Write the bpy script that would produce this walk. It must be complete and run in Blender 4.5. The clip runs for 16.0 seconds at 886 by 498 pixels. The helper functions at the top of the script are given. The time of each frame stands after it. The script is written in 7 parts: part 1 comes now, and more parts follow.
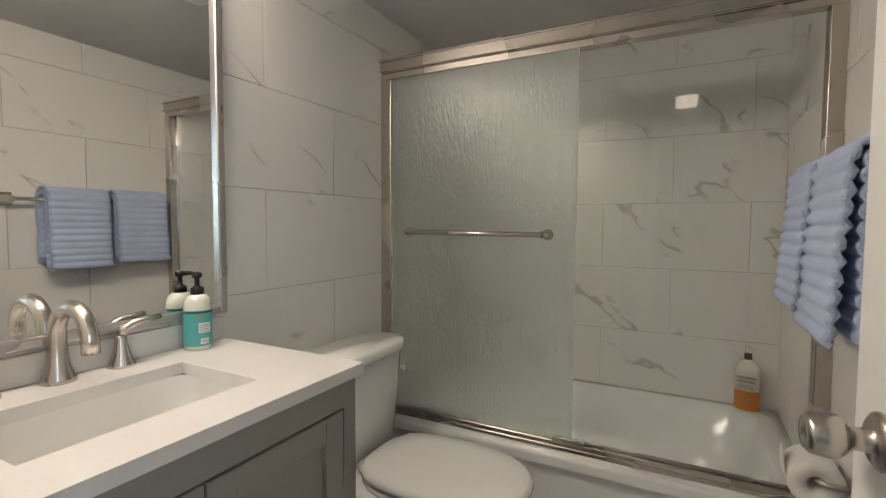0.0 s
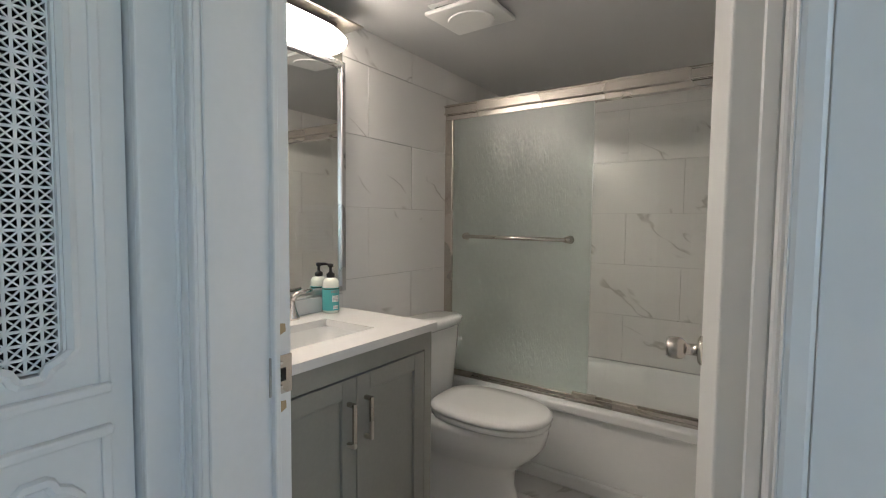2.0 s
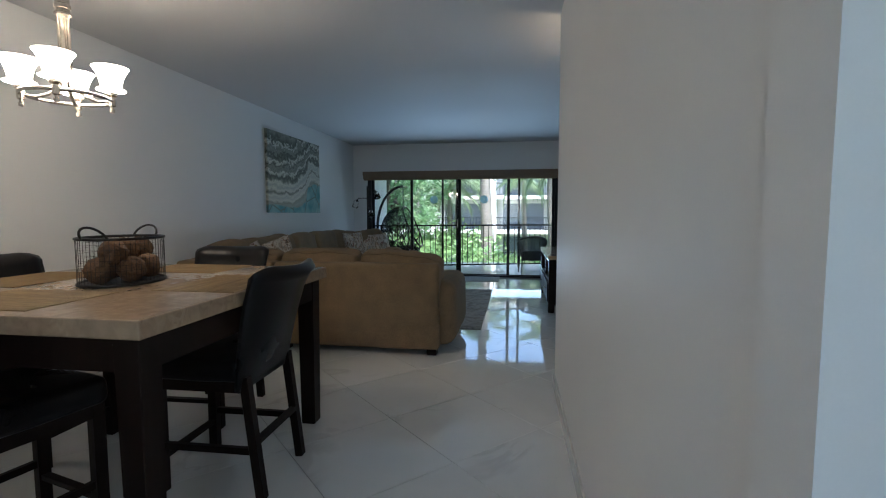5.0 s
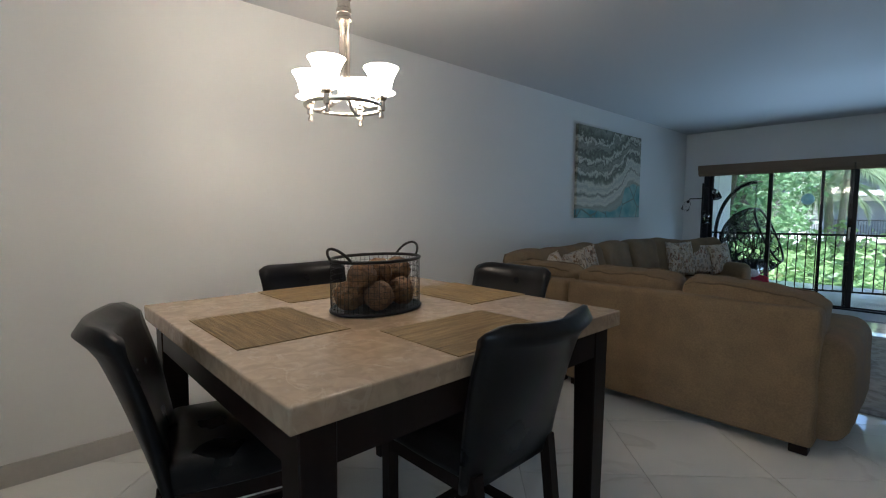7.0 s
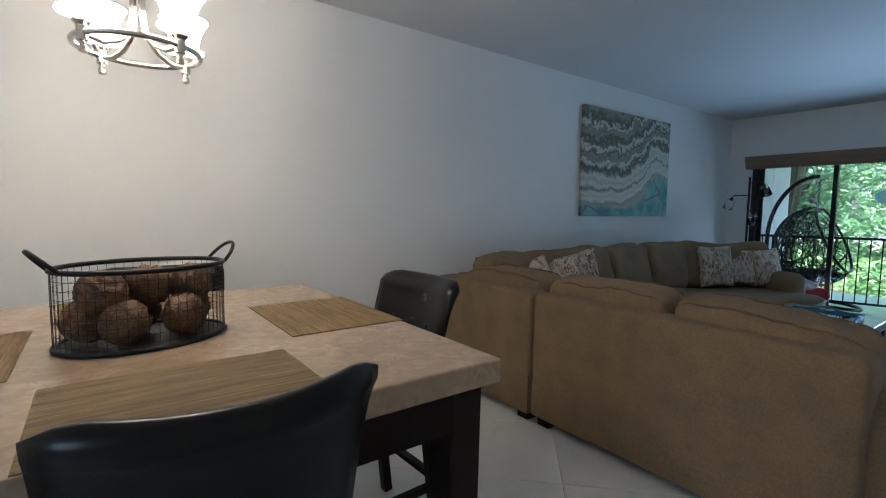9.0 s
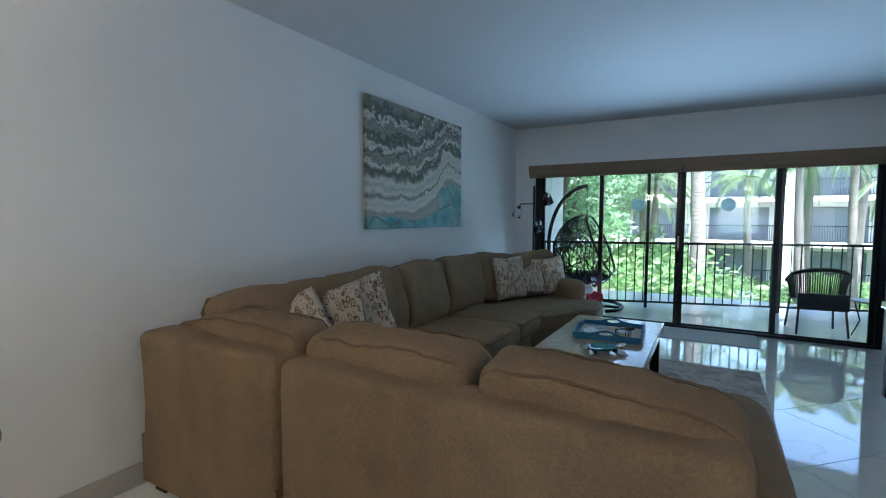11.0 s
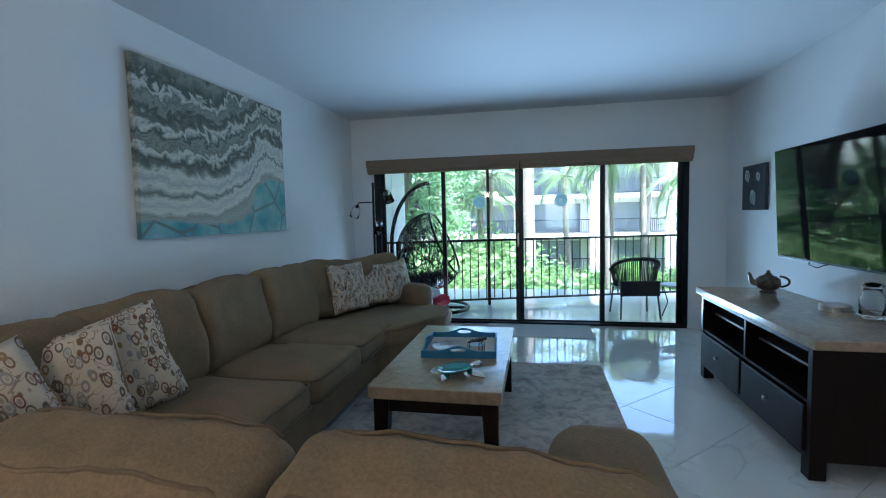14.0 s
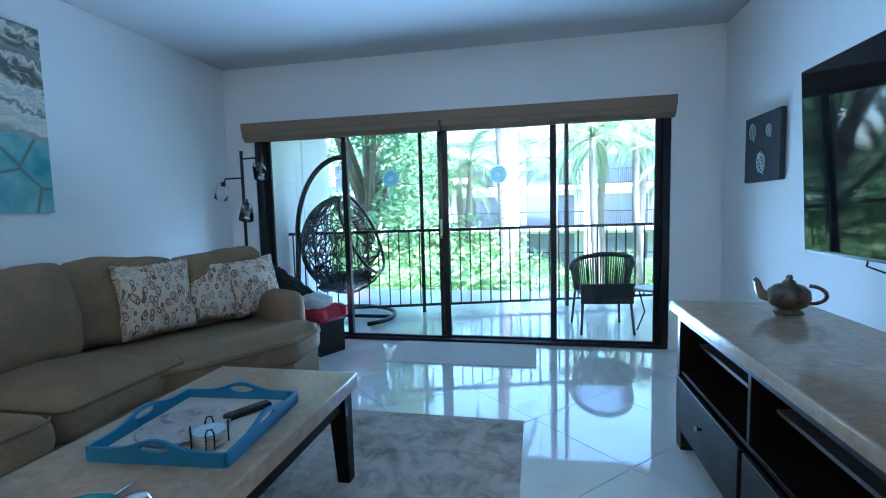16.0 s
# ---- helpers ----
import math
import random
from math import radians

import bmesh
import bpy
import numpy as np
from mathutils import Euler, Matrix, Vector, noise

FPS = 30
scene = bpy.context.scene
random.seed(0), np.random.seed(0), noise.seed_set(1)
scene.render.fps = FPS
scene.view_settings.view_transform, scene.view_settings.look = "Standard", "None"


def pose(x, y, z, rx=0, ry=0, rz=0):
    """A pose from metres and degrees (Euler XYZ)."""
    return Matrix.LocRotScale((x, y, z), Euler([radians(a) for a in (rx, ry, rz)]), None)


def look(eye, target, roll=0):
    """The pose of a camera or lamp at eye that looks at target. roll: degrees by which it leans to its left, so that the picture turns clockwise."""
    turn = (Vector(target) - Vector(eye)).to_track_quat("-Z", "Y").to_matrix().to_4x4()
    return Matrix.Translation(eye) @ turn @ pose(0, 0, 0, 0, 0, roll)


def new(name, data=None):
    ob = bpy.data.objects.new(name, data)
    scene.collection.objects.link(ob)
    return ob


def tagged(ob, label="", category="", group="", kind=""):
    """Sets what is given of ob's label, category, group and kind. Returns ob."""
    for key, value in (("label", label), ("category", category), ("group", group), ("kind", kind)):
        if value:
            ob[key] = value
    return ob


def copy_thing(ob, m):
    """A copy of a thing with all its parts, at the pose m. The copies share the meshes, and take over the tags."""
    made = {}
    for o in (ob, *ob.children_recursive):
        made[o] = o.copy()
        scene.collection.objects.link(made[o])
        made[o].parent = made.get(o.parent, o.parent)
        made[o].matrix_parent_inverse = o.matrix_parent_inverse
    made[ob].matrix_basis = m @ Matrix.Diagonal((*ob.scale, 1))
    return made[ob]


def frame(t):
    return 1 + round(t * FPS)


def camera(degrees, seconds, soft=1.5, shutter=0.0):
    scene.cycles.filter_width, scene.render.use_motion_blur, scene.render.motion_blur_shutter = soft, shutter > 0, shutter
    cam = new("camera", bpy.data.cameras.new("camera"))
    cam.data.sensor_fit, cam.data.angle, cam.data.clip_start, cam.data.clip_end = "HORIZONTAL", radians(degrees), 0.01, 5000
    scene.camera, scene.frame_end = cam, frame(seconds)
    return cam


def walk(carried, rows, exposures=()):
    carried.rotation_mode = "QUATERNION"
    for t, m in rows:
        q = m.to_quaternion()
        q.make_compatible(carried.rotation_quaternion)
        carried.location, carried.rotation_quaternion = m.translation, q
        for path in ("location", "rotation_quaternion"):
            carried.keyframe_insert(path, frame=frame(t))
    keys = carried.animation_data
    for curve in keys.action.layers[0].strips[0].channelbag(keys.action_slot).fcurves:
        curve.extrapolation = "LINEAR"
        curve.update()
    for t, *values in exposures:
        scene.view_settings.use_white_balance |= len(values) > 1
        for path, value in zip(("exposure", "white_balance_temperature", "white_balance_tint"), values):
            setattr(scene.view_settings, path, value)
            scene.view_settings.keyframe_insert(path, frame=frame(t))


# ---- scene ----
cam = camera(87.2, 16.0, 1.1)
METRES, EYE, TILT, LEAN, TURN = 7.5, 1.205, 0.0, 0.0, 27.7
ROWS = [
    (0.0, 0.0, 0.0, 0.0, 0.02, -3.06, -0.28),
    (0.5, -0.0004, -0.0004, -0.0002, 0.72, -3.04, -0.34),
    (1.0, -0.0006, -0.0084, 0.0006, 1.29, -3.12, -0.55),
    (1.5, 0.003, -0.0388, 0.003, 2.22, -3.19, -0.81),
    (2.0, 0.0042, -0.0783, 0.0058, 6.73, -3.36, -0.53),
    (2.5, 0.0028, -0.1221, 0.0063, 15.53, -3.93, -0.63),
    (3.0, 0.0049, -0.1495, 0.0061, 27.64, -4.13, -0.52),
    (3.5, 0.0038, -0.1588, 0.005, 41.02, -4.14, -0.25),
    (4.0, -0.0153, -0.1575, 0.0047, 52.86, -4.16, -0.06),
    (4.5, -0.0445, -0.1511, 0.0069, 61.57, -4.23, 0.11),
    (5.0, -0.076, -0.1399, 0.01, 71.06, -4.39, 0.05),
    (7.5, -0.2149, -0.1072, 0.0217, 116.98, -4.78, -0.18),
    (8.0, -0.2401, -0.095, 0.021, 121.12, -4.98, -0.16),
    (8.5, -0.2772, -0.0764, 0.0192, 120.33, -4.91, -0.23),
    (9.0, -0.3155, -0.057, 0.0174, 115.75, -4.83, -0.73),
    (9.5, -0.3563, -0.039, 0.0182, 109.23, -4.59, -0.81),
    (10.0, -0.392, -0.0406, 0.0203, 103.17, -4.36, -0.51),
    (12.5, -0.5089, -0.0762, 0.0307, 79.36, -3.61, 0.52),
    (13.0, -0.5153, -0.0768, 0.0313, 76.15, -3.78, 0.97),
    (13.5, -0.5231, -0.0694, 0.03, 74.45, -3.96, 1.25),
    (14.0, -0.5382, -0.0362, 0.025, 73.55, -4.07, 1.29),
    (14.5, -0.5611, 0.011, 0.0184, 73.37, -4.34, 1.3),
    (15.0, -0.5983, 0.0549, 0.0099, 73.58, -4.62, 1.38),
    (15.5, -0.64, 0.1006, 0.0046, 73.75, -4.73, 1.33),
    (16.0, -0.6943, 0.1437, 0.0057, 73.65, -4.82, 1.43),
]
EXPOSURES = [(0.0, 2.2, 6500, 11), (2.0, 2.2, 6200, 11), (3.5, 2.2, 5900, 10), (5.0, 2.12, 5800, 9), (7.5, 2.32, 5600, 8), (10.0, 2.68, 5450, 7), (12.5, 2.95, 5700, 7), (14.5, 3.2, 5180, 6), (16.0, 3.6, 4860, 6)]
walk(cam, [(t, pose(0, 0, EYE, TILT, LEAN, TURN) @ pose(METRES * x, METRES * y, METRES * z, 90 + pitch, roll, yaw)) for t, x, y, z, yaw, pitch, roll in ROWS], EXPOSURES)

# ---- world and sun ----
SUN_ELEVATION, SUN_HEADING = 62.0, 58.0   # heading: degrees from +y towards +x
world = bpy.data.worlds.new("sky")
world.use_nodes = True
scene.world = world
wn = world.node_tree.nodes
sky = wn.new("ShaderNodeTexSky")
sky.sky_type, sky.sun_disc = "NISHITA", False
sky.sun_elevation, sky.sun_rotation = radians(SUN_ELEVATION), radians(SUN_HEADING)
sky.air_density, sky.dust_density = 1.0, 1.5
wn["Background"].inputs["Strength"].default_value = 0.15
world.node_tree.links.new(sky.outputs[0], wn["Background"].inputs["Color"])


def lamp(name, kind, energy, place, colour=(1, 1, 1), **more):
    data = bpy.data.lights.new(name, kind)
    data.energy, data.color = energy, colour
    for key, value in more.items():
        if key == "size":
            data.size = value
        elif key == "size_y":
            data.shape, data.size_y = "RECTANGLE", value
        elif key == "radius":
            data.shadow_soft_size = value
        elif key == "angle":
            data.angle = value
    ob = new(name, data)
    ob.matrix_world = place
    return ob


se, sh = radians(SUN_ELEVATION), radians(SUN_HEADING)
sun_way = Vector((math.cos(se) * math.sin(sh), math.cos(se) * math.cos(sh), math.sin(se)))
lamp("sun", "SUN", 4.0, look(sun_way * 60, (0, 0, 0)), (1.0, 0.98, 0.95), angle=radians(0.53))
# strip lamp added at the sliding door, aimed up, boosts sky and garden daylight
daylight = lamp("window_daylight", "AREA", 6.1, pose(-9.22, -2.3, 0.30, 0, -127, 0), (0.54, 0.76, 1.0), size=0.22, size_y=3.6)
daylight.data.spread = radians(98)
# area lamp in an unseen hall window, added for the blue daylight there
lamp("hall_window_daylight", "AREA", 1.8, pose(1.58, -1.25, 1.5, 0, 90, 0), (0.62, 0.82, 1.0), size=1.2, size_y=1.1)

# ---- mesh helpers ----


def empty(name, place, label="", category="", group="", kind=""):
    ob = new(name)
    ob.empty_display_size = 0.1
    ob.matrix_basis = place
    return tagged(ob, label, category, group, kind)


def mesh_of(name, bm, material, smooth=False):
    bmesh.ops.recalc_face_normals(bm, faces=bm.faces[:])
    data = bpy.data.meshes.new(name)
    bm.to_mesh(data)
    bm.free()
    data.materials.append(material)
    if smooth:
        data.polygons.foreach_set("use_smooth", [True] * len(data.polygons))
    return data


def part(name, bm, material, parent=None, label="", smooth=False, place=None):
    ob = new(name, mesh_of(name, bm, material, smooth))
    if parent is not None:
        ob.parent = parent
    if place is not None:
        ob.matrix_basis = place
    return tagged(ob, label)


def share(ob, parent, place):
    """A further part on the same mesh."""
    o = new(ob.name.split(".")[0], ob.data)
    o.parent = parent
    o.matrix_basis = place
    if "label" in ob:
        o["label"] = ob["label"]
    return o


def box(bm, x0, x1, y0, y1, z0, z1, bevel=0.0, segs=2, m=None):
    made = bmesh.ops.create_cube(bm, size=1.0)["verts"]
    bmesh.ops.scale(bm, vec=(x1 - x0, y1 - y0, z1 - z0), verts=made)
    bmesh.ops.translate(bm, vec=((x0 + x1) / 2, (y0 + y1) / 2, (z0 + z1) / 2), verts=made)
    if bevel > 0:
        edges = list({e for v in made for e in v.link_edges})
        out = bmesh.ops.bevel(bm, geom=edges, offset=bevel, segments=segs, profile=0.5, affect="EDGES")
        made = list({v for f in out["faces"] for v in f.verts} | {v for v in made if v.is_valid})
    if m is not None:
        bmesh.ops.transform(bm, matrix=m, verts=made)
    return made


def boxes(*all_of, bevel=0.0, segs=2):
    bm = bmesh.new()
    for b in all_of:
        box(bm, *b, bevel=bevel, segs=segs)
    return bm


def lathe(bm, profile, n=24, m=None, caps=True):
    """Turns (radius, height) pairs about z."""
    rings = []
    for r, z in profile:
        rings.append([bm.verts.new((r * math.cos(2 * math.pi * i / n), r * math.sin(2 * math.pi * i / n), z)) for i in range(n)])
    for a, b in zip(rings, rings[1:]):
        for i in range(n):
            bm.faces.new((a[i], a[(i + 1) % n], b[(i + 1) % n], b[i]))
    if caps:
        bm.faces.new(list(reversed(rings[0])))
        bm.faces.new(rings[-1])
    made = [v for r in rings for v in r]
    if m is not None:
        bmesh.ops.transform(bm, matrix=m, verts=made)
    return made


def tube(bm, path, radius, n=8, closed=False, flat=1.0):
    """A round bar along points; radius may be a number or a list."""
    pts = [Vector(p) for p in path]
    count = len(pts)
    rad = radius if isinstance(radius, (list, tuple)) else [radius] * count
    rings, side = [], None
    for i, p in enumerate(pts):
        a = pts[(i - 1) % count] if closed or i else p
        b = pts[(i + 1) % count] if closed or i < count - 1 else p
        way = (b - a).normalized()
        if side is None:
            side = way.orthogonal().normalized()
        side = (side - way * side.dot(way))
        side = side.normalized() if side.length > 1e-6 else way.orthogonal().normalized()
        up = way.cross(side)
        rings.append([bm.verts.new(p + (side * math.cos(2 * math.pi * k / n) + up * math.sin(2 * math.pi * k / n) * flat) * rad[i]) for k in range(n)])
    pairs = list(zip(rings, rings[1:])) + ([(rings[-1], rings[0])] if closed else [])
    for a, b in pairs:
        for k in range(n):
            bm.faces.new((a[k], a[(k + 1) % n], b[(k + 1) % n], b[k]))
    if not closed:
        bm.faces.new(list(reversed(rings[0])))
        bm.faces.new(rings[-1])
    return bm


def bar(bm, a, b, w, d=None, bevel=0.0):
    """A square bar from a to b."""
    a, b = Vector(a), Vector(b)
    d = d or w
    turn = (b - a).to_track_quat("Z", "X").to_matrix().to_4x4()
    return box(bm, -w / 2, w / 2, -d / 2, d / 2, 0, (b - a).length, bevel, 1, Matrix.Translation(a) @ turn)


def prism(bm, outline, z0, z1, m=None):
    """An outline in x and y pulled up from z0 to z1."""
    low = [bm.verts.new((x, y, z0)) for x, y in outline]
    high = [bm.verts.new((x, y, z1)) for x, y in outline]
    n = len(outline)
    bm.faces.new(list(reversed(low)))
    bm.faces.new(high)
    for i in range(n):
        bm.faces.new((low[i], low[(i + 1) % n], high[(i + 1) % n], high[i]))
    if m is not None:
        bmesh.ops.transform(bm, matrix=m, verts=low + high)
    return low + high


def pillow(bm, w, d, h, m=None, puff=0.35, n=10, sag=0.0, power=0.5, wobble=0.0, seed=0):
    """A stuffed cushion w x d, h thick, with soft corners and a seam round its edge."""
    made = []
    grid = {}
    for s in (1, -1):
        for i in range(n + 1):
            for j in range(n + 1):
                u, v = 2 * i / n - 1, 2 * j / n - 1
                rim = i in (0, n) or j in (0, n)
                if s < 0 and rim:
                    grid[s, i, j] = grid[1, i, j]
                    continue
                t = max(0.0, (1 - u * u) * (1 - v * v)) ** power
                pin = 1 - 0.06 * (1 - abs(u * v)) * (1 if rim else 0.6)
                z = s * h / 2 * (puff + (1 - puff) * t) if not rim else 0
                k = wobble * noise.noise(Vector((u * 1.7 + seed, v * 1.7, s * 0.9 + seed)))
                grid[s, i, j] = bm.verts.new((u * w / 2 * pin, v * d / 2 * pin, z + k - sag * (1 - u * u) * (1 - v * v)))
                made.append(grid[s, i, j])
        for i in range(n):
            for j in range(n):
                q = [grid[s, i, j], grid[s, i + 1, j], grid[s, i + 1, j + 1], grid[s, i, j + 1]]
                bm.faces.new(q if s > 0 else q[::-1])
    if m is not None:
        bmesh.ops.transform(bm, matrix=m, verts=made)
    return made


def soft_box(bm, w, d, h, r=0.06, crown=0.03, m=None, wobble=0.006, seed=0, n=6):
    """An upholstered block: w x d on the ground, h high, rounded and a little uneven."""
    r = min(r, w * 0.45, d * 0.45, h * 0.45)

    def stops(low, high):
        inner = [low + r + (high - low - 2 * r) * i / n for i in range(n + 1)]
        return [low, low + 0.3 * r, low + 0.65 * r] + inner + [high - 0.65 * r, high - 0.3 * r, high]

    axes = (stops(-w / 2, w / 2), stops(-d / 2, d / 2), stops(0, h))
    last = len(axes[0]) - 1
    made = {}

    def at(i, j, k):
        if (i, j, k) not in made:
            p = Vector((axes[0][i], axes[1][j], axes[2][k]))
            core = Vector((max(-w / 2 + r, min(w / 2 - r, p.x)), max(-d / 2 + r, min(d / 2 - r, p.y)), max(r, min(h - r, p.z))))
            away = p - core
            if away.length > 1e-6:
                p = core + away.normalized() * r
            u, t = 2 * p.x / w, 2 * p.y / d
            if p.z > h / 2:
                p.z += crown * max(0, 1 - u * u) * max(0, 1 - t * t)
            q = Vector((p.x * 4 + seed * 3.7, p.y * 4, p.z * 4))
            p += noise.noise_vector(q) * wobble + noise.noise_vector(q * 2.6) * wobble * 0.4
            made[i, j, k] = bm.verts.new(p)
        return made[i, j, k]

    for a in range(last):
        for b in range(last):
            for e in (0, last):
                bm.faces.new((at(a, b, e), at(a + 1, b, e), at(a + 1, b + 1, e), at(a, b + 1, e)))
                bm.faces.new((at(a, e, b), at(a + 1, e, b), at(a + 1, e, b + 1), at(a, e, b + 1)))
                bm.faces.new((at(e, a, b), at(e, a + 1, b), at(e, a + 1, b + 1), at(e, a, b + 1)))
    if m is not None:
        bmesh.ops.transform(bm, matrix=m, verts=list(made.values()))
    return list(made.values())


# ---- materials ----


def shader(name):
    m = bpy.data.materials.new(name)
    m.use_nodes = True
    return m, m.node_tree.nodes, m.node_tree.links, m.node_tree.nodes["Principled BSDF"]


def coords(nodes, links, spread=0.0, world_space=False):
    tc = nodes.new("ShaderNodeNewGeometry" if world_space else "ShaderNodeTexCoord")
    out = tc.outputs["Position"] if world_space else tc.outputs["Object"]
    if spread:
        info, add, mul = nodes.new("ShaderNodeObjectInfo"), nodes.new("ShaderNodeVectorMath"), nodes.new("ShaderNodeMath")
        mul.operation, mul.inputs[1].default_value = "MULTIPLY", spread
        links.new(info.outputs["Random"], mul.inputs[0])
        links.new(out, add.inputs[0])
        links.new(mul.outputs[0], add.inputs[1])
        out = add.outputs[0]
    return out


def noise_at(nodes, links, where, scale, detail=4.0, distort=0.0, stretch=None):
    if stretch:
        mp = nodes.new("ShaderNodeMapping")
        mp.inputs["Scale"].default_value = stretch
        links.new(where, mp.inputs["Vector"])
        where = mp.outputs[0]
    n = nodes.new("ShaderNodeTexNoise")
    n.inputs["Scale"].default_value, n.inputs["Detail"].default_value, n.inputs["Distortion"].default_value = scale, detail, distort
    links.new(where, n.inputs["Vector"])
    return n.outputs["Fac"]


def ramp(nodes, links, value, stops, kind="LINEAR"):
    r = nodes.new("ShaderNodeValToRGB")
    r.color_ramp.interpolation = kind
    e = r.color_ramp.elements
    while len(e) < len(stops):
        e.new(0.5)
    for el, (at, c) in zip(e, stops):
        el.position, el.color = at, (*c, 1) if len(c) == 3 else c
    links.new(value, r.inputs[0])
    return r.outputs[0]


def mixed(nodes, links, fac, a, b, how="MIX"):
    mx = nodes.new("ShaderNodeMix")
    mx.data_type, mx.blend_type = "RGBA", how
    if isinstance(fac, (int, float)):
        mx.inputs[0].default_value = fac
    else:
        links.new(fac, mx.inputs[0])
    for slot, v in ((6, a), (7, b)):
        if isinstance(v, tuple):
            mx.inputs[slot].default_value = (*v, 1)
        else:
            links.new(v, mx.inputs[slot])
    return mx.outputs[2]


def bumped(nodes, links, bsdf, height, strength, distance=0.002):
    b = nodes.new("ShaderNodeBump")
    b.inputs["Strength"].default_value, b.inputs["Distance"].default_value = strength, distance
    links.new(height, b.inputs["Height"])
    links.new(b.outputs[0], bsdf.inputs["Normal"])


def plain(name, colour, rough=0.5, metal=0.0, vary=0.08, scale=5.0, fine=80.0, bump=0.15, coat=0.0, spread=0.0, depth=0.001, stretch=None, spec=0.5):
    """Paint, cloth, metal, plastic: a base colour that drifts at two scales, with uneven gloss and fine relief."""
    m, nodes, links, bsdf = shader(name)
    at = coords(nodes, links, spread)
    big, small = noise_at(nodes, links, at, scale, 3), noise_at(nodes, links, at, fine, 3, 0, stretch)
    lo, hi = tuple(c * (1 - vary) for c in colour), tuple(min(1, c * (1 + vary)) for c in colour)
    a = ramp(nodes, links, big, [(0.3, lo), (0.7, hi)])
    b = ramp(nodes, links, small, [(0.3, lo), (0.7, hi)])
    links.new(mixed(nodes, links, 0.5, a, b), bsdf.inputs["Base Color"])
    rr = ramp(nodes, links, big, [(0.3, (max(0.02, rough * 0.85),) * 3), (0.7, (min(1, rough * 1.12),) * 3)])
    links.new(rr, bsdf.inputs["Roughness"])
    bsdf.inputs["Metallic"].default_value = metal
    bsdf.inputs["Coat Weight"].default_value = coat
    bsdf.inputs["Specular IOR Level"].default_value = spec
    if bump:
        bumped(nodes, links, bsdf, small, bump, depth)
    return m


def marble(name, base, vein, rough, spread=40.0, scale=1.6, thin=0.012, cloud=0.06, world_space=False, strength=0.7, coat=0.0, patch=0.9, rare=0.50):
    m, nodes, links, bsdf = shader(name)
    at = coords(nodes, links, spread, world_space)
    n1 = noise_at(nodes, links, at, scale, 5, 1.2, (1.0, 0.62, 0.62))
    line = ramp(nodes, links, n1, [(0.5 - thin * 3, (0, 0, 0)), (0.5 - thin * 0.3, (1, 1, 1)), (0.5 + thin * 0.3, (1, 1, 1)), (0.5 + thin * 2, (0, 0, 0))])
    gate = ramp(nodes, links, noise_at(nodes, links, at, scale * patch, 2), [(rare, (0, 0, 0)), (rare + 0.1, (strength,) * 3)])
    both = mixed(nodes, links, 1.0, line, gate, "MULTIPLY")
    clouds = ramp(nodes, links, noise_at(nodes, links, at, scale * 1.5, 5, 0.8), [(0.35, tuple(c * (1 - cloud) for c in base)), (0.65, base)])
    links.new(mixed(nodes, links, both, clouds, vein), bsdf.inputs["Base Color"])
    rr = ramp(nodes, links, noise_at(nodes, links, at, 7.0, 4), [(0.3, (rough * 0.8,) * 3), (0.7, (rough * 1.25,) * 3)])
    links.new(rr, bsdf.inputs["Roughness"])
    bsdf.inputs["Coat Weight"].default_value = coat
    bumped(nodes, links, bsdf, noise_at(nodes, links, at, 3.0, 2), 0.03, 0.01)
    return m


def streaked(name, base, vein, rough):
    """Pale wall tile with sparse, thin slanting veins that break off, each with a faint wide shadow."""
    m, nodes, links, bsdf = shader(name)
    at = coords(nodes, links, 40.0)
    mp = nodes.new("ShaderNodeMapping")
    mp.inputs["Rotation"].default_value = (0, 0, 0.55)
    links.new(at, mp.inputs[0])
    n1 = noise_at(nodes, links, mp.outputs[0], 1.7, 4, 0.3, (0.6, 1.5, 1))

    def band(thin, strength):
        return ramp(nodes, links, n1, [(0.5 - thin, (0, 0, 0)), (0.5 - thin * 0.25, (strength,) * 3), (0.5 + thin * 0.15, (strength,) * 3), (0.5 + thin * 0.5, (0, 0, 0))])

    gate = ramp(nodes, links, noise_at(nodes, links, at, 4.6, 2), [(0.55, (0, 0, 0)), (0.64, (1, 1, 1))])
    fine = mixed(nodes, links, 1.0, band(0.012, 0.6), gate, "MULTIPLY")
    soft = mixed(nodes, links, 1.0, band(0.06, 0.05), gate, "MULTIPLY")
    clouds = ramp(nodes, links, noise_at(nodes, links, at, 2.6, 5, 0.8), [(0.35, tuple(c * 0.985 for c in base)), (0.65, base)])
    links.new(mixed(nodes, links, mixed(nodes, links, 1.0, fine, soft, "LIGHTEN"), clouds, vein), bsdf.inputs["Base Color"])
    rr = ramp(nodes, links, noise_at(nodes, links, at, 7.0, 4), [(0.3, (rough * 0.96,) * 3), (0.7, (rough * 1.05,) * 3)])
    links.new(rr, bsdf.inputs["Roughness"])
    bumped(nodes, links, bsdf, noise_at(nodes, links, at, 3.0, 2), 0.03, 0.01)
    return m


def glowing(name, colour, strength, base=(0.9, 0.9, 0.9)):
    m, nodes, links, bsdf = shader(name)
    bsdf.inputs["Base Color"].default_value = (*base, 1)
    bsdf.inputs["Roughness"].default_value = 0.35
    bsdf.inputs["Emission Color"].default_value = (*colour, 1)
    bsdf.inputs["Emission Strength"].default_value = strength
    return m


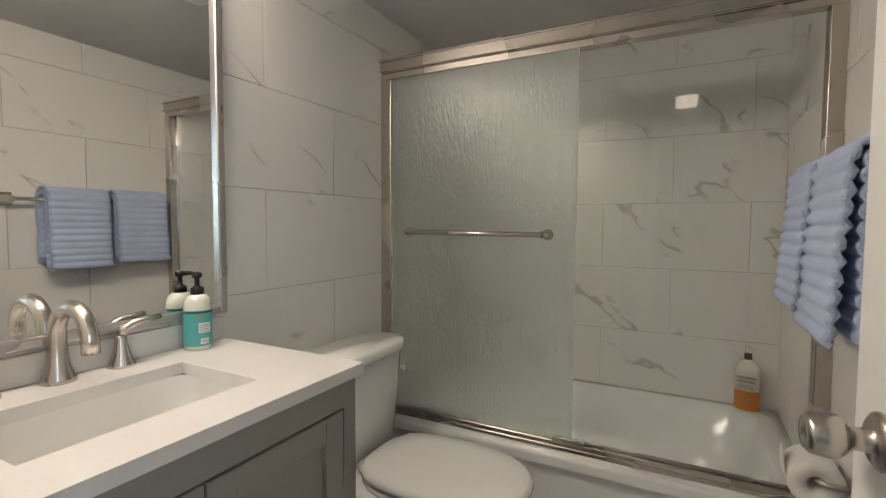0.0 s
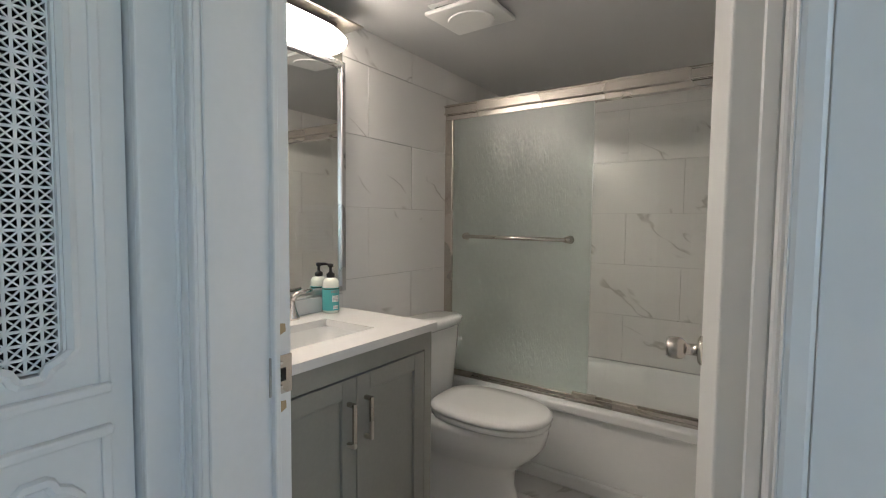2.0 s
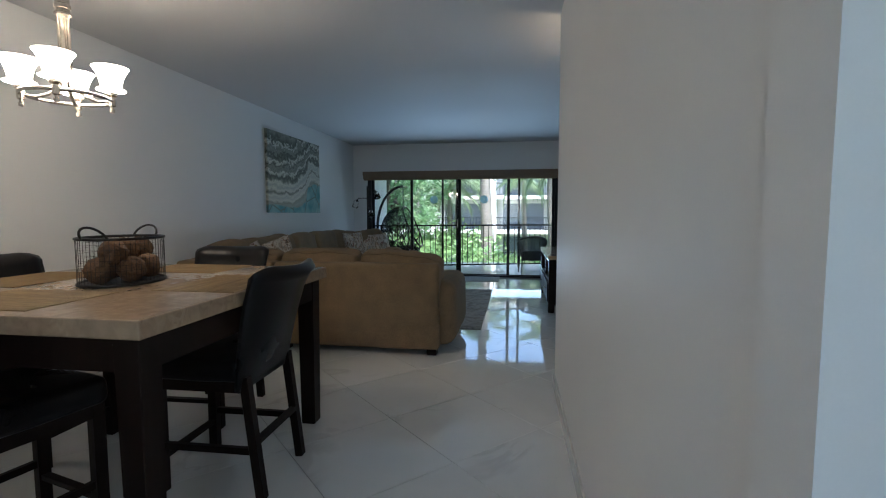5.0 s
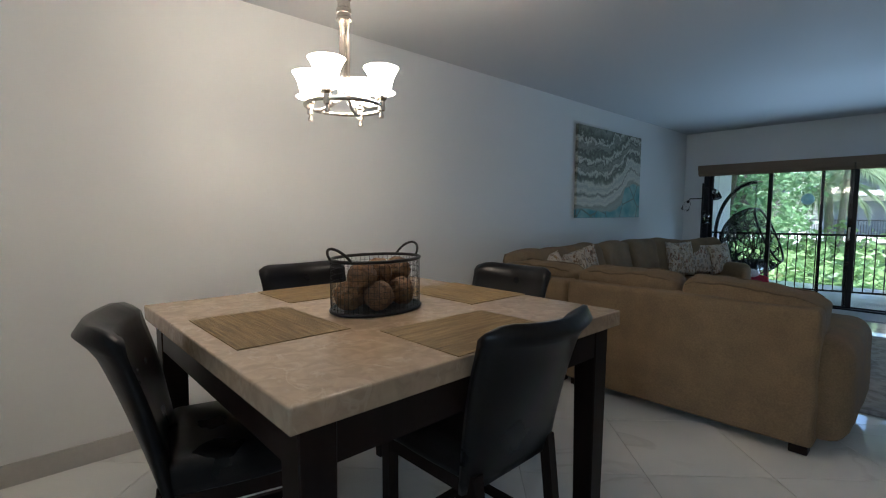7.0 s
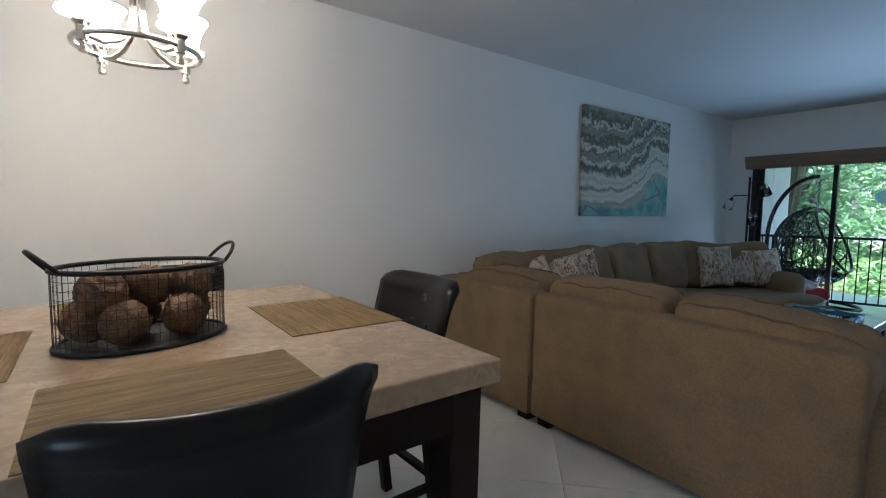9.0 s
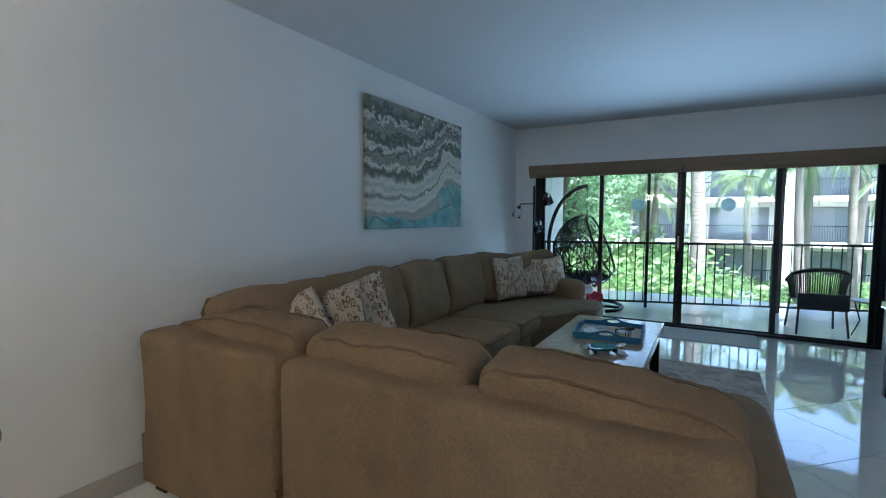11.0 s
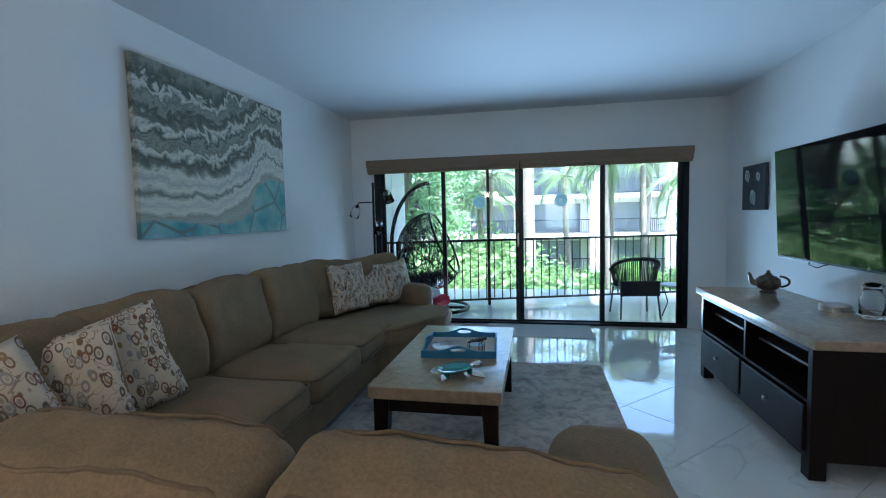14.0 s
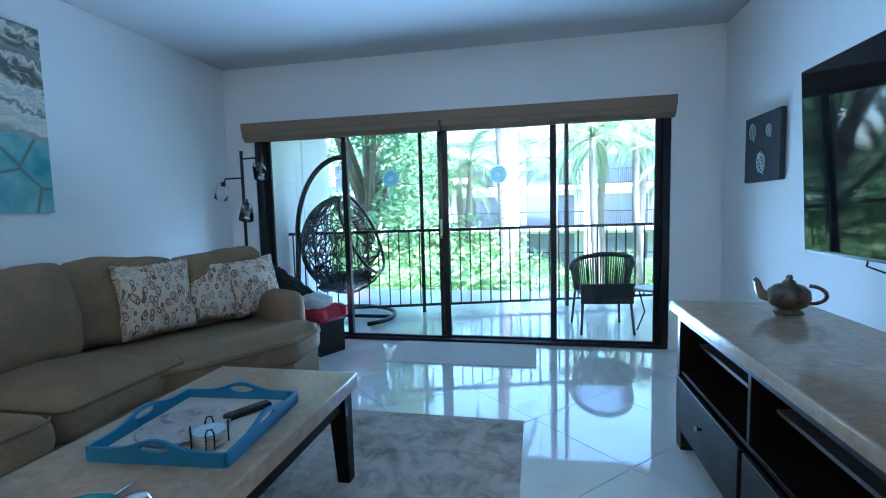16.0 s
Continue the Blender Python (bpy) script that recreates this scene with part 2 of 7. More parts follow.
def glass(name, colour=(0.97, 1.0, 0.99), rough=0.0, bump=0.0, scale=40.0, ior=1.45, stretch=None, distance=0.004):
    m, nodes, links, bsdf = shader(name)
    bsdf.inputs["Base Color"].default_value = (*colour, 1)
    bsdf.inputs["Transmission Weight"].default_value = 1.0
    bsdf.inputs["Roughness"].default_value = rough
    bsdf.inputs["IOR"].default_value = ior
    if bump:
        bumped(nodes, links, bsdf, noise_at(nodes, links, coords(nodes, links), scale, 3, 0.5, stretch), bump, distance)
    return m


WALL_PAINT = plain("wall_paint", (0.80, 0.80, 0.79), 0.6, vary=0.015, scale=1.2, fine=220, bump=0.12)
TRIM_PAINT = plain("trim_paint", (0.80, 0.80, 0.79), 0.32, vary=0.02, scale=2, fine=60, bump=0.06)
DOOR_PAINT = plain("door_paint", (0.80, 0.80, 0.78), 0.35, vary=0.02, scale=2, fine=70, bump=0.05)
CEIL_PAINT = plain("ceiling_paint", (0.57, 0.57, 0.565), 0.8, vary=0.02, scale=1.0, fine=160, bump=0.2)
BATH_GROUT = plain("bath_grout", (0.62, 0.60, 0.57), 0.8, vary=0.05)
GROUT = plain("grout", (0.55, 0.55, 0.53), 0.85, vary=0.1)
FLOOR_TILE = marble("floor_tile", (0.80, 0.80, 0.78), (0.55, 0.54, 0.52), 0.05, thin=0.010, cloud=0.05, strength=0.45, coat=0.35)
BATH_TILE = streaked("bath_tile", (0.79, 0.775, 0.75), (0.30, 0.27, 0.235), 0.25)
BATH_FLOOR_TILE = marble("bath_floor_tile", (0.76, 0.75, 0.73), (0.42, 0.40, 0.38), 0.2, scale=1.5, thin=0.008, strength=0.6)
STONE_TOP = marble("stone_top", (0.42, 0.305, 0.20), (0.55, 0.44, 0.32), 0.16, spread=30, scale=13.0, thin=0.022, cloud=0.2, strength=0.3)
QUARTZ = plain("quartz", (0.72, 0.71, 0.69), 0.18, vary=0.025, scale=9, fine=120, bump=0.0)
PORCELAIN = plain("porcelain", (0.82, 0.82, 0.80), 0.09, vary=0.01, bump=0.0, coat=0.4)
ACRYLIC = plain("tub_enamel", (0.80, 0.81, 0.80), 0.16, vary=0.015, bump=0.0, coat=0.3)
VANITY_PAINT = plain("vanity_paint", (0.265, 0.262, 0.235), 0.42, vary=0.05, bump=0.05)
NICKEL = plain("brushed_nickel", (0.56, 0.52, 0.47), 0.27, 1.0, vary=0.02, scale=2, fine=30, bump=0.02, stretch=(1, 1, 40))
BASE_TILE = plain("baseboard_tile", (0.50, 0.48, 0.45), 0.3, vary=0.06, scale=3, fine=40, bump=0.03)
CHROME = plain("chrome", (0.72, 0.72, 0.72), 0.12, 1.0, vary=0.03, bump=0.0)
DARK_METAL = plain("dark_bronze_metal", (0.018, 0.018, 0.02), 0.42, 0.6, vary=0.2, bump=0.05)
BLACK_METAL = plain("black_wire", (0.014, 0.013, 0.013), 0.45, 0.4, vary=0.2, bump=0.05)
ESPRESSO = plain("espresso_wood", (0.014, 0.008, 0.006), 0.4, vary=0.3, scale=3, fine=30, bump=0.12, stretch=(1, 1, 0.06), spec=0.12)
LEATHER = plain("black_leather", (0.006, 0.005, 0.005), 0.3, vary=0.25, scale=4, fine=150, bump=0.35, spec=0.25)
SOFA_TAN = plain("tan_chenille", (0.218, 0.149, 0.080), 0.92, vary=0.3, scale=6.0, fine=110, bump=0.6, depth=0.004)
# Sofa cloth darkened: the shadow along cushion seams is put into this colour.
PIPING_SHADE = plain("piping_cord", (0.15, 0.102, 0.056), 0.9, vary=0.2, fine=120, bump=0.3)
MIRROR = plain("mirror_silver", (0.86, 0.88, 0.87), 0.01, 1.0, vary=0.0, bump=0.0)
PANE = glass("window_glass", (1.0, 1.0, 1.0))
CONCRETE = plain("concrete", (0.45, 0.44, 0.42), 0.85, vary=0.1, scale=1.0, fine=30)

# ---- setting ----


def setting(name, bm, material, label, category):
    return tagged(part(name, bm, material), label, category, kind="structure")


SX, NY, WX, CZ = -4.5, 0.03, -9.32, 2.67     # south wall y, television wall y, window wall x, ceiling
BZ = 2.06                                    # bathroom ceiling
setting("wall_south", boxes((-9.46, 1.72, -4.62, SX, 0, CZ)), WALL_PAINT, "long plain white painted living room wall", "wall")
setting("wall_west", boxes((-9.46, WX, -4.5, -4.2, 0, CZ), (-9.46, WX, -0.37, NY, 0, CZ), (-9.46, WX, -4.2, -0.37, 2.07, CZ)),
        WALL_PAINT, "white painted wall around the wide sliding glass door", "wall")
setting("wall_north", boxes((-9.46, -3.35, NY, 0.15, 0, CZ)), WALL_PAINT, "white painted wall behind the television", "wall")
setting("wall_return", boxes((-3.47, -3.35, -0.77, NY, 0, CZ)), WALL_PAINT, "short white painted return wall", "wall")
setting("wall_passage", boxes((-3.47, -0.62, -0.89, -0.77, 0, CZ)), WALL_PAINT, "plain white painted passage wall beside the dining area", "wall")
setting("wall_closet", boxes((-0.62, -0.5, -0.905, -0.70, 0, CZ), (-0.62, -0.5, -0.70, -0.18, 2.03, CZ), (-0.62, -0.5, -0.18, -0.11, 0, CZ)),
        WALL_PAINT, "white painted wall around the bifold closet door", "wall")
setting("wall_bath_door", boxes((-1.25, -0.44, -0.11, NY, 0, CZ), (-0.44, 0.33, -0.11, NY, 2.05, CZ), (0.33, 1.72, -0.11, NY, 0, CZ)),
        WALL_PAINT, "white painted wall around the bathroom doorway", "wall")
setting("wall_dining_east", boxes((-0.53, -0.41, -4.5, -2.6, 0, CZ)), WALL_PAINT, "white painted wall at the end of the dining area", "wall")
setting("wall_entry", boxes((1.6, 1.72, -4.5, -1.8, 0, CZ), (1.6, 1.72, -0.7, -0.11, 0, CZ), (1.6, 1.72, -1.8, -0.7, 0, 0.9), (1.6, 1.72, -1.8, -0.7, 2.1, CZ)), WALL_PAINT, "white painted wall at the end of the hall", "wall")
setting("wall_closet_back", boxes((-1.25, -1.13, -0.77, 0.03, 0, CZ)), WALL_PAINT, "plain back wall of the closet", "wall")
# Near-black shell added behind the lattice; its colour holds the closet's inner shade.
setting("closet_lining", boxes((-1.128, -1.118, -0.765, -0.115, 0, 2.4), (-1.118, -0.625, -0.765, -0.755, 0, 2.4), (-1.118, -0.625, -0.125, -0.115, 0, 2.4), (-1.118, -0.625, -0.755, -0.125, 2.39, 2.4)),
        plain("closet_laminate", (0.022, 0.018, 0.016), 0.6, vary=0.2, scale=3, fine=30, bump=0.1, stretch=(1, 1, 0.1)), "added near-black lining for the shade inside the closet", "wall")
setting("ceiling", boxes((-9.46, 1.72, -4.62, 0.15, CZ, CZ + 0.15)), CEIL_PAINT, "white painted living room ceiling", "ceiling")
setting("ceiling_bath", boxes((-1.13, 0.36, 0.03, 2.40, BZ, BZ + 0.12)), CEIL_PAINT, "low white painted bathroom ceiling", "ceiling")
floor = setting("floor", boxes((-9.46, 1.72, -4.62, -0.03, -0.2, -0.004), (-9.46, -3.35, -0.03, 0.15, -0.2, -0.004)), GROUT, "glossy white marble-look floor tiles laid diagonally", "floor")
bath_floor = setting("floor_bath", boxes((-1.25, 0.52, -0.03, 2.52, -0.2, -0.004)), GROUT, "white marble-look bathroom floor tiles", "floor")
bath_west = setting("wall_bath_west", boxes((-1.25, -1.138, 0.03, 2.52, 0, 2.2)), BATH_GROUT, "bathroom wall of large white veined marble-look tiles", "wall")
bath_north = setting("wall_bath_north", boxes((-1.138, 0.368, 2.408, 2.52, 0, 2.2)), BATH_GROUT, "shower wall of large white veined marble-look tiles", "wall")
bath_east = setting("wall_bath_east", boxes((0.368, 0.48, 0.03, 2.52, 0, 2.2)), BATH_GROUT, "bathroom wall of large white veined tiles behind the towels", "wall")

# ---- doors, trim, window wall ----
setting("baseboard", boxes((-9.32, -0.53, SX, SX + 0.012, 0, 0.115), bevel=0.002), BASE_TILE, "low white tile baseboard along the wall", "baseboard")
setting("baseboard_north", boxes((-9.32, -3.47, NY - 0.012, NY, 0, 0.1), (-3.482, -3.47, -0.89, NY - 0.012, 0, 0.1)), QUARTZ, "low white tile baseboard under the television wall", "baseboard")
setting("baseboard_passage", boxes((-3.482, -0.62, -0.902, -0.89, 0, 0.1), (-0.53, -0.518, -4.488, -2.6, 0, 0.1)), QUARTZ, "low white baseboard along the passage wall", "baseboard")
for nm, q, r in (("door_jamb_left", (-0.44, -0.42, -0.112, 0.045, 0, 2.03), (-0.42, -0.405, 0.0, 0.012, 0, 2.03)), ("door_jamb_right", (0.31, 0.33, -0.112, 0.045, 0, 2.03), (0.295, 0.31, 0.0, 0.012, 0, 2.03)), ("door_jamb_head", (-0.44, 0.33, -0.112, 0.045, 2.03, 2.05), (-0.405, 0.295, 0.0, 0.012, 2.018, 2.03))):
    jamb = setting(nm, boxes(q, bevel=0.002, segs=1), TRIM_PAINT, "white painted wooden jamb of the bathroom doorway", "door frame")
    part("door_stop", boxes(r, bevel=0.002, segs=1), TRIM_PAINT, jamb)


def casing(name, x0, x1, label, beads=((0.15, 0.006), (0.5, 0.003), (0.85, 0.005))):
    bm = boxes((x0, x1, -0.124, -0.112, 0, 2.10), bevel=0.003)
    w = x1 - x0
    for f, d in beads:
        box(bm, x0 + w * f - 0.009, x0 + w * f + 0.009, -0.124 - d, -0.122, 0, 2.095, 0.004)
    return setting(name, bm, TRIM_PAINT, label, "door frame")


casing("trim_bath_left", -0.498, -0.424, "moulded white casing beside the bathroom doorway")
casing("trim_bath_right", 0.314, 0.40, "smooth white casing beside the bathroom doorway, hinge side", ((0.12, 0.002),))
setting("trim_closet", boxes((-0.498, -0.482, -0.182, -0.126, 0, 2.08), (-0.498, -0.482, -0.70, -0.182, 2.03, 2.08), (-0.54, -0.503, -0.699, -0.688, 0, 2.03), bevel=0.004), TRIM_PAINT, "flat white casing around the closet", "door frame")
setting("threshold", boxes((-0.44, 0.33, -0.1, 0.04, -0.004, 0.012), bevel=0.004), QUARTZ, "pale stone threshold of the bathroom", "threshold")
strike = empty("strike_plate", pose(-0.418, 0.02, 0.965), "worn steel strike plate in the painted jamb", "strike plate")
part("plate", boxes((-0.001, 0.002, -0.024, 0.024, -0.036, 0.036), bevel=0.001), NICKEL, strike)
# Black slab on the plate's face stands for the shade inside the hole.
part("latch_hole", boxes((0.0021, 0.003, -0.006, 0.010, -0.012, 0.012)), BLACK_METAL, strike)
for dz in (-0.022, 0.022):
    bm = bmesh.new()
    lathe(bm, [(0.004, 0), (0.003, 0.002)], 10, pose(0.002, 0, dz, 0, 90, 0))
    part("screw", bm, CHROME, strike)
for dz in (0.085, -0.06):
    bm = bmesh.new()
    prism(bm, [(-0.012, -0.01), (0.004, -0.014), (0.013, -0.002), (0.006, 0.013), (-0.008, 0.012)], 0, 0.0008, pose(-0.4195, 0.02, 0.965 + dz, 0, 90, 0))
    tagged(part("bare_patch", bm, plain("bare_wood", (0.45, 0.34, 0.2), 0.8)), "small chipped patch of bare wood on the jamb", "paint chip")


# bathroom door, standing open
door = empty("door_bath", pose(0.303, 0.058, 0.008, 0, 0, 6.1), "flat white painted bathroom door standing open", "door", kind="structure")
part("door_leaf", boxes((-0.036, 0, 0, 0.70, 0, 2.015), bevel=0.003), DOOR_PAINT, door)
bm = bmesh.new()
lathe(bm, [(0.033, 0.0), (0.033, 0.004), (0.026, 0.009), (0.014, 0.010), (0.0125, 0.03), (0.0175, 0.034), (0.024, 0.04), (0.026, 0.05), (0.0235, 0.068), (0.019, 0.073), (0.007, 0.073), (0.005, 0.070)], 28)
k = part("door_knob", bm, NICKEL, door, "brushed nickel round door knob", True, pose(-0.036, 0.63, 0.955, 0, -90, 0))
share(k, door, pose(0.0, 0.63, 0.955, 0, 90, 0))
part("latch_plate", boxes((-0.030, -0.006, 0.7, 0.7015, 0.925, 0.985), bevel=0.0005), NICKEL, door)
for z in (0.25, 1.02, 1.8):
    bm = bmesh.new()
    lathe(bm, [(0.007, -0.045), (0.007, 0.045)], 10, pose(0.004, -0.006, z))
    part("hinge", bm, NICKEL, door)


def ogee(w, h, z0, rim=0.028, steps=4):
    """Outline of a tall panel with stepped scalloped ends, in (y, z)."""
    pts = []
    for end in (1, -1):
        zc = z0 + (h if end > 0 else 0)
        row = [(-w / 2, -rim * 1.3), (-w / 2 + 0.012, -rim * 0.85), (-w / 4.5, -rim * 0.55), (-w / 6, -0.004), (-w / 8, 0), (w / 8, 0), (w / 6, -0.004), (w / 4.5, -rim * 0.55), (w / 2 - 0.012, -rim * 0.85), (w / 2, -rim * 1.3)]
        if end < 0:
            row = row[::-1]
        pts += [(y, zc + end * dz) for y, dz in row]
    return pts


def lattice(bm, w, z0, z1, pitch=0.0195, bw=0.0039):
    """A pierced star screen: upright, level and slanting slats that cross in square cells."""
    rows, cols = int(round((z1 - z0) / pitch)), int(round(w / pitch))
    ph, pw = (z1 - z0) / rows, w / cols
    for i in range(rows + 1):
        box(bm, -0.0016, 0.0016, -w / 2, w / 2, z0 + i * ph - bw / 2, z0 + i * ph + bw / 2)
    for i in range(cols + 1):
        box(bm, -0.0013, 0.0013, -w / 2 + i * pw - bw / 2, -w / 2 + i * pw + bw / 2, z0, z1)
    for s in (1, -1):
        for k in range(-cols, rows):
            lo, hi = max(0, -k), min(cols, rows - k)
            if hi > lo:
                bar(bm, (0.0002 * s, s * (-w / 2 + lo * pw), z0 + (k + lo) * ph), (0.0002 * s, s * (-w / 2 + hi * pw), z0 + (k + hi) * ph), 0.0022, bw)
    return bm


def outline_strip(bm, pts, x, wide, high):
    """A raised moulding along an outline in (y, z)."""
    tube(bm, [(x, y, z) for y, z in pts], wide / 2, 6, True, high)


closet = empty("closet_door", pose(-0.512, -0.438, 0.01), "white bifold closet door with pierced lattice panels", "door", kind="structure")
for i, y in enumerate((-0.127, 0.127)):
    leaf_w = 0.25
    bm = bmesh.new()
    lw = 0.078
    for z0, z1 in ((0.0, 1.0), (1.0, 1.02), (1.66, 1.755), (1.755, 1.78), (1.955, 2.01)):
        box(bm, -0.03, 0, y - leaf_w / 2, y + leaf_w / 2, z0, z1)
    for z0, z1 in ((1.02, 1.66), (1.78, 1.955)):
        box(bm, -0.03, 0, y - leaf_w / 2, y - lw / 2, z0, z1)
        box(bm, -0.03, 0, y + lw / 2, y + leaf_w / 2, z0, z1)
    leaf = part("door_leaf", bm, DOOR_PAINT, closet)
    for z0, z1 in ((1.025, 1.655), (1.785, 1.95)):
        bm = bmesh.new()
        lattice(bm, lw, z0, z1)
        part("lattice", bm, DOOR_PAINT, leaf, "white pierced star-pattern lattice", place=pose(-0.012, y, 0))
        bm = bmesh.new()
        outline_strip(bm, ogee(lw + 0.022, z1 - z0 + 0.02, z0 - 0.01), 0.003, 0.018, 1.0)
        for s in (-1, 1):
            for e, zz in ((1, z1), (-1, z0)):
                prism(bm, [(zz + e * 0.012, s * 0.050), (zz + e * 0.012, s * 0.018), (zz - e * 0.006, s * 0.022), (zz - e * 0.022, s * 0.036), (zz - e * 0.034, s * 0.045)], -0.008, 0.0005,
                      Matrix(((0, 0, 1, 0), (0, 1, 0, 0), (1, 0, 0, 0), (0, 0, 0, 1))))
        part("moulding", bm, DOOR_PAINT, leaf, place=pose(0, y, 0), smooth=False)
    bm = bmesh.new()
    for z0, z1 in ((0.985, 1.7), (0.12, 0.92), (1.745, 1.985)):
        for yy in (-0.087, 0.087):
            box(bm, -0.002, 0.006, yy - 0.007, yy + 0.007, z0, z1, 0.003)
        for zz in (z0, z1):
            box(bm, -0.002, 0.016, -0.094, 0.094, zz - 0.008, zz + 0.008, 0.004)
    part("bead", bm, DOOR_PAINT, leaf, place=pose(0, y, 0))
    bm = bmesh.new()
    outline_strip(bm, ogee(0.1, 0.70, 0.17), 0.004, 0.018, 1.0)
    part("moulding", bm, DOOR_PAINT, leaf, place=pose(0, y, 0))
bm = bmesh.new()
lathe(bm, [(0.012, 0), (0.008, 0.006), (0.008, 0.016), (0.017, 0.02), (0.0185, 0.026), (0.015, 0.032), (0.006, 0.035)], 20)
for i in range(10):
    a = i * math.pi / 5
    box(bm, 0.005, 0.017, -0.0012, 0.0012, 0.028, 0.034, 0, 1, pose(0, 0, 0, 0, 0, math.degrees(a)))
part("knob", bm, plain("pewter", (0.20, 0.20, 0.205), 0.24, 1.0, vary=0.3, fine=200), closet, "ornate pewter knob", place=pose(0, -0.134, 0.935, 0, 90, 0))
for z in (0.62,):
    bm = bmesh.new()
    lathe(bm, [(0.005, -0.03), (0.005, 0.03)], 10, pose(0.002, 0.255, z))
    part("hinge", bm, NICKEL, closet)

# Unseen window; its form and place are assumed, to carry the hall's lamp.
hw = empty("window_1", pose(1.66, -1.25, 1.5), "white framed window, out of view, added at the end of the hall", "window", kind="structure")
part("window_frame", boxes((-0.03, 0.03, -0.55, -0.51, -0.6, 0.6), (-0.03, 0.03, 0.51, 0.55, -0.6, 0.6), (-0.03, 0.03, -0.51, 0.51, 0.56, 0.6), (-0.03, 0.03, -0.51, 0.51, -0.6, -0.56)), TRIM_PAINT, hw)
part("pane", boxes((-0.003, 0.003, -0.51, 0.51, -0.56, 0.56)), PANE, hw).visible_shadow = False

# ---- sliding glass door ----
slider = empty("sliding_door", pose(-9.39, 0, 0), "wide sliding glass door in dark bronze frames", "glass door", kind="structure")
part("frame", boxes((-0.06, 0.06, -4.2, -4.13, 0, 2.07), (-0.06, 0.06, -0.43, -0.37, 0, 2.07), (-0.06, 0.06, -4.13, -0.43, 2.02, 2.07), (-0.06, 0.06, -4.13, -0.43, 0, 0.03), bevel=0.003, segs=1), DARK_METAL, slider)
for i, (y0, y1, x) in enumerate(((-4.13, -3.26, -0.03), (-3.31, -2.27, 0.0), (-2.37, -1.30, -0.03), (-1.345, -0.43, 0.0))):
    sash = part("sash", boxes((x - 0.015, x + 0.015, y0, y0 + 0.05, 0.03, 2.02), (x - 0.015, x + 0.015, y1 - 0.05, y1, 0.03, 2.02),
                              (x - 0.015, x + 0.015, y0 + 0.05, y1 - 0.05, 0.03, 0.05), (x - 0.015, x + 0.015, y0 + 0.05, y1 - 0.05, 1.97, 2.02), bevel=0.002, segs=1), DARK_METAL, slider)
    pane = part("pane", boxes((x - 0.003, x + 0.003, y0 + 0.045, y1 - 0.045, 0.045, 1.975)), PANE, sash)
    pane.visible_shadow = False
part("pull_handle", boxes((0.03, 0.055, -2.345, -2.325, 0.98, 1.16), (0.015, 0.03, -2.345, -2.325, 0.98, 1.0), (0.015, 0.03, -2.345, -2.325, 1.14, 1.16), bevel=0.004), NICKEL, slider, "slim metal pull handle")
STICKER_A = plain("sticker_pale", (0.62, 0.84, 0.95), 0.5)
STICKER_B = plain("sticker_blue", (0.16, 0.45, 0.80), 0.5)
for film in (STICKER_A, STICKER_B):
    film.node_tree.nodes["Principled BSDF"].inputs["Transmission Weight"].default_value = 0.7
for y in (-2.82, -1.81):
    st = empty("window_sticker", pose(-9.381 if y < -2 else -9.411, y, 1.557, 0, 90, 0), "round pale blue patterned sticker on the glass", "sticker", "stickers on the glass")
    bm = bmesh.new()
    lathe(bm, [(0.082, 0), (0.082, 0.001)], 28)
    part("disc", bm, STICKER_A, st)
    bm = bmesh.new()
    for r in (0.062, 0.03):
        tube(bm, [(r * math.cos(a * math.pi / 12), r * math.sin(a * math.pi / 12), 0.0015) for a in range(24)], 0.006, 4, True, 0.3)
    for i in range(12):
        box(bm, 0.036, 0.056, -0.004, 0.004, 0.001, 0.0022, 0, 1, pose(0, 0, 0, 0, 0, i * 30))
    part("pattern", bm, STICKER_B, st)

SHADE_CLOTH = plain("woven_shade", (0.25, 0.175, 0.115), 0.85, vary=0.12, scale=3, fine=60, bump=0.3, stretch=(1, 1, 12))
val = empty("roman_blind", pose(-9.32, 0, 0), "raised taupe fabric roman shade under a flat valance", "window shade")
part("valance", boxes((0.005, 0.10, -4.27, -0.35, 2.04, 2.125), bevel=0.006), SHADE_CLOTH, val)
bm = bmesh.new()
for i, (x, z) in enumerate(((0.085, 2.0), (0.07, 1.985), (0.055, 1.97))):
    for a, b in ((-4.265, -2.31), (-2.30, -0.355)):
        box(bm, x - 0.045, x + 0.012, a, b, z - 0.018, z + 0.045, 0.012)
part("shade_folds", bm, SHADE_CLOTH, val)

# ---- balcony ----
BAL = math.degrees(math.atan2(1.06, 3.56))   # the rail runs out from the wall at this angle
setting("balcony_floor", boxes((-12.2, -9.46, -5.2, 1.2, -0.2, -0.008)), marble("balcony_tile", (0.66, 0.68, 0.68), (0.5, 0.5, 0.5), 0.09, cloud=0.05, strength=0.2), "glossy pale tiled balcony floor", "floor")
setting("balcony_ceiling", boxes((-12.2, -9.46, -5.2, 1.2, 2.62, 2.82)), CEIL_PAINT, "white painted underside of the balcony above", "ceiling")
setting("balcony_wall_left", boxes((-10.55, -9.46, -4.55, -4.35, -0.2, 2.62), (-11.3, -10.57, -4.62, -4.35, -0.2, 2.62)), WALL_PAINT, "white painted side wall of the balcony", "wall")
setting("balcony_wall_right", boxes((-12.0, -9.46, 0.9, 1.1, -0.2, 2.62)), WALL_PAINT, "white painted side wall of the balcony", "wall")
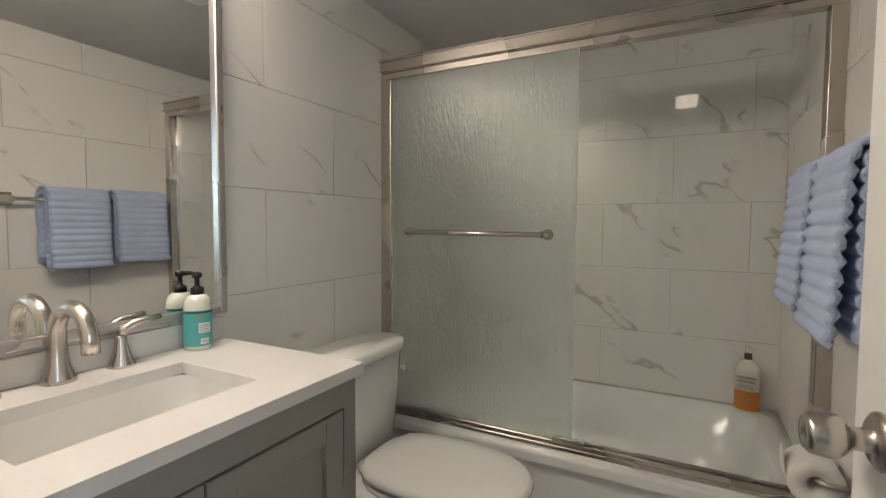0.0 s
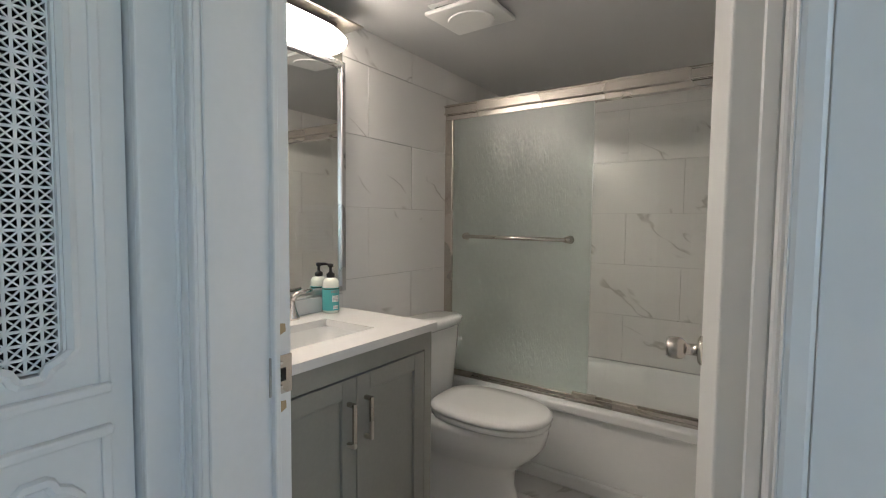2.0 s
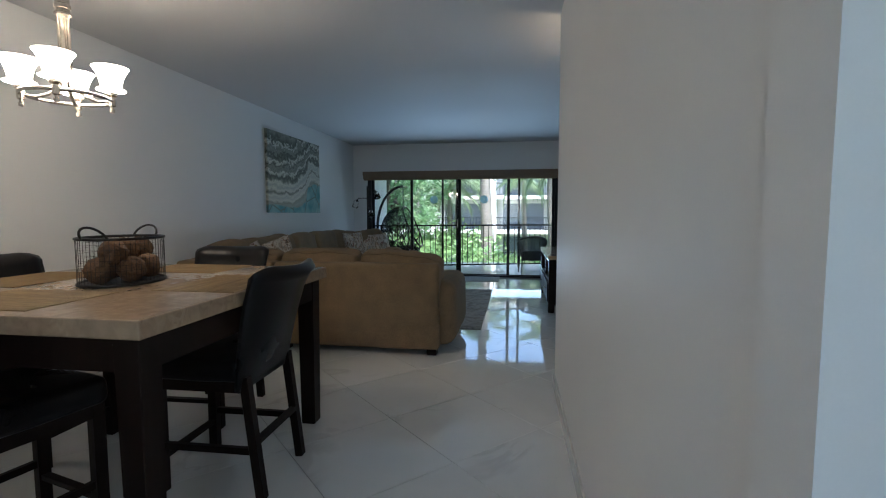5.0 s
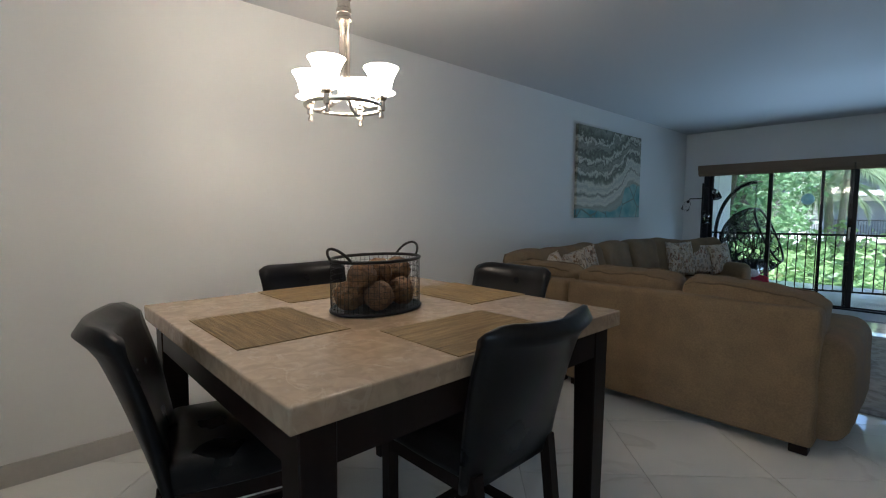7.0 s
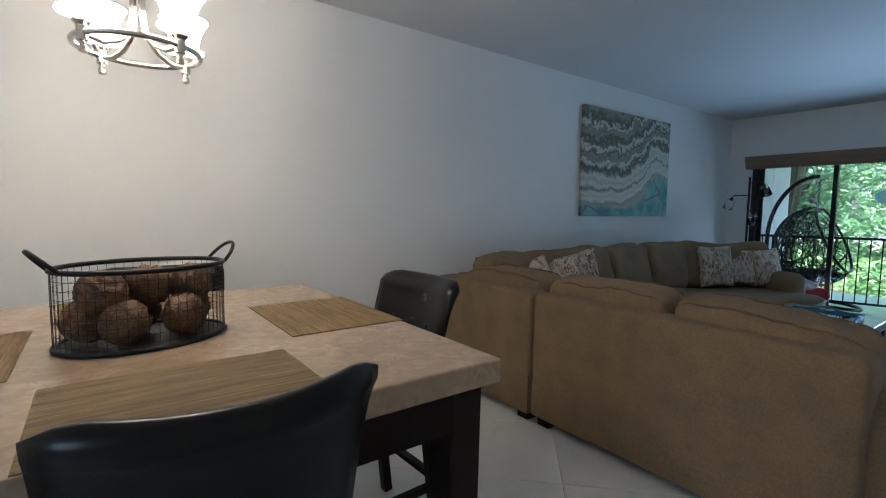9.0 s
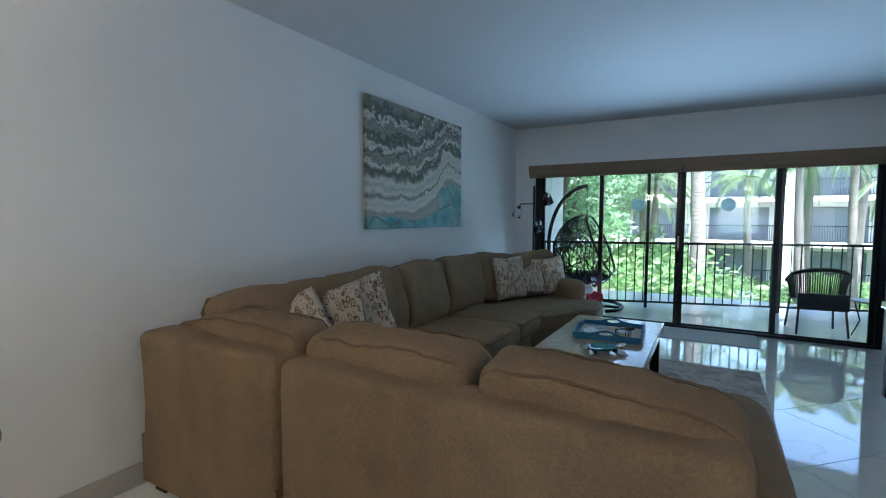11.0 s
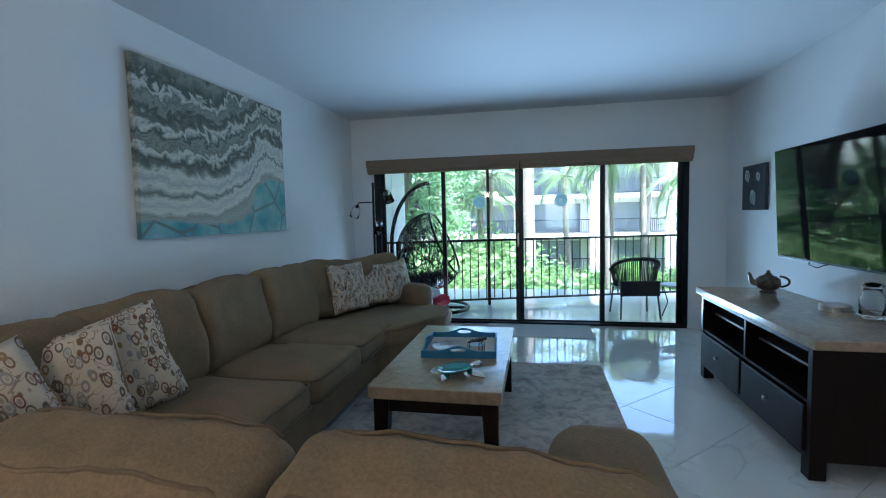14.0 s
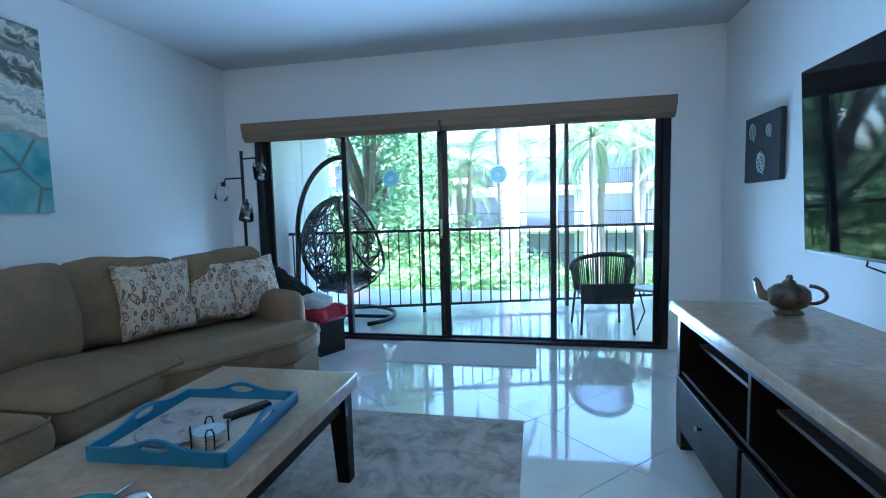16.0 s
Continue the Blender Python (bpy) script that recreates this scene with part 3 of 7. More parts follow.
# Out of view: added mass that keeps direct sun off balcony and hall.
setting("building_roof", boxes((-12.4, 4.0, -9.0, 8.0, 5.6, 5.8), (-9.8, 4.0, -9.0, 8.0, 2.85, 5.6)), CONCRETE, "unseen storey and roof added above the flat to block the sun", "building")
setting("building_below", boxes((-12.0, 4.0, -9.0, 8.0, -2.9, -0.22)), CONCRETE, "storey below the flat", "building")
rail = empty("balcony_railing", pose(-11.47, 0, 0, 0, 0, BAL), "dark metal balcony railing with thin upright bars", "railing")
part("top_rail", boxes((-0.025, 0.025, -4.65, 0.9, 0.985, 1.02), bevel=0.005), DARK_METAL, rail)
part("bottom_rail", boxes((-0.015, 0.015, -4.65, 0.9, 0.07, 0.1), bevel=0.003), DARK_METAL, rail)
post = part("post", boxes((-0.022, 0.022, -0.022, 0.022, 0, 2.63), bevel=0.003), DARK_METAL, rail, place=pose(0, -4.6, 0))
for y in (-2.96, -1.15, 0.7):
    share(post, rail, pose(0, y, -0.005))
bal = part("baluster", boxes((-0.007, 0.007, -0.007, 0.007, 0.1, 0.985)), DARK_METAL, rail, place=pose(0, -4.5, 0))
for i in range(1, 43):
    share(bal, rail, pose(0, -4.5 + i * 0.125, 0))


def egg_chair():
    c = empty("hanging_chair", pose(-10.2, -3.76, 0), "black woven hanging egg chair on a curved steel stand", "hanging chair")
    bm = bmesh.new()
    arc = [(0.1, -0.54, 0.04)] + [(0.0, -0.54 + 0.01 * i, 0.04 + 0.2 * i) for i in range(5)] + [(0, -0.50 + 0.60 * (1 - math.cos(a)), 0.95 + 0.93 * math.sin(a)) for a in [j * math.pi / 2 / 12 for j in range(1, 13)]]
    tube(bm, arc[1:], 0.03, 10)
    part("stand", bm, BLACK_METAL, c, smooth=True)
    bm = bmesh.new()
    tube(bm, [(0.55 * math.cos(a), 0.1 + 0.55 * math.sin(a), 0.03) for a in [math.pi * (0.25 + 1.5 * i / 20) for i in range(21)]], 0.025, 8)
    tube(bm, [(0, -0.54, 0.03), (0, 0.62, 0.03)], 0.022, 8)
    part("base", bm, BLACK_METAL, c, smooth=True)
    bm = bmesh.new()
    for i in range(9):
        tube(bm, [(0.014 * math.cos(a) * (i % 2), 0.1 + 0.014 * math.cos(a) * (1 - i % 2), 1.84 - i * 0.045 + 0.03 * math.sin(a)) for a in [k * math.pi / 4 for k in range(8)]], 0.004, 5, True)
    part("chain", bm, DARK_METAL, c)
    rng = random.Random(4)
    bm = bmesh.new()

    def on_egg(u, v):
        z = math.sin(v)
        r = math.cos(v) * 0.50
        return Vector((r * math.cos(u), 0.1 + r * math.sin(u), 0.87 + 0.57 * z))

    def behind_rim(p):
        return p.y - 0.1 < 0.27 - 0.44 * (p.z - 0.87)

    for i in range(430):
        u, v = rng.uniform(0, 2 * math.pi), math.asin(rng.uniform(-0.99, 0.99))
        du, dv = rng.uniform(-0.12, 0.12), rng.uniform(-0.12, 0.12)
        path = []
        for s in range(9):
            p = on_egg(u, max(-1.5, min(1.5, v)))
            if not behind_rim(p):
                break
            path.append(tuple(p))
            du += rng.uniform(-0.07, 0.07)
            dv += rng.uniform(-0.07, 0.07)
            u, v = u + du, v + dv
        if len(path) > 2:
            tube(bm, path, 0.0065, 4)
    part("wicker_shell", bm, BLACK_METAL, c, "black woven wicker shell")
    # the rim lies where a slanting plane cuts the egg
    half = []
    for i in range(25):
        z = -0.318 + 0.875 * (0.5 - 0.5 * math.cos(math.pi * i / 24))
        y = 0.27 - 0.44 * z
        half.append((0.5 * math.sqrt(max(0.0, 1 - (y / 0.5) ** 2 - (z / 0.57) ** 2)), 0.1 + y, 0.87 + z))
    bm = bmesh.new()
    tube(bm, half + [(-x, y, z) for x, y, z in half[-2:0:-1]], 0.018, 8, True)
    part("shell_rim", bm, BLACK_METAL, c, smooth=True)
    bm = bmesh.new()
    pillow(bm, 0.62, 0.62, 0.18, pose(0.0, 0.1, 0.46, 8, 0, 20), 0.3, 10, wobble=0.04)
    part("cushion", bm, plain("black_cloth", (0.012, 0.012, 0.014), 0.95, vary=0.3, fine=60, bump=0.5, depth=0.01), c, "puffy black cushion", True)


egg_chair()


def patio_chair(place):
    c = empty("patio_armchair", place, "black woven rattan armchair with slim metal legs", "chair")
    r = plain("black_rattan", (0.02, 0.02, 0.022), 0.5, vary=0.3, fine=90, bump=0.4)
    bm = bmesh.new()
    box(bm, -0.25, 0.25, -0.24, 0.24, 0.38, 0.42, 0.015)
    part("seat", bm, r, c)
    top = [(0.30 * math.cos(a), -0.02 + 0.30 * math.sin(a), 0.62 + 0.17 * max(0.0, math.sin(a)) ** 0.7) for a in [math.pi * (-0.12 + 1.24 * i / 24) for i in range(25)]]
    bm = bmesh.new()
    tube(bm, top, 0.025, 8)
    part("top_rail", bm, r, c, smooth=True)
    bm = bmesh.new()
    for p, q in zip(top[2:-2], top[3:-1]):
        for f in (0.0, 0.5):
            x, y, z = (p[k] + (q[k] - p[k]) * f for k in range(3))
            tube(bm, [(x, y, z), (x * 0.86, y * 0.86, 0.41)], 0.0065, 5)
    part("back_strands", bm, r, c)
    bm = bmesh.new()
    box(bm, -0.25, 0.25, 0.215, 0.245, 0.30, 0.50, 0.01)
    part("back_band", bm, r, c)
    for x in (-1, 1):
        for y in (-1, 1):
            bm = bmesh.new()
            tube(bm, [(x * 0.22, y * 0.2, 0.40), (x * 0.25, y * 0.26, 0)], 0.013, 8)
            part("leg", bm, r, c)


patio_chair(pose(-10.0, -0.83, 0, 0, 0, -84))
side = empty("patio_table", pose(-9.92, -0.33, 0), "small round metal patio table", "table")
bm = bmesh.new()
lathe(bm, [(0.19, 0.42), (0.2, 0.43), (0.19, 0.44)], 28)
part("tabletop", bm, plain("grey_metal", (0.3, 0.32, 0.33), 0.4, 0.5), side)
for i in range(3):
    bm = bmesh.new()
    a = i * 2.094 + 0.4
    tube(bm, [(0.16 * math.cos(a), 0.16 * math.sin(a), 0.42), (0.1 * math.cos(a), 0.1 * math.sin(a), 0.2), (0.17 * math.cos(a), 0.17 * math.sin(a), 0.008)], 0.008, 6)
    part("leg", bm, BLACK_METAL, side)
mat_ = empty("door_mat", pose(-9.01, -2.1, 0), "plain pale rectangular mat inside the sliding door", "mat")
part("carpet", boxes((-0.3, 0.3, -0.62, 0.62, 0.0, 0.012), bevel=0.005), plain("pale_mat", (0.62, 0.62, 0.6), 0.9, vary=0.06, fine=150, bump=0.5), mat_)

# ---- living room ----
FABRIC = SOFA_TAN


def cushion_back(name, parent, w, h, t, place, seed):
    """A stuffed back cushion: width w, height h, thickness t, standing up, with a piped edge."""
    bm = bmesh.new()
    soft_box(bm, w, t, h, 0.075, 0.03, None, 0.026, seed, 12)
    for v in bm.verts:
        f = v.co.z / h
        v.co.y += 0.03 * math.sin(math.pi * f) * (-1 if v.co.y < 0 else 0.4)
    c = part(name, bm, FABRIC, parent, "", True, place)
    bm = bmesh.new()
    path = [(-w / 2 + 0.012, t * 0.3, 0.04), (-w / 2 + 0.012, t * 0.32, h - 0.07), (-w / 2 + 0.05, t * 0.34, h - 0.012), (-w / 4, t * 0.36, h), (0, t * 0.36, h + 0.002), (w / 4, t * 0.36, h), (w / 2 - 0.05, t * 0.34, h - 0.012), (w / 2 - 0.012, t * 0.32, h - 0.07), (w / 2 - 0.012, t * 0.3, 0.04)]
    tube(bm, path, 0.0095, 6)
    part("piping", bm, PIPING_SHADE, c, smooth=True)
    return c


def slouched_cushion(parent, w, h, t, place, seed, droop=0.0):
    """A loose, overstuffed back cushion that has slumped: lumpy top, pinched ends, piping along both top edges."""
    bm = bmesh.new()
    soft_box(bm, w, t, h, 0.06, 0.012, None, 0.014, seed, 26)
    def slump(x, y, z):
        f, e = z / h, x / (w / 2)
        top = max(0.0, f - 0.45) / 0.55
        z -= top * (0.018 * abs(e) ** 6 + droop * (0.5 - 0.5 * e) ** 2 + 0.02 * noise.noise(Vector((x * 4.5, seed, 0))) + 0.012 * noise.noise(Vector((x * 13, y * 9, seed))))
        y += 0.03 * math.sin(math.pi * min(1, f)) * (1 if y > 0 else -1) + 0.012 * noise.noise(Vector((x * 9, z * 11, seed + 3)))
        # creases run in from the corners
        y -= 0.014 * top * math.sin(26 * (abs(e) - 0.25 * f)) * max(0, abs(e) - 0.55) * 2
        return Vector((x, y, z))
    for v in bm.verts:
        v.co = slump(*v.co)
    c = part("back_cushion", bm, FABRIC, parent, "", True, place)
    for s in (0.40, -0.42):
        bm = bmesh.new()
        tube(bm, [tuple(slump(-w / 2 + 0.035 + (w - 0.07) * i / 30, t * s, h - 0.004 - 0.02 * abs(i / 15 - 1) ** 8)) for i in range(31)], 0.006, 6)
        part("piping", bm, PIPING_SHADE, c, smooth=True)
    return c


def seat_cushion(parent, w, d, h, place, seed):
    bm = bmesh.new()
    soft_box(bm, w, d, h, 0.075, 0.035, None, 0.016, seed, 10)
    c = part("seat_cushion", bm, FABRIC, parent, "", True, place)
    bm = bmesh.new()
    for z in (h - 0.022, 0.03):
        tube(bm, [(-w / 2 + 0.004, d / 2 - 0.05, z), (-w / 2 + 0.012, -d / 2 + 0.05, z), (-w / 2 + 0.05, -d / 2 + 0.012, z), (0, -d / 2 + 0.005, z + 0.004), (w / 2 - 0.05, -d / 2 + 0.012, z), (w / 2 - 0.012, -d / 2 + 0.05, z), (w / 2 - 0.004, d / 2 - 0.05, z)], 0.0075, 6)
    part("piping", bm, PIPING_SHADE, c, smooth=True)
    return c


def foot(parent, x, y):
    bm = bmesh.new()
    box(bm, x - 0.045, x + 0.045, y - 0.045, y + 0.045, 0, 0.065, 0.006)
    part("foot", bm, ESPRESSO, parent)


def upholstered(name, parent, b, r=0.03, seed=0):
    x0, x1, y0, y1, z0, z1 = b
    bm = bmesh.new()
    soft_box(bm, x1 - x0, y1 - y0, z1 - z0, r, 0.0, pose((x0 + x1) / 2, (y0 + y1) / 2, z0), 0.008, seed, 8)
    return part(name, bm, FABRIC, parent, "", True)


def sofa_unit(name_label, place, w, seats, d=1.0, arm=0.0, back_h=0.83, seed=0, heights=0.0, slouch=False):
    """One unit of the sectional: x along the back, its back at y = 0, its seat towards -y."""
    u = empty("sectional_unit", place, name_label, "sofa", "units of the sectional sofa")
    upholstered("base", u, (-w / 2, w / 2, -d + 0.06, 0, 0.06, 0.30), 0.025, seed)
    upholstered("back_frame", u, (-w / 2, w / 2, -0.2, 0.0, 0.06, back_h), 0.04, seed + 1)
    sw = w / seats
    cw = (w - arm) / seats
    for i in range(seats):
        x = -w / 2 + sw * (i + 0.5)
        seat_cushion(u, cw - 0.010, d - 0.18, 0.18, pose(-w / 2 + arm + cw * (i + 0.5), -0.2 - (d - 0.18) / 2 - (0.0, 0.012, 0.004)[i % 3], 0.295), seed + 5 + i)
        if slouch:
            slouched_cushion(u, sw - 0.008, 0.485, 0.24, pose(x, -0.31, 0.445, -8, 0, 0), seed + 9 + i * 3, 0.0 if i else 0.055)
            continue
        cushion_back("back_cushion", u, sw - 0.006, 0.545, 0.22, pose(x, -0.32, 0.445 + heights, -9, 0, (-3, 2, -2)[i % 3]), seed + 9 + i * 3)
    for x in (-w / 2 + 0.07, w / 2 - 0.07):
        for y in (-0.09, -d + 0.16):
            foot(u, x, y)
    return u


# loveseat whose back faces the dining table
love = sofa_unit("taupe-tan chenille sofa unit with its back to the dining table", pose(-4.02, -2.632, 0, 0, 0, 90 + 180), 1.555, 2, 1.0, arm=0.24, seed=1, slouch=True)
upholstered("arm", love, (-0.915, -0.545, -1.14, -0.10, 0.06, 0.66), 0.12, 40)
# corner unit
corner = empty("sectional_unit", pose(-4.02, -4.42, 0), "taupe-tan chenille corner unit of the sectional sofa", "sofa", "units of the sectional sofa")
bm = bmesh.new()
prism(bm, [(0, 0), (0, 0.99), (-1.0, 0.99), (-1.17, 0.98), (-1.17, 0)], 0.06, 0.30)
part("base", bm, FABRIC, corner)
upholstered("back_frame", corner, (-0.2, 0, 0.0, 1.0, 0.06, 0.83), 0.04, 3)
upholstered("back_frame", corner, (-1.17, -0.2, -0.02, 0.16, 0.06, 0.83), 0.04, 4)
bm = bmesh.new()
soft_box(bm, 0.95, 0.8, 0.18, 0.06, 0.02, None, 0.015, 5)
part("seat_cushion", bm, FABRIC, corner, "", True, pose(-0.69, 0.58, 0.295))
slouched_cushion(corner, 0.80, 0.475, 0.23, pose(-0.32, 0.58, 0.445, -8, 0, -90), 31)
cushion_back("back_cushion", corner, 0.92, 0.54, 0.22, pose(-0.68, 0.32, 0.445, -9, 0, 180), 35)
for x, y in ((-0.08, 0.08), (-0.08, 0.92), (-1.08, 0.08)):
    foot(corner, x, y)
# three seats along the wall
sofa_unit("taupe chenille three-seat sofa unit against the wall", pose(-6.225, -4.46, 0, 0, 0, 180), 2.18, 3, 1.08, seed=20)
# angled end unit with an arm
end = empty("sectional_unit", pose(-7.40, -4.45, 0, 0, 0, 155), "taupe chenille angled end unit with a rounded arm", "sofa", "units of the sectional sofa")
bm = bmesh.new()
prism(bm, [(0, 0), (1.42, 0), (1.42, -0.62), (1.28, -0.98), (0.95, -1.16), (0.4, -1.12), (-0.42, -0.95), (-0.45, -0.9)], 0.06, 0.29)
part("base", bm, FABRIC, end)
bm = bmesh.new()
outline = [(-0.06, -0.2), (1.2, -0.2), (1.22, -0.62), (1.34, -0.72), (1.36, -0.9), (1.24, -1.06), (0.95, -1.18), (0.4, -1.14), (-0.4, -0.98)]
prism(bm, outline, 0.29, 0.45)
bmesh.ops.bevel(bm, geom=bm.edges[:], offset=0.05, segments=4, profile=0.5, affect="EDGES")
cush = part("seat_cushion", bm, FABRIC, end, "", True)
bm = bmesh.new()
tube(bm, [(x * 1.0, y - 0.004 if y < -0.9 else y, 0.425) for x, y in outline[3:]], 0.005, 6)
part("piping", bm, PIPING_SHADE, cush, smooth=True)
upholstered("back_frame", end, (0, 1.42, -0.13, 0.0, 0.06, 0.83), 0.04, 51)
upholstered("arm", end, (1.17, 1.43, -0.72, -0.02, 0.06, 0.66), 0.1, 52)
cushion_back("back_cushion", end, 0.68, 0.53, 0.2, pose(0.34, -0.25, 0.44, -9, 0, 0), 61)
cushion_back("back_cushion", end, 0.68, 0.53, 0.2, pose(1.01, -0.25, 0.44, -9, 0, 0), 67)
foot(end, 1.3, -0.5)
foot(end, 1.1, -1.0)


def floral():
    m, nodes, links, bsdf = shader("leaf_print_cloth")
    at = coords(nodes, links, 30.0)
    def leaf_layer(turn, scale):
        vor = nodes.new("ShaderNodeTexVoronoi")
        vor.inputs["Scale"].default_value = scale
        mp = nodes.new("ShaderNodeMapping")
        mp.inputs["Scale"].default_value, mp.inputs["Rotation"].default_value = (1, 0.55, 1), (0, 0, turn)
        links.new(at, mp.inputs[0])
        links.new(mp.outputs[0], vor.inputs["Vector"])
        ringy = ramp(nodes, links, vor.outputs["Distance"], [(0.0, (0.75, 0.75, 0.75)), (0.16, (0.45, 0.45, 0.45)), (0.22, (0, 0, 0)), (0.26, (0, 0, 0)), (0.30, (1, 1, 1)), (0.38, (1, 1, 1)), (0.43, (0, 0, 0))])
        pick = nodes.new("ShaderNodeSeparateColor")
        links.new(vor.outputs["Color"], pick.inputs[0])
        gate = ramp(nodes, links, pick.outputs[0], [(0.13, (0, 0, 0)), (0.17, (1, 1, 1))])
        ink = ramp(nodes, links, pick.outputs[1], [(0.0, (0.20, 0.11, 0.055)), (0.35, (0.14, 0.10, 0.07)), (0.6, (0.28, 0.27, 0.26)), (0.8, (0.22, 0.07, 0.04)), (0.92, (0.30, 0.18, 0.06))], "CONSTANT")
        return mixed(nodes, links, 1.0, ringy, gate, "MULTIPLY"), ink

    (m1, ink1), (m2, ink2) = leaf_layer(0.7, 27), leaf_layer(-0.9, 24)
    ink = mixed(nodes, links, m2, ink1, ink2)
    stems = ramp(nodes, links, noise_at(nodes, links, at, 7, 2, 2.0), [(0.487, (0, 0, 0)), (0.497, (0.8, 0.8, 0.8)), (0.507, (0.8, 0.8, 0.8)), (0.517, (0, 0, 0))])
    mask = mixed(nodes, links, 1.0, m1, m2, "LIGHTEN")
    mask = mixed(nodes, links, 1.0, mask, stems, "LIGHTEN")
    links.new(mixed(nodes, links, mask, (0.60, 0.51, 0.40), ink), bsdf.inputs["Base Color"])
    bsdf.inputs["Roughness"].default_value = 0.9
    bumped(nodes, links, bsdf, noise_at(nodes, links, at, 200, 2), 0.3, 0.002)
    return m


PRINT = floral()


def throw_pillow(place, size=0.47, seed=0, label="cream throw pillow printed with brown and grey leaves, on the sofa", back=None):
    p = empty("throw_pillow", place, label, "pillow", "printed throw pillows")
    bm = bmesh.new()
    pillow(bm, size, size, 0.16, None, 0.12, 12, wobble=0.012, seed=seed)
    part("cover", bm, PRINT, p, smooth=True)
    bm = bmesh.new()
    tube(bm, [(size * 0.47 * math.cos(a) / max(abs(math.cos(a)), abs(math.sin(a))), size * 0.47 * math.sin(a) / max(abs(math.cos(a)), abs(math.sin(a))), 0) for a in [i * math.pi / 16 for i in range(32)]], 0.006, 5, True)
    part("seam", bm, FABRIC, p)
    return p


throw_pillow(pose(-5.17, -3.99, 0.735, 78, -14, 146), 0.49, 1)
throw_pillow(pose(-4.96, -4.02, 0.715, 82, -12, 122), 0.46, 2)
throw_pillow(pose(-4.66, -4.02, 0.70, 68, -22, 150), 0.46, 3)
throw_pillow(pose(-7.71, -3.93, 0.715, 78, 0, 158), 0.48, 4)
throw_pillow(pose(-8.08, -3.80, 0.705, 74, 5, 148), 0.45, 5)
throw_pillow(pose(-8.34, -3.62, 0.70, 80, -4, 164), 0.43, 6)

# low black stand with folded throws behind the sofa's arm
stand = empty("side_table", pose(-8.95, -3.40, 0, 0, 0, 65), "low black box side table beside the sofa arm", "table")
part("body", boxes((-0.17, 0.17, -0.14, 0.14, 0.0, 0.28), bevel=0.006), BLACK_METAL, stand)
part("top", boxes((-0.18, 0.18, -0.15, 0.15, 0.28, 0.30), bevel=0.004), BLACK_METAL, stand)


def heap(name, place, size, colour, label, seed, fluff=0.045, slope=0.0):
    """A crumpled or fluffy heap of cloth."""
    w, d, h = size
    b = empty(name, place, label, "blanket")
    bm = bmesh.new()
    soft_box(bm, w, d, h, 0.09, 0.03, None, fluff, seed, 20)
    for v in bm.verts:
        f = max(0.0, v.co.z / h)
        v.co.z -= slope * f * (0.5 + v.co.x / w)
        q = v.co * 22 + Vector((seed, 0, 0))
        v.co += noise.noise_vector(q) * 0.012 * min(1, f * 3) + noise.noise_vector(q * 2.2) * 0.006 * min(1, f * 3)
        v.co.z = max(0.0, v.co.z)
    part("folds", bm, plain("throw_cloth_%d" % seed, colour, 0.95, vary=0.2, scale=20, fine=120, bump=0.8, depth=0.01), b, smooth=True)


heap("throw_blanket", pose(-8.93, -3.38, 0.30, 0, 0, 65), (0.36, 0.30, 0.11), (0.42, 0.03, 0.06), "crumpled red throw blanket on the side table", 3)
heap("throw_blanket", pose(-8.94, -3.42, 0.395, 0, 0, 65), (0.28, 0.24, 0.14), (0.72, 0.72, 0.72), "fluffy white throw blanket on top of the red one", 8)
heap("floor_cushion", pose(-9.02, -3.74, 0, 0, 0, 80), (0.50, 0.26, 0.80), (0.010, 0.010, 0.012), "fluffy black cushion standing beside the sofa arm", 14, 0.03, 0.30)

lampf = empty("floor_lamp", pose(-8.93, -4.08, 0), "black tree floor lamp with three clear glass shades", "floor lamp")
bm = bmesh.new()
lathe(bm, [(0.14, 0), (0.14, 0.015), (0.13, 0.022), (0.02, 0.028), (0.016, 0.05)], 28)
part("base", bm, BLACK_METAL, lampf)
bm = bmesh.new()
tube(bm, [(0, 0, 0.02), (0, 0, 1.82)], 0.014, 10)
part("pole", bm, BLACK_METAL, lampf)
CLEAR = glass("clear_glass", (1.0, 1.0, 1.0), ior=1.28)
for ang, z, reach in ((-115, 1.58, 0.20), (60, 1.75, 0.16), (20, 1.38, 0.12)):
    a = radians(ang)
    e = Vector((0.35 * math.cos(a), math.sin(a), 0)).normalized() * reach
    bm = bmesh.new()
    tube(bm, [(0, 0, z), tuple(e + Vector((0, 0, z))), tuple(e * 1.12 + Vector((0, 0, z - 0.04)))], 0.008, 8)
    arm = part("arm", bm, BLACK_METAL, lampf)
    sh_ = Matrix.Translation(e * 1.12 + Vector((0, 0, z - 0.03))) @ pose(0, 0, 0, 0, 0, ang) @ pose(0, 0, 0, 0, 155, 0)
    bm = bmesh.new()
    lathe(bm, [(0.018, 0), (0.02, 0.035)], 16, sh_)
    part("socket", bm, BLACK_METAL, arm)
    bm = bmesh.new()
    lathe(bm, [(0.035, 0.02), (0.05, 0.05), (0.062, 0.16), (0.059, 0.16), (0.047, 0.052), (0.033, 0.025)], 20, sh_, False)
    g = part("shade", bm, CLEAR, arm, "clear glass shade", True)
    g.visible_shadow = False

# coffee table
ct = empty("coffee_table", pose(-6.41, -2.645, 0), "low coffee table with a beige stone top and dark legs", "coffee table")
part("tabletop", boxes((-0.69, 0.69, -0.355, 0.355, 0.435, 0.505), bevel=0.008, segs=3), STONE_TOP, ct, "polished beige stone top")
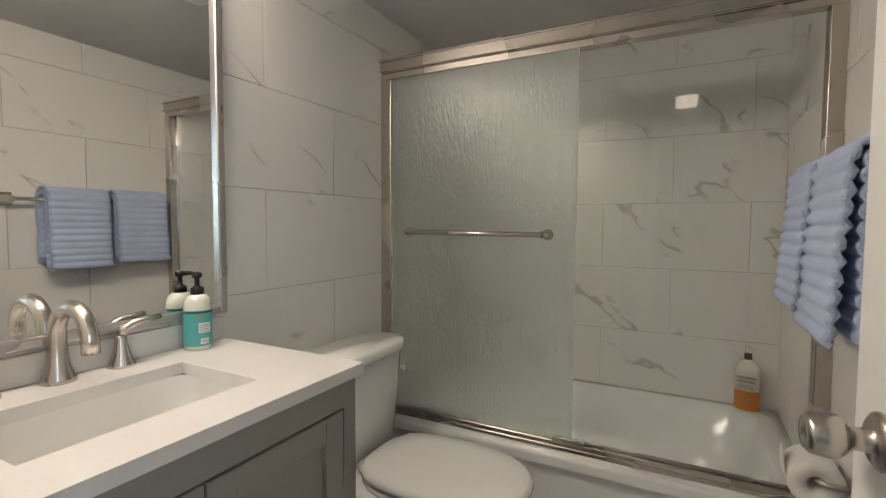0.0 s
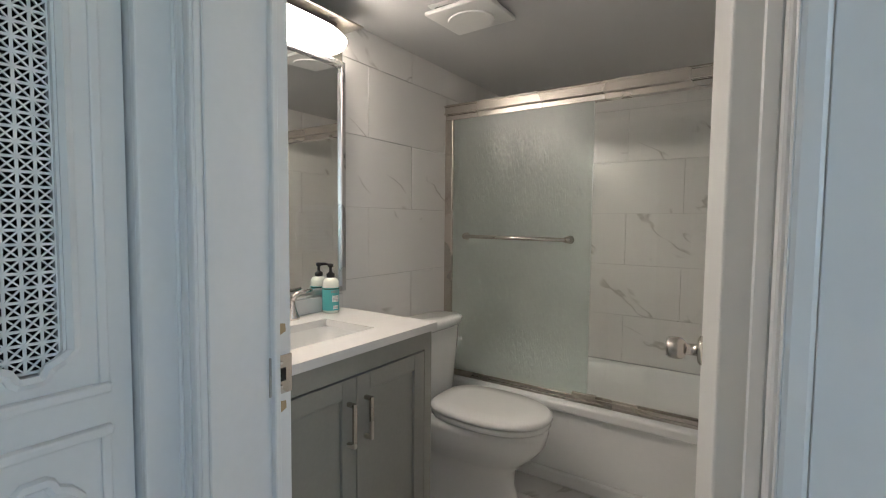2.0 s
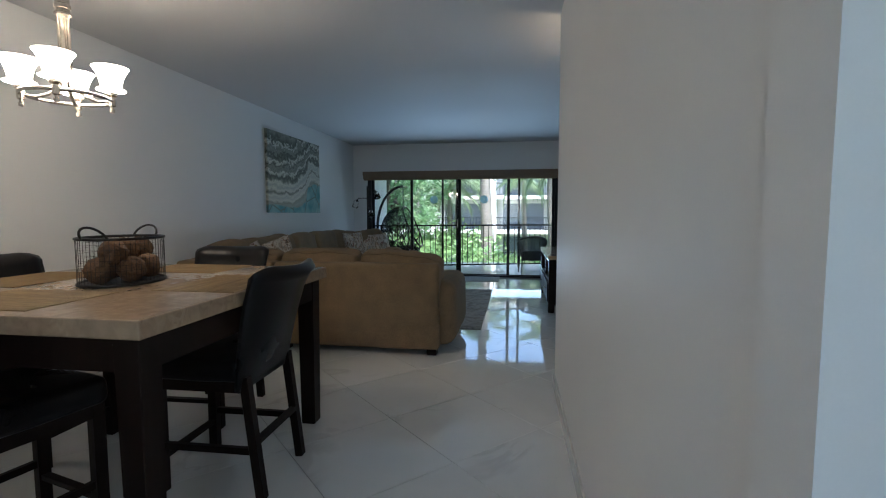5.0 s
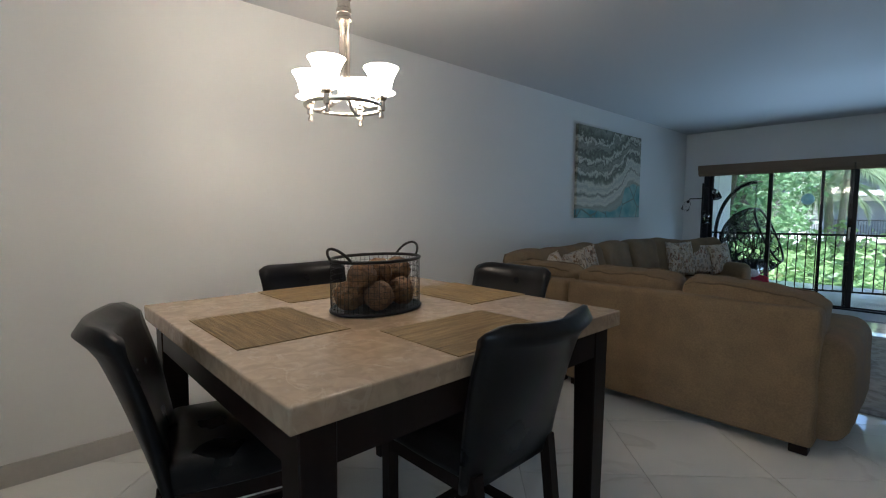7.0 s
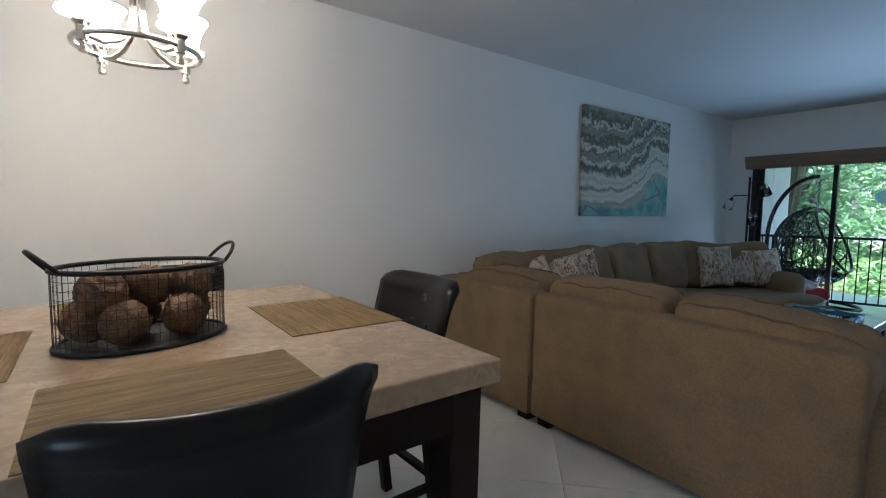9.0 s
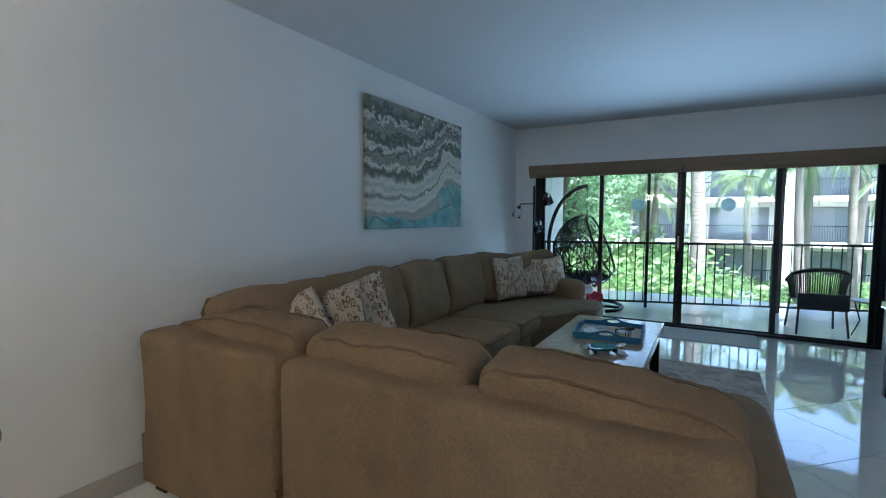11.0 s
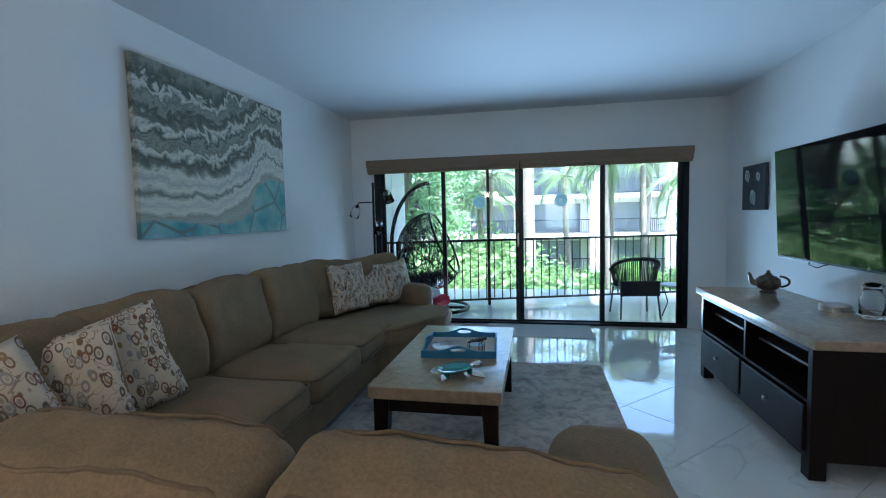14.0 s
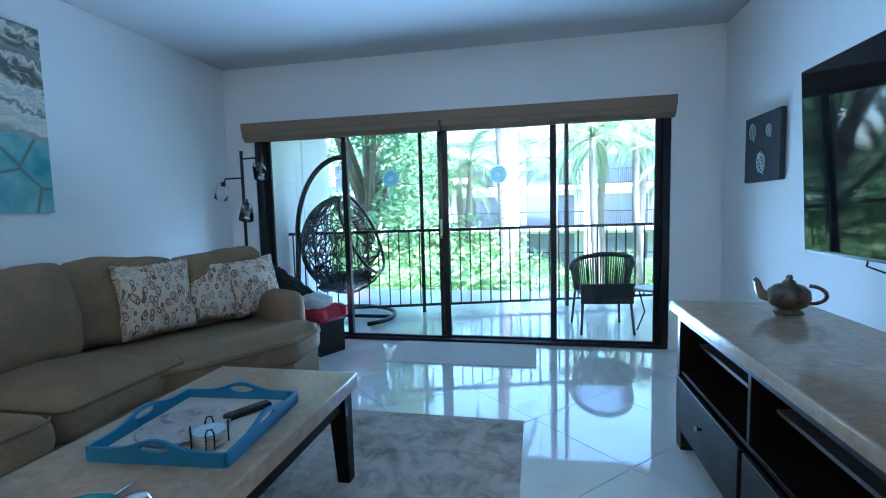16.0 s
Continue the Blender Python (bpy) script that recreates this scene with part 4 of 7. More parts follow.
for q in ((-0.64, 0.64, -0.31, -0.285, 0.355, 0.435), (-0.64, 0.64, 0.285, 0.31, 0.355, 0.435), (-0.64, -0.615, -0.285, 0.285, 0.355, 0.435), (0.615, 0.64, -0.285, 0.285, 0.355, 0.435)):
    part("apron", boxes(q), ESPRESSO, ct)


def square_leg(parent, x, y, h, top, low, lean=0.0, label=""):
    bm = bmesh.new()
    v = box(bm, x - top / 2, x + top / 2, y - top / 2, y + top / 2, 0, h)
    for q in v:
        if q.co.z < h / 2:
            q.co.x, q.co.y = x + (q.co.x - x) * low / top + lean * (1 if x > 0 else -1), y + (q.co.y - y) * low / top + lean * (1 if y > 0 else -1)
    bmesh.ops.bevel(bm, geom=bm.edges[:], offset=0.004, segments=1, affect="EDGES")
    return part("leg", bm, ESPRESSO, parent)


for x in (-0.62, 0.62):
    for y in (-0.29, 0.29):
        square_leg(ct, x, y, 0.435, 0.085, 0.06, 0.012)
BLUE = plain("blue_paint", (0.025, 0.16, 0.30), 0.5, vary=0.12, scale=12, fine=60)
tray = empty("serving_tray", pose(-6.49, -2.615, 0.505, 0, 0, 4), "blue painted wooden tray with cut-out handles on the coffee table", "tray")
part("bottom", boxes((-0.235, 0.235, -0.225, 0.225, 0.0, 0.01)), plain("tray_base", (0.55, 0.5, 0.42), 0.5, vary=0.15), tray)


def tray_side(w, place):
    bm = bmesh.new()
    pts = [(-w / 2, 0), (w / 2, 0), (w / 2, 0.045)] + [(w / 2 - w * f, 0.045 + 0.032 * math.exp(-((f - 0.5) / 0.17) ** 2)) for f in [i / 16 for i in range(1, 16)]] + [(-w / 2, 0.045)]
    hole = [(0.05 * math.cos(a), 0.05 + 0.012 * math.sin(a)) for a in [i * math.pi / 8 for i in range(16)]]
    for s in (-0.006, 0.006):
        outer = [bm.verts.new((x, s, z)) for x, z in pts]
        inner = [bm.verts.new((x, s, z)) for x, z in hole]
        edges = [bm.edges.new((c[i], c[(i + 1) % len(c)])) for c in (outer, inner) for i in range(len(c))]
        bmesh.ops.triangle_fill(bm, use_beauty=True, edges=edges)
    n = len(pts)
    m = len(hole)
    vs = bm.verts[:]
    for a0, b0, k in ((0, n + m, n), (n, n + m + n, m)):
        for i in range(k):
            bm.faces.new((vs[a0 + i], vs[a0 + (i + 1) % k], vs[b0 + (i + 1) % k], vs[b0 + i]))
    part("side", bm, BLUE, tray, place=place)


tray_side(0.47, pose(0, -0.23, 0))
tray_side(0.47, pose(0, 0.23, 0))
tray_side(0.448, pose(-0.235, 0, 0, 0, 0, 90))
tray_side(0.448, pose(0.235, 0, 0, 0, 0, 90))
rem = empty("remote_control", pose(-6.60, -2.52, 0.516, 0, 0, 60), "slim black remote control lying in the tray", "remote")
part("shell", boxes((-0.022, 0.022, -0.085, 0.085, 0, 0.02), bevel=0.007), BLACK_METAL, rem)
bt = part("button", boxes((-0.004, 0.004, -0.004, 0.004, 0.02, 0.0225)), plain("button_grey", (0.12, 0.12, 0.12), 0.6), rem, place=pose(-0.011, -0.06, 0))
for i in range(1, 27):
    share(bt, rem, pose(-0.011 + 0.011 * (i % 3), -0.06 + 0.015 * (i // 3), 0))
holder = empty("coaster_holder", pose(-6.37, -2.50, 0.516, 0, 0, 10), "stack of round coasters in a black wire holder", "coasters")
for i in range(5):
    bm = bmesh.new()
    lathe(bm, [(0.05, 0), (0.05, 0.007)], 24, pose(0, 0, 0.008 + i * 0.0085))
    part("coaster", bm, plain("coaster_%d" % i, (0.62, 0.55, 0.45) if i < 4 else (0.45, 0.6, 0.7), 0.7, vary=0.2, scale=30), holder)
for i in range(4):
    bm = bmesh.new()
    a = i * math.pi / 2 + 0.5
    tube(bm, [((0.055) * math.cos(a + d), 0.055 * math.sin(a + d), z) for d, z in ((-0.22, 0.002), (-0.22, 0.055), (-0.12, 0.07), (0.12, 0.07), (0.22, 0.055), (0.22, 0.002))], 0.0025, 6)
    part("wire", bm, BLACK_METAL, holder)
bm = bmesh.new()
lathe(bm, [(0.12, 0), (0.15, 0.012), (0.14, 0.014), (0.11, 0.004)], 32)
dish = empty("shallow_dish", pose(-6.46, -2.67, 0.515, 0, 0, 0), "shallow grey shell-like dish in the tray", "dish")
part("bowl", bm, plain("shell_grey", (0.35, 0.33, 0.33), 0.3, vary=0.3, scale=14), dish, smooth=True)

TEAL = plain("teal_glaze", (0.02, 0.22, 0.22), 0.15, vary=0.25, scale=15, coat=0.5)
turtle = empty("turtle_dish", pose(-5.96, -2.57, 0.505, 0, 0, 126), "teal and silver sea turtle dish on the coffee table", "ornament")
bm = bmesh.new()
prof = [(0.03, 0.012), (0.08, 0.02), (0.105, 0.038), (0.108, 0.04), (0.10, 0.037), (0.07, 0.024), (0.01, 0.02)]
vs = lathe(bm, prof, 24)
bmesh.ops.scale(bm, vec=(1.0, 0.78, 1), verts=vs)
part("shell", bm, TEAL, turtle, "teal glazed shell bowl", True)
for x, y, l, a, w in ((0.085, 0.065, 0.11, 60, 0.022), (0.085, -0.065, 0.11, -60, 0.022), (-0.085, 0.05, 0.075, 140, 0.026), (-0.085, -0.05, 0.075, -140, 0.026)):
    bm = bmesh.new()
    tube(bm, [(x * 0.72 + l * f * math.cos(radians(a)), y * 0.72 + l * f * math.sin(radians(a)), 0.024 - 0.012 * f) for f in (0, 0.3, 0.6, 0.85, 1)], [w * 0.7, w, w * 0.85, w * 0.5, w * 0.15], 8, flat=0.28)
    part("flipper", bm, CHROME, turtle, "silver flipper", True)
bm = bmesh.new()
tube(bm, [(0.10, 0, 0.03), (0.13, 0, 0.036), (0.16, 0, 0.035), (0.175, 0, 0.03)], [0.014, 0.02, 0.02, 0.007], 10)
part("head", bm, CHROME, turtle, "silver head", True)


def rug_material():
    m, nodes, links, bsdf = shader("mottled_rug")
    at = coords(nodes, links)
    a = noise_at(nodes, links, at, 3.0, 8, 0.6)
    b = noise_at(nodes, links, at, 11.0, 6, 1.0)
    c1 = ramp(nodes, links, a, [(0.34, (0.20, 0.17, 0.15)), (0.46, (0.42, 0.36, 0.30)), (0.56, (0.54, 0.47, 0.40)), (0.7, (0.34, 0.31, 0.29))])
    c2 = ramp(nodes, links, b, [(0.38, (0.19, 0.18, 0.17)), (0.52, (0.46, 0.43, 0.39)), (0.68, (0.52, 0.5, 0.47))])
    links.new(mixed(nodes, links, 0.45, c1, c2), bsdf.inputs["Base Color"])
    bsdf.inputs["Roughness"].default_value = 0.95
    bumped(nodes, links, bsdf, noise_at(nodes, links, at, 160, 3), 0.6, 0.004)
    return m


rug = empty("area_rug", pose(-6.4, -2.6, 0), "mottled beige and grey low-pile rug under the coffee table", "rug")
part("carpet", boxes((-1.37, 1.35, -0.85, 1.05, 0, 0.012), bevel=0.004), rug_material(), rug)

# media console
con = empty("media_console", pose(-6.85, -0.47, 0), "dark wood media console with a beige stone top", "console")
part("top", boxes((-0.88, 0.85, -0.31, 0.31, 0.69, 0.74), bevel=0.007, segs=3), STONE_TOP, con, "polished beige stone top")
for nm, q in (("side_panel", (-0.80, -0.76, -0.29, 0.29, 0.1, 0.69)), ("side_panel", (0.76, 0.80, -0.29, 0.29, 0.1, 0.69)), ("back_panel", (-0.76, 0.76, 0.27, 0.29, 0.1, 0.69)), ("bottom_panel", (-0.76, 0.76, -0.29, 0.27, 0.1, 0.13)),
              ("middle_panel", (-0.76, 0.76, -0.28, 0.27, 0.385, 0.405)), ("top_panel", (-0.76, 0.76, -0.29, 0.27, 0.66, 0.69)), ("divider", (-0.012, 0.012, -0.28, 0.27, 0.405, 0.66))):
    part(nm, boxes(q, bevel=0.002, segs=1), ESPRESSO, con)
for x0, x1 in ((-0.755, -0.015), (0.015, 0.755)):
    part("shelf", boxes((x0, x1, -0.2, 0.26, 0.53, 0.545)), plain("shelf_edge", (0.10, 0.09, 0.085), 0.4), con)
    dr = part("drawer", boxes((x0, x1, -0.305, -0.285, 0.135, 0.38), bevel=0.004), ESPRESSO, con)
    bm = bmesh.new()
    lathe(bm, [(0.008, 0), (0.006, 0.012), (0.013, 0.018), (0.014, 0.024), (0.008, 0.028)], 16, pose((x0 + x1) / 2, -0.305, 0.27, 90, 0, 0))
    part("knob", bm, NICKEL, dr, "small nickel knob", True)
for x in (-0.76, 0.76):
    for y in (-0.25, 0.25):
        bm = bmesh.new()
        v = box(bm, x - 0.04, x + 0.04, y - 0.04, y + 0.04, 0, 0.1, 0.004)
        part("leg", bm, ESPRESSO, con)
bx = empty("cable_box", pose(-7.2, -0.42, 0.545), "slim dark set-top box on the console shelf", "electronics")
part("case", boxes((-0.16, 0.16, -0.11, 0.11, 0.003, 0.05), bevel=0.005), plain("brown_case", (0.09, 0.055, 0.035), 0.35), bx)
tv = empty("television", pose(-6.88, -0.225, 1.425, 3, 0, 0), "large flat black television on a wall arm", "television")
part("bezel", boxes((-0.725, 0.725, -0.02, 0.03, -0.415, 0.415), bevel=0.006), BLACK_METAL, tv)
part("screen", boxes((-0.715, 0.715, -0.0225, -0.0195, -0.40, 0.408)), plain("screen_glass", (0.006, 0.006, 0.007), 0.04, vary=0.0, bump=0.0, spec=0.3), tv, "glossy dark screen")
part("wall_arm", boxes((-0.15, 0.15, 0.03, 0.06, -0.15, 0.15), (-0.03, 0.03, 0.06, 0.235, -0.05, 0.05), (-0.1, 0.1, 0.235, 0.253, -0.15, 0.15)), BLACK_METAL, tv)
bm = bmesh.new()
tube(bm, [(-0.35, 0.02, -0.40), (-0.33, 0.0, -0.44), (-0.25, 0.01, -0.455), (-0.18, 0.02, -0.43), (-0.05, 0.05, -0.40)], 0.004, 6)
part("cable", bm, BLACK_METAL, tv)

BRONZE_POT = plain("bronze_glaze", (0.13, 0.10, 0.07), 0.3, 0.5, vary=0.3, scale=25, fine=150, bump=0.3)
pot = empty("teapot", pose(-7.47, -0.345, 0.74, 0, 0, 62), "dark bronze teapot with a looped handle on the console", "teapot")
bm = bmesh.new()
lathe(bm, [(0.045, 0.022), (0.07, 0.035), (0.085, 0.07), (0.08, 0.105), (0.055, 0.128), (0.03, 0.135), (0.02, 0.15), (0.012, 0.155), (0.014, 0.166), (0.008, 0.175)], 24)
part("body", bm, BRONZE_POT, pot, smooth=True)
bm = bmesh.new()
lathe(bm, [(0.058, 0), (0.06, 0.006), (0.048, 0.016), (0.046, 0.026)], 24)
part("foot_ring", bm, BRONZE_POT, pot, smooth=True)
bm = bmesh.new()
tube(bm, [(-0.06, 0, 0.07), (-0.10, 0, 0.075), (-0.115, 0, 0.105), (-0.12, 0, 0.135), (-0.135, 0, 0.148)], [0.03, 0.024, 0.017, 0.013, 0.012], 10)
part("spout", bm, BRONZE_POT, pot, smooth=True)
bm = bmesh.new()
tube(bm, [(0.072 + 0.062 * math.sin(a), 0, 0.09 + 0.04 * math.cos(a)) for a in [math.pi * i / 10 for i in range(11)]], 0.0085, 8)
part("handle", bm, BRONZE_POT, pot, smooth=True)
disc = empty("round_box", pose(-6.79, -0.26, 0.74), "low round metal box with a pale lid", "box")
bm = bmesh.new()
lathe(bm, [(0.085, 0), (0.085, 0.03)], 28)
part("body", bm, NICKEL, disc)
bm = bmesh.new()
lathe(bm, [(0.085, 0.03), (0.084, 0.036), (0.06, 0.044), (0.01, 0.047)], 28)
part("lid", bm, plain("pale_lid", (0.72, 0.7, 0.66), 0.4), disc, "pale domed lid", True)
jar = empty("glass_jar", pose(-6.56, -0.2, 0.74), "clear glass jar with a hinged lid", "jar")
bm = bmesh.new()
lathe(bm, [(0.055, 0.0), (0.06, 0.02), (0.062, 0.12), (0.045, 0.15), (0.045, 0.18), (0.042, 0.18), (0.041, 0.15), (0.057, 0.12), (0.055, 0.02), (0.02, 0.01)], 24)
part("body", bm, CLEAR, jar, smooth=True)
bm = bmesh.new()
lathe(bm, [(0.048, 0.18), (0.05, 0.19), (0.045, 0.205), (0.012, 0.212)], 24)
part("lid", bm, CLEAR, jar, smooth=True)
bm = bmesh.new()
tube(bm, [(0.066 * math.cos(i * math.pi / 12), 0.066 * math.sin(i * math.pi / 12), 0.022) for i in range(24)], 0.005, 6, True)
part("base_ring", bm, CHROME, jar)

pic = empty("fish_picture", pose(-8.597, NY - 0.018, 1.604), "small dark canvas with three pale fish bones", "picture")
part("canvas", boxes((-0.245, 0.245, -0.016, 0.016, -0.222, 0.222), bevel=0.003), plain("slate_canvas", (0.035, 0.04, 0.045), 0.8, vary=0.25, scale=9), pic)
PALE = plain("pale_strokes", (0.45, 0.48, 0.47), 0.8)
for x, z, s, a in ((-0.13, 0.12, 0.12, 70), (0.1, 0.1, 0.09, 60), (0.0, -0.1, 0.15, 65)):
    bm = bmesh.new()
    pm = pose(x, -0.0165, z) @ pose(0, 0, 0, 0, a, 0)
    for f in range(6):
        w = s * 0.42 * math.sin(math.pi * (0.15 + f / 7))
        box(bm, -s / 2 + s * f / 6, -s / 2 + s * f / 6 + s * 0.06, -0.002, 0.001, -w, w, 0, 1, pm)
    box(bm, -s / 2, s * 0.6, -0.0025, 0.001, -s * 0.03, s * 0.03, 0, 1, pm)
    tube(bm, [tuple(pm @ Vector((s * 0.42 * math.cos(t), -0.001, s * 0.36 * math.sin(t)))) for t in [i * math.pi / 8 for i in range(16)]], 0.004, 4, True)
    part("fish_mark", bm, PALE, pic)


def agate():
    m, nodes, links, bsdf = shader("agate_print")
    at = coords(nodes, links)
    sep = nodes.new("ShaderNodeSeparateXYZ")
    links.new(at, sep.inputs[0])

    def math_(op, a, b=None):
        n = nodes.new("ShaderNodeMath")
        n.operation = op
        for i, v in enumerate((a, b)):
            if v is None:
                continue
            if isinstance(v, (int, float)):
                n.inputs[i].default_value = v
            else:
                links.new(v, n.inputs[i])
        return n.outputs[0]

    u = math_("MULTIPLY", math_("ADD", math_("MULTIPLY", sep.outputs["X"], -1.0), 0.835), 1 / 1.67)     # 0 at the dining side, 1 at the window side
    v = math_("MULTIPLY", math_("ADD", sep.outputs["Z"], 0.56), 1 / 1.12)
    warp = math_("MULTIPLY", math_("SUBTRACT", noise_at(nodes, links, at, 2.6, 5, 0.6), 0.5), 0.16)
    ruffle = math_("MULTIPLY", math_("SUBTRACT", noise_at(nodes, links, at, 8.0, 5, 1.6), 0.5), 0.26)
    hill = ramp(nodes, links, u, [(0.0, (0.02,) * 3), (0.42, (0.0,) * 3), (0.6, (0.12,) * 3), (0.82, (0.34,) * 3), (1.0, (0.30,) * 3)], "EASE")
    high = ramp(nodes, links, v, [(0.25, (0.25,) * 3), (0.6, (1.0,) * 3)])
    w = math_("SUBTRACT", math_("ADD", v, math_("ADD", warp, math_("MULTIPLY", ruffle, high))), hill)
    G0, G1, G2, W0, T0, T1, T2 = (0.075, 0.08, 0.06), (0.17, 0.175, 0.14), (0.30, 0.30, 0.245), (0.66, 0.64, 0.55), (0.06, 0.27, 0.30), (0.26, 0.45, 0.45), (0.02, 0.16, 0.24)
    stops = [(0.0, G2), (0.06, (0.36, 0.38, 0.33)), (0.12, G2), (0.15, W0), (0.19, (0.5, 0.5, 0.45)), (0.22, W0), (0.25, G1), (0.28, W0), (0.32, (0.42, 0.43, 0.39)), (0.36, W0), (0.40, G1), (0.44, G0), (0.49, W0), (0.52, G1), (0.56, G2), (0.59, G0), (0.64, W0), (0.67, G1), (0.72, G0), (0.76, G2), (0.80, G1), (0.84, W0), (0.87, G0), (0.92, G1), (0.97, G2), (1.0, G0)]
    body = ramp(nodes, links, w, stops)
    fine = nodes.new("ShaderNodeTexWave")
    fine.wave_type, fine.bands_direction = "BANDS", "Z"
    fine.inputs["Scale"].default_value, fine.inputs["Distortion"].default_value, fine.inputs["Detail"].default_value, fine.inputs["Detail Scale"].default_value = 14, 9, 4, 1.4
    links.new(at, fine.inputs["Vector"])
    body = mixed(nodes, links, 0.10, body, ramp(nodes, links, fine.outputs[0], [(0.3, (0.25, 0.27, 0.25)), (0.7, (0.9, 0.9, 0.86))]), "OVERLAY")
    vor = nodes.new("ShaderNodeTexVoronoi")
    vor.feature = "DISTANCE_TO_EDGE"
    vor.inputs["Scale"].default_value = 2.9
    links.new(at, vor.inputs["Vector"])
    sea = mixed(nodes, links, ramp(nodes, links, noise_at(nodes, links, at, 5, 4), [(0.35, (0.0,) * 3), (0.65, (1.0,) * 3)]), T0, T1)
    sea = mixed(nodes, links, ramp(nodes, links, vor.outputs["Distance"], [(0.0, (1, 1, 1)), (0.012, (0.8, 0.8, 0.8)), (0.04, (0, 0, 0))]), sea, (0.12, 0.16, 0.13))
    edge = ramp(nodes, links, u, [(0.0, (0.10,) * 3), (0.55, (0.08,) * 3), (0.66, (0.14,) * 3), (0.74, (0.36,) * 3), (0.88, (0.42,) * 3), (1.0, (0.40,) * 3)], "EASE")
    low = math_("SUBTRACT", math_("ADD", edge, math_("MULTIPLY", warp, 0.5)), v)
    inside = ramp(nodes, links, math_("ADD", low, 0.5), [(0.495, (0,) * 3), (0.515, (1,) * 3)])
    links.new(mixed(nodes, links, inside, body, sea), bsdf.inputs["Base Color"])
    bsdf.inputs["Roughness"].default_value = 0.45
    return m


art = empty("wall_art", pose(-6.695, SX + 0.021, 1.85), "large canvas print of grey, white and teal agate bands", "painting")
part("canvas", boxes((-0.835, 0.835, -0.019, 0.019, -0.56, 0.56), bevel=0.003), agate(), art)
part("stretcher", boxes((-0.8, 0.8, -0.0205, -0.0195, -0.53, 0.53)), plain("raw_wood", (0.4, 0.3, 0.2), 0.7), art)

# ---- dining area ----
dt = empty("dining_table", pose(-2.003, -3.07, 0), "square counter-height dining table with a beige stone top", "dining table")
part("tabletop", boxes((-0.73, 0.73, -0.73, 0.73, 0.885, 0.95), bevel=0.006, segs=3), STONE_TOP, dt, "polished beige marble top")
for q in ((-0.66, 0.66, -0.69, -0.66, 0.765, 0.885), (-0.66, 0.66, 0.66, 0.69, 0.765, 0.885), (-0.69, -0.66, -0.66, 0.66, 0.765, 0.885), (0.66, 0.69, -0.66, 0.66, 0.765, 0.885)):
    part("apron", boxes(q), ESPRESSO, dt)
for x in (-0.645, 0.645):
    for y in (-0.645, 0.645):
        square_leg(dt, x, y, 0.885, 0.1, 0.085, 0.0)


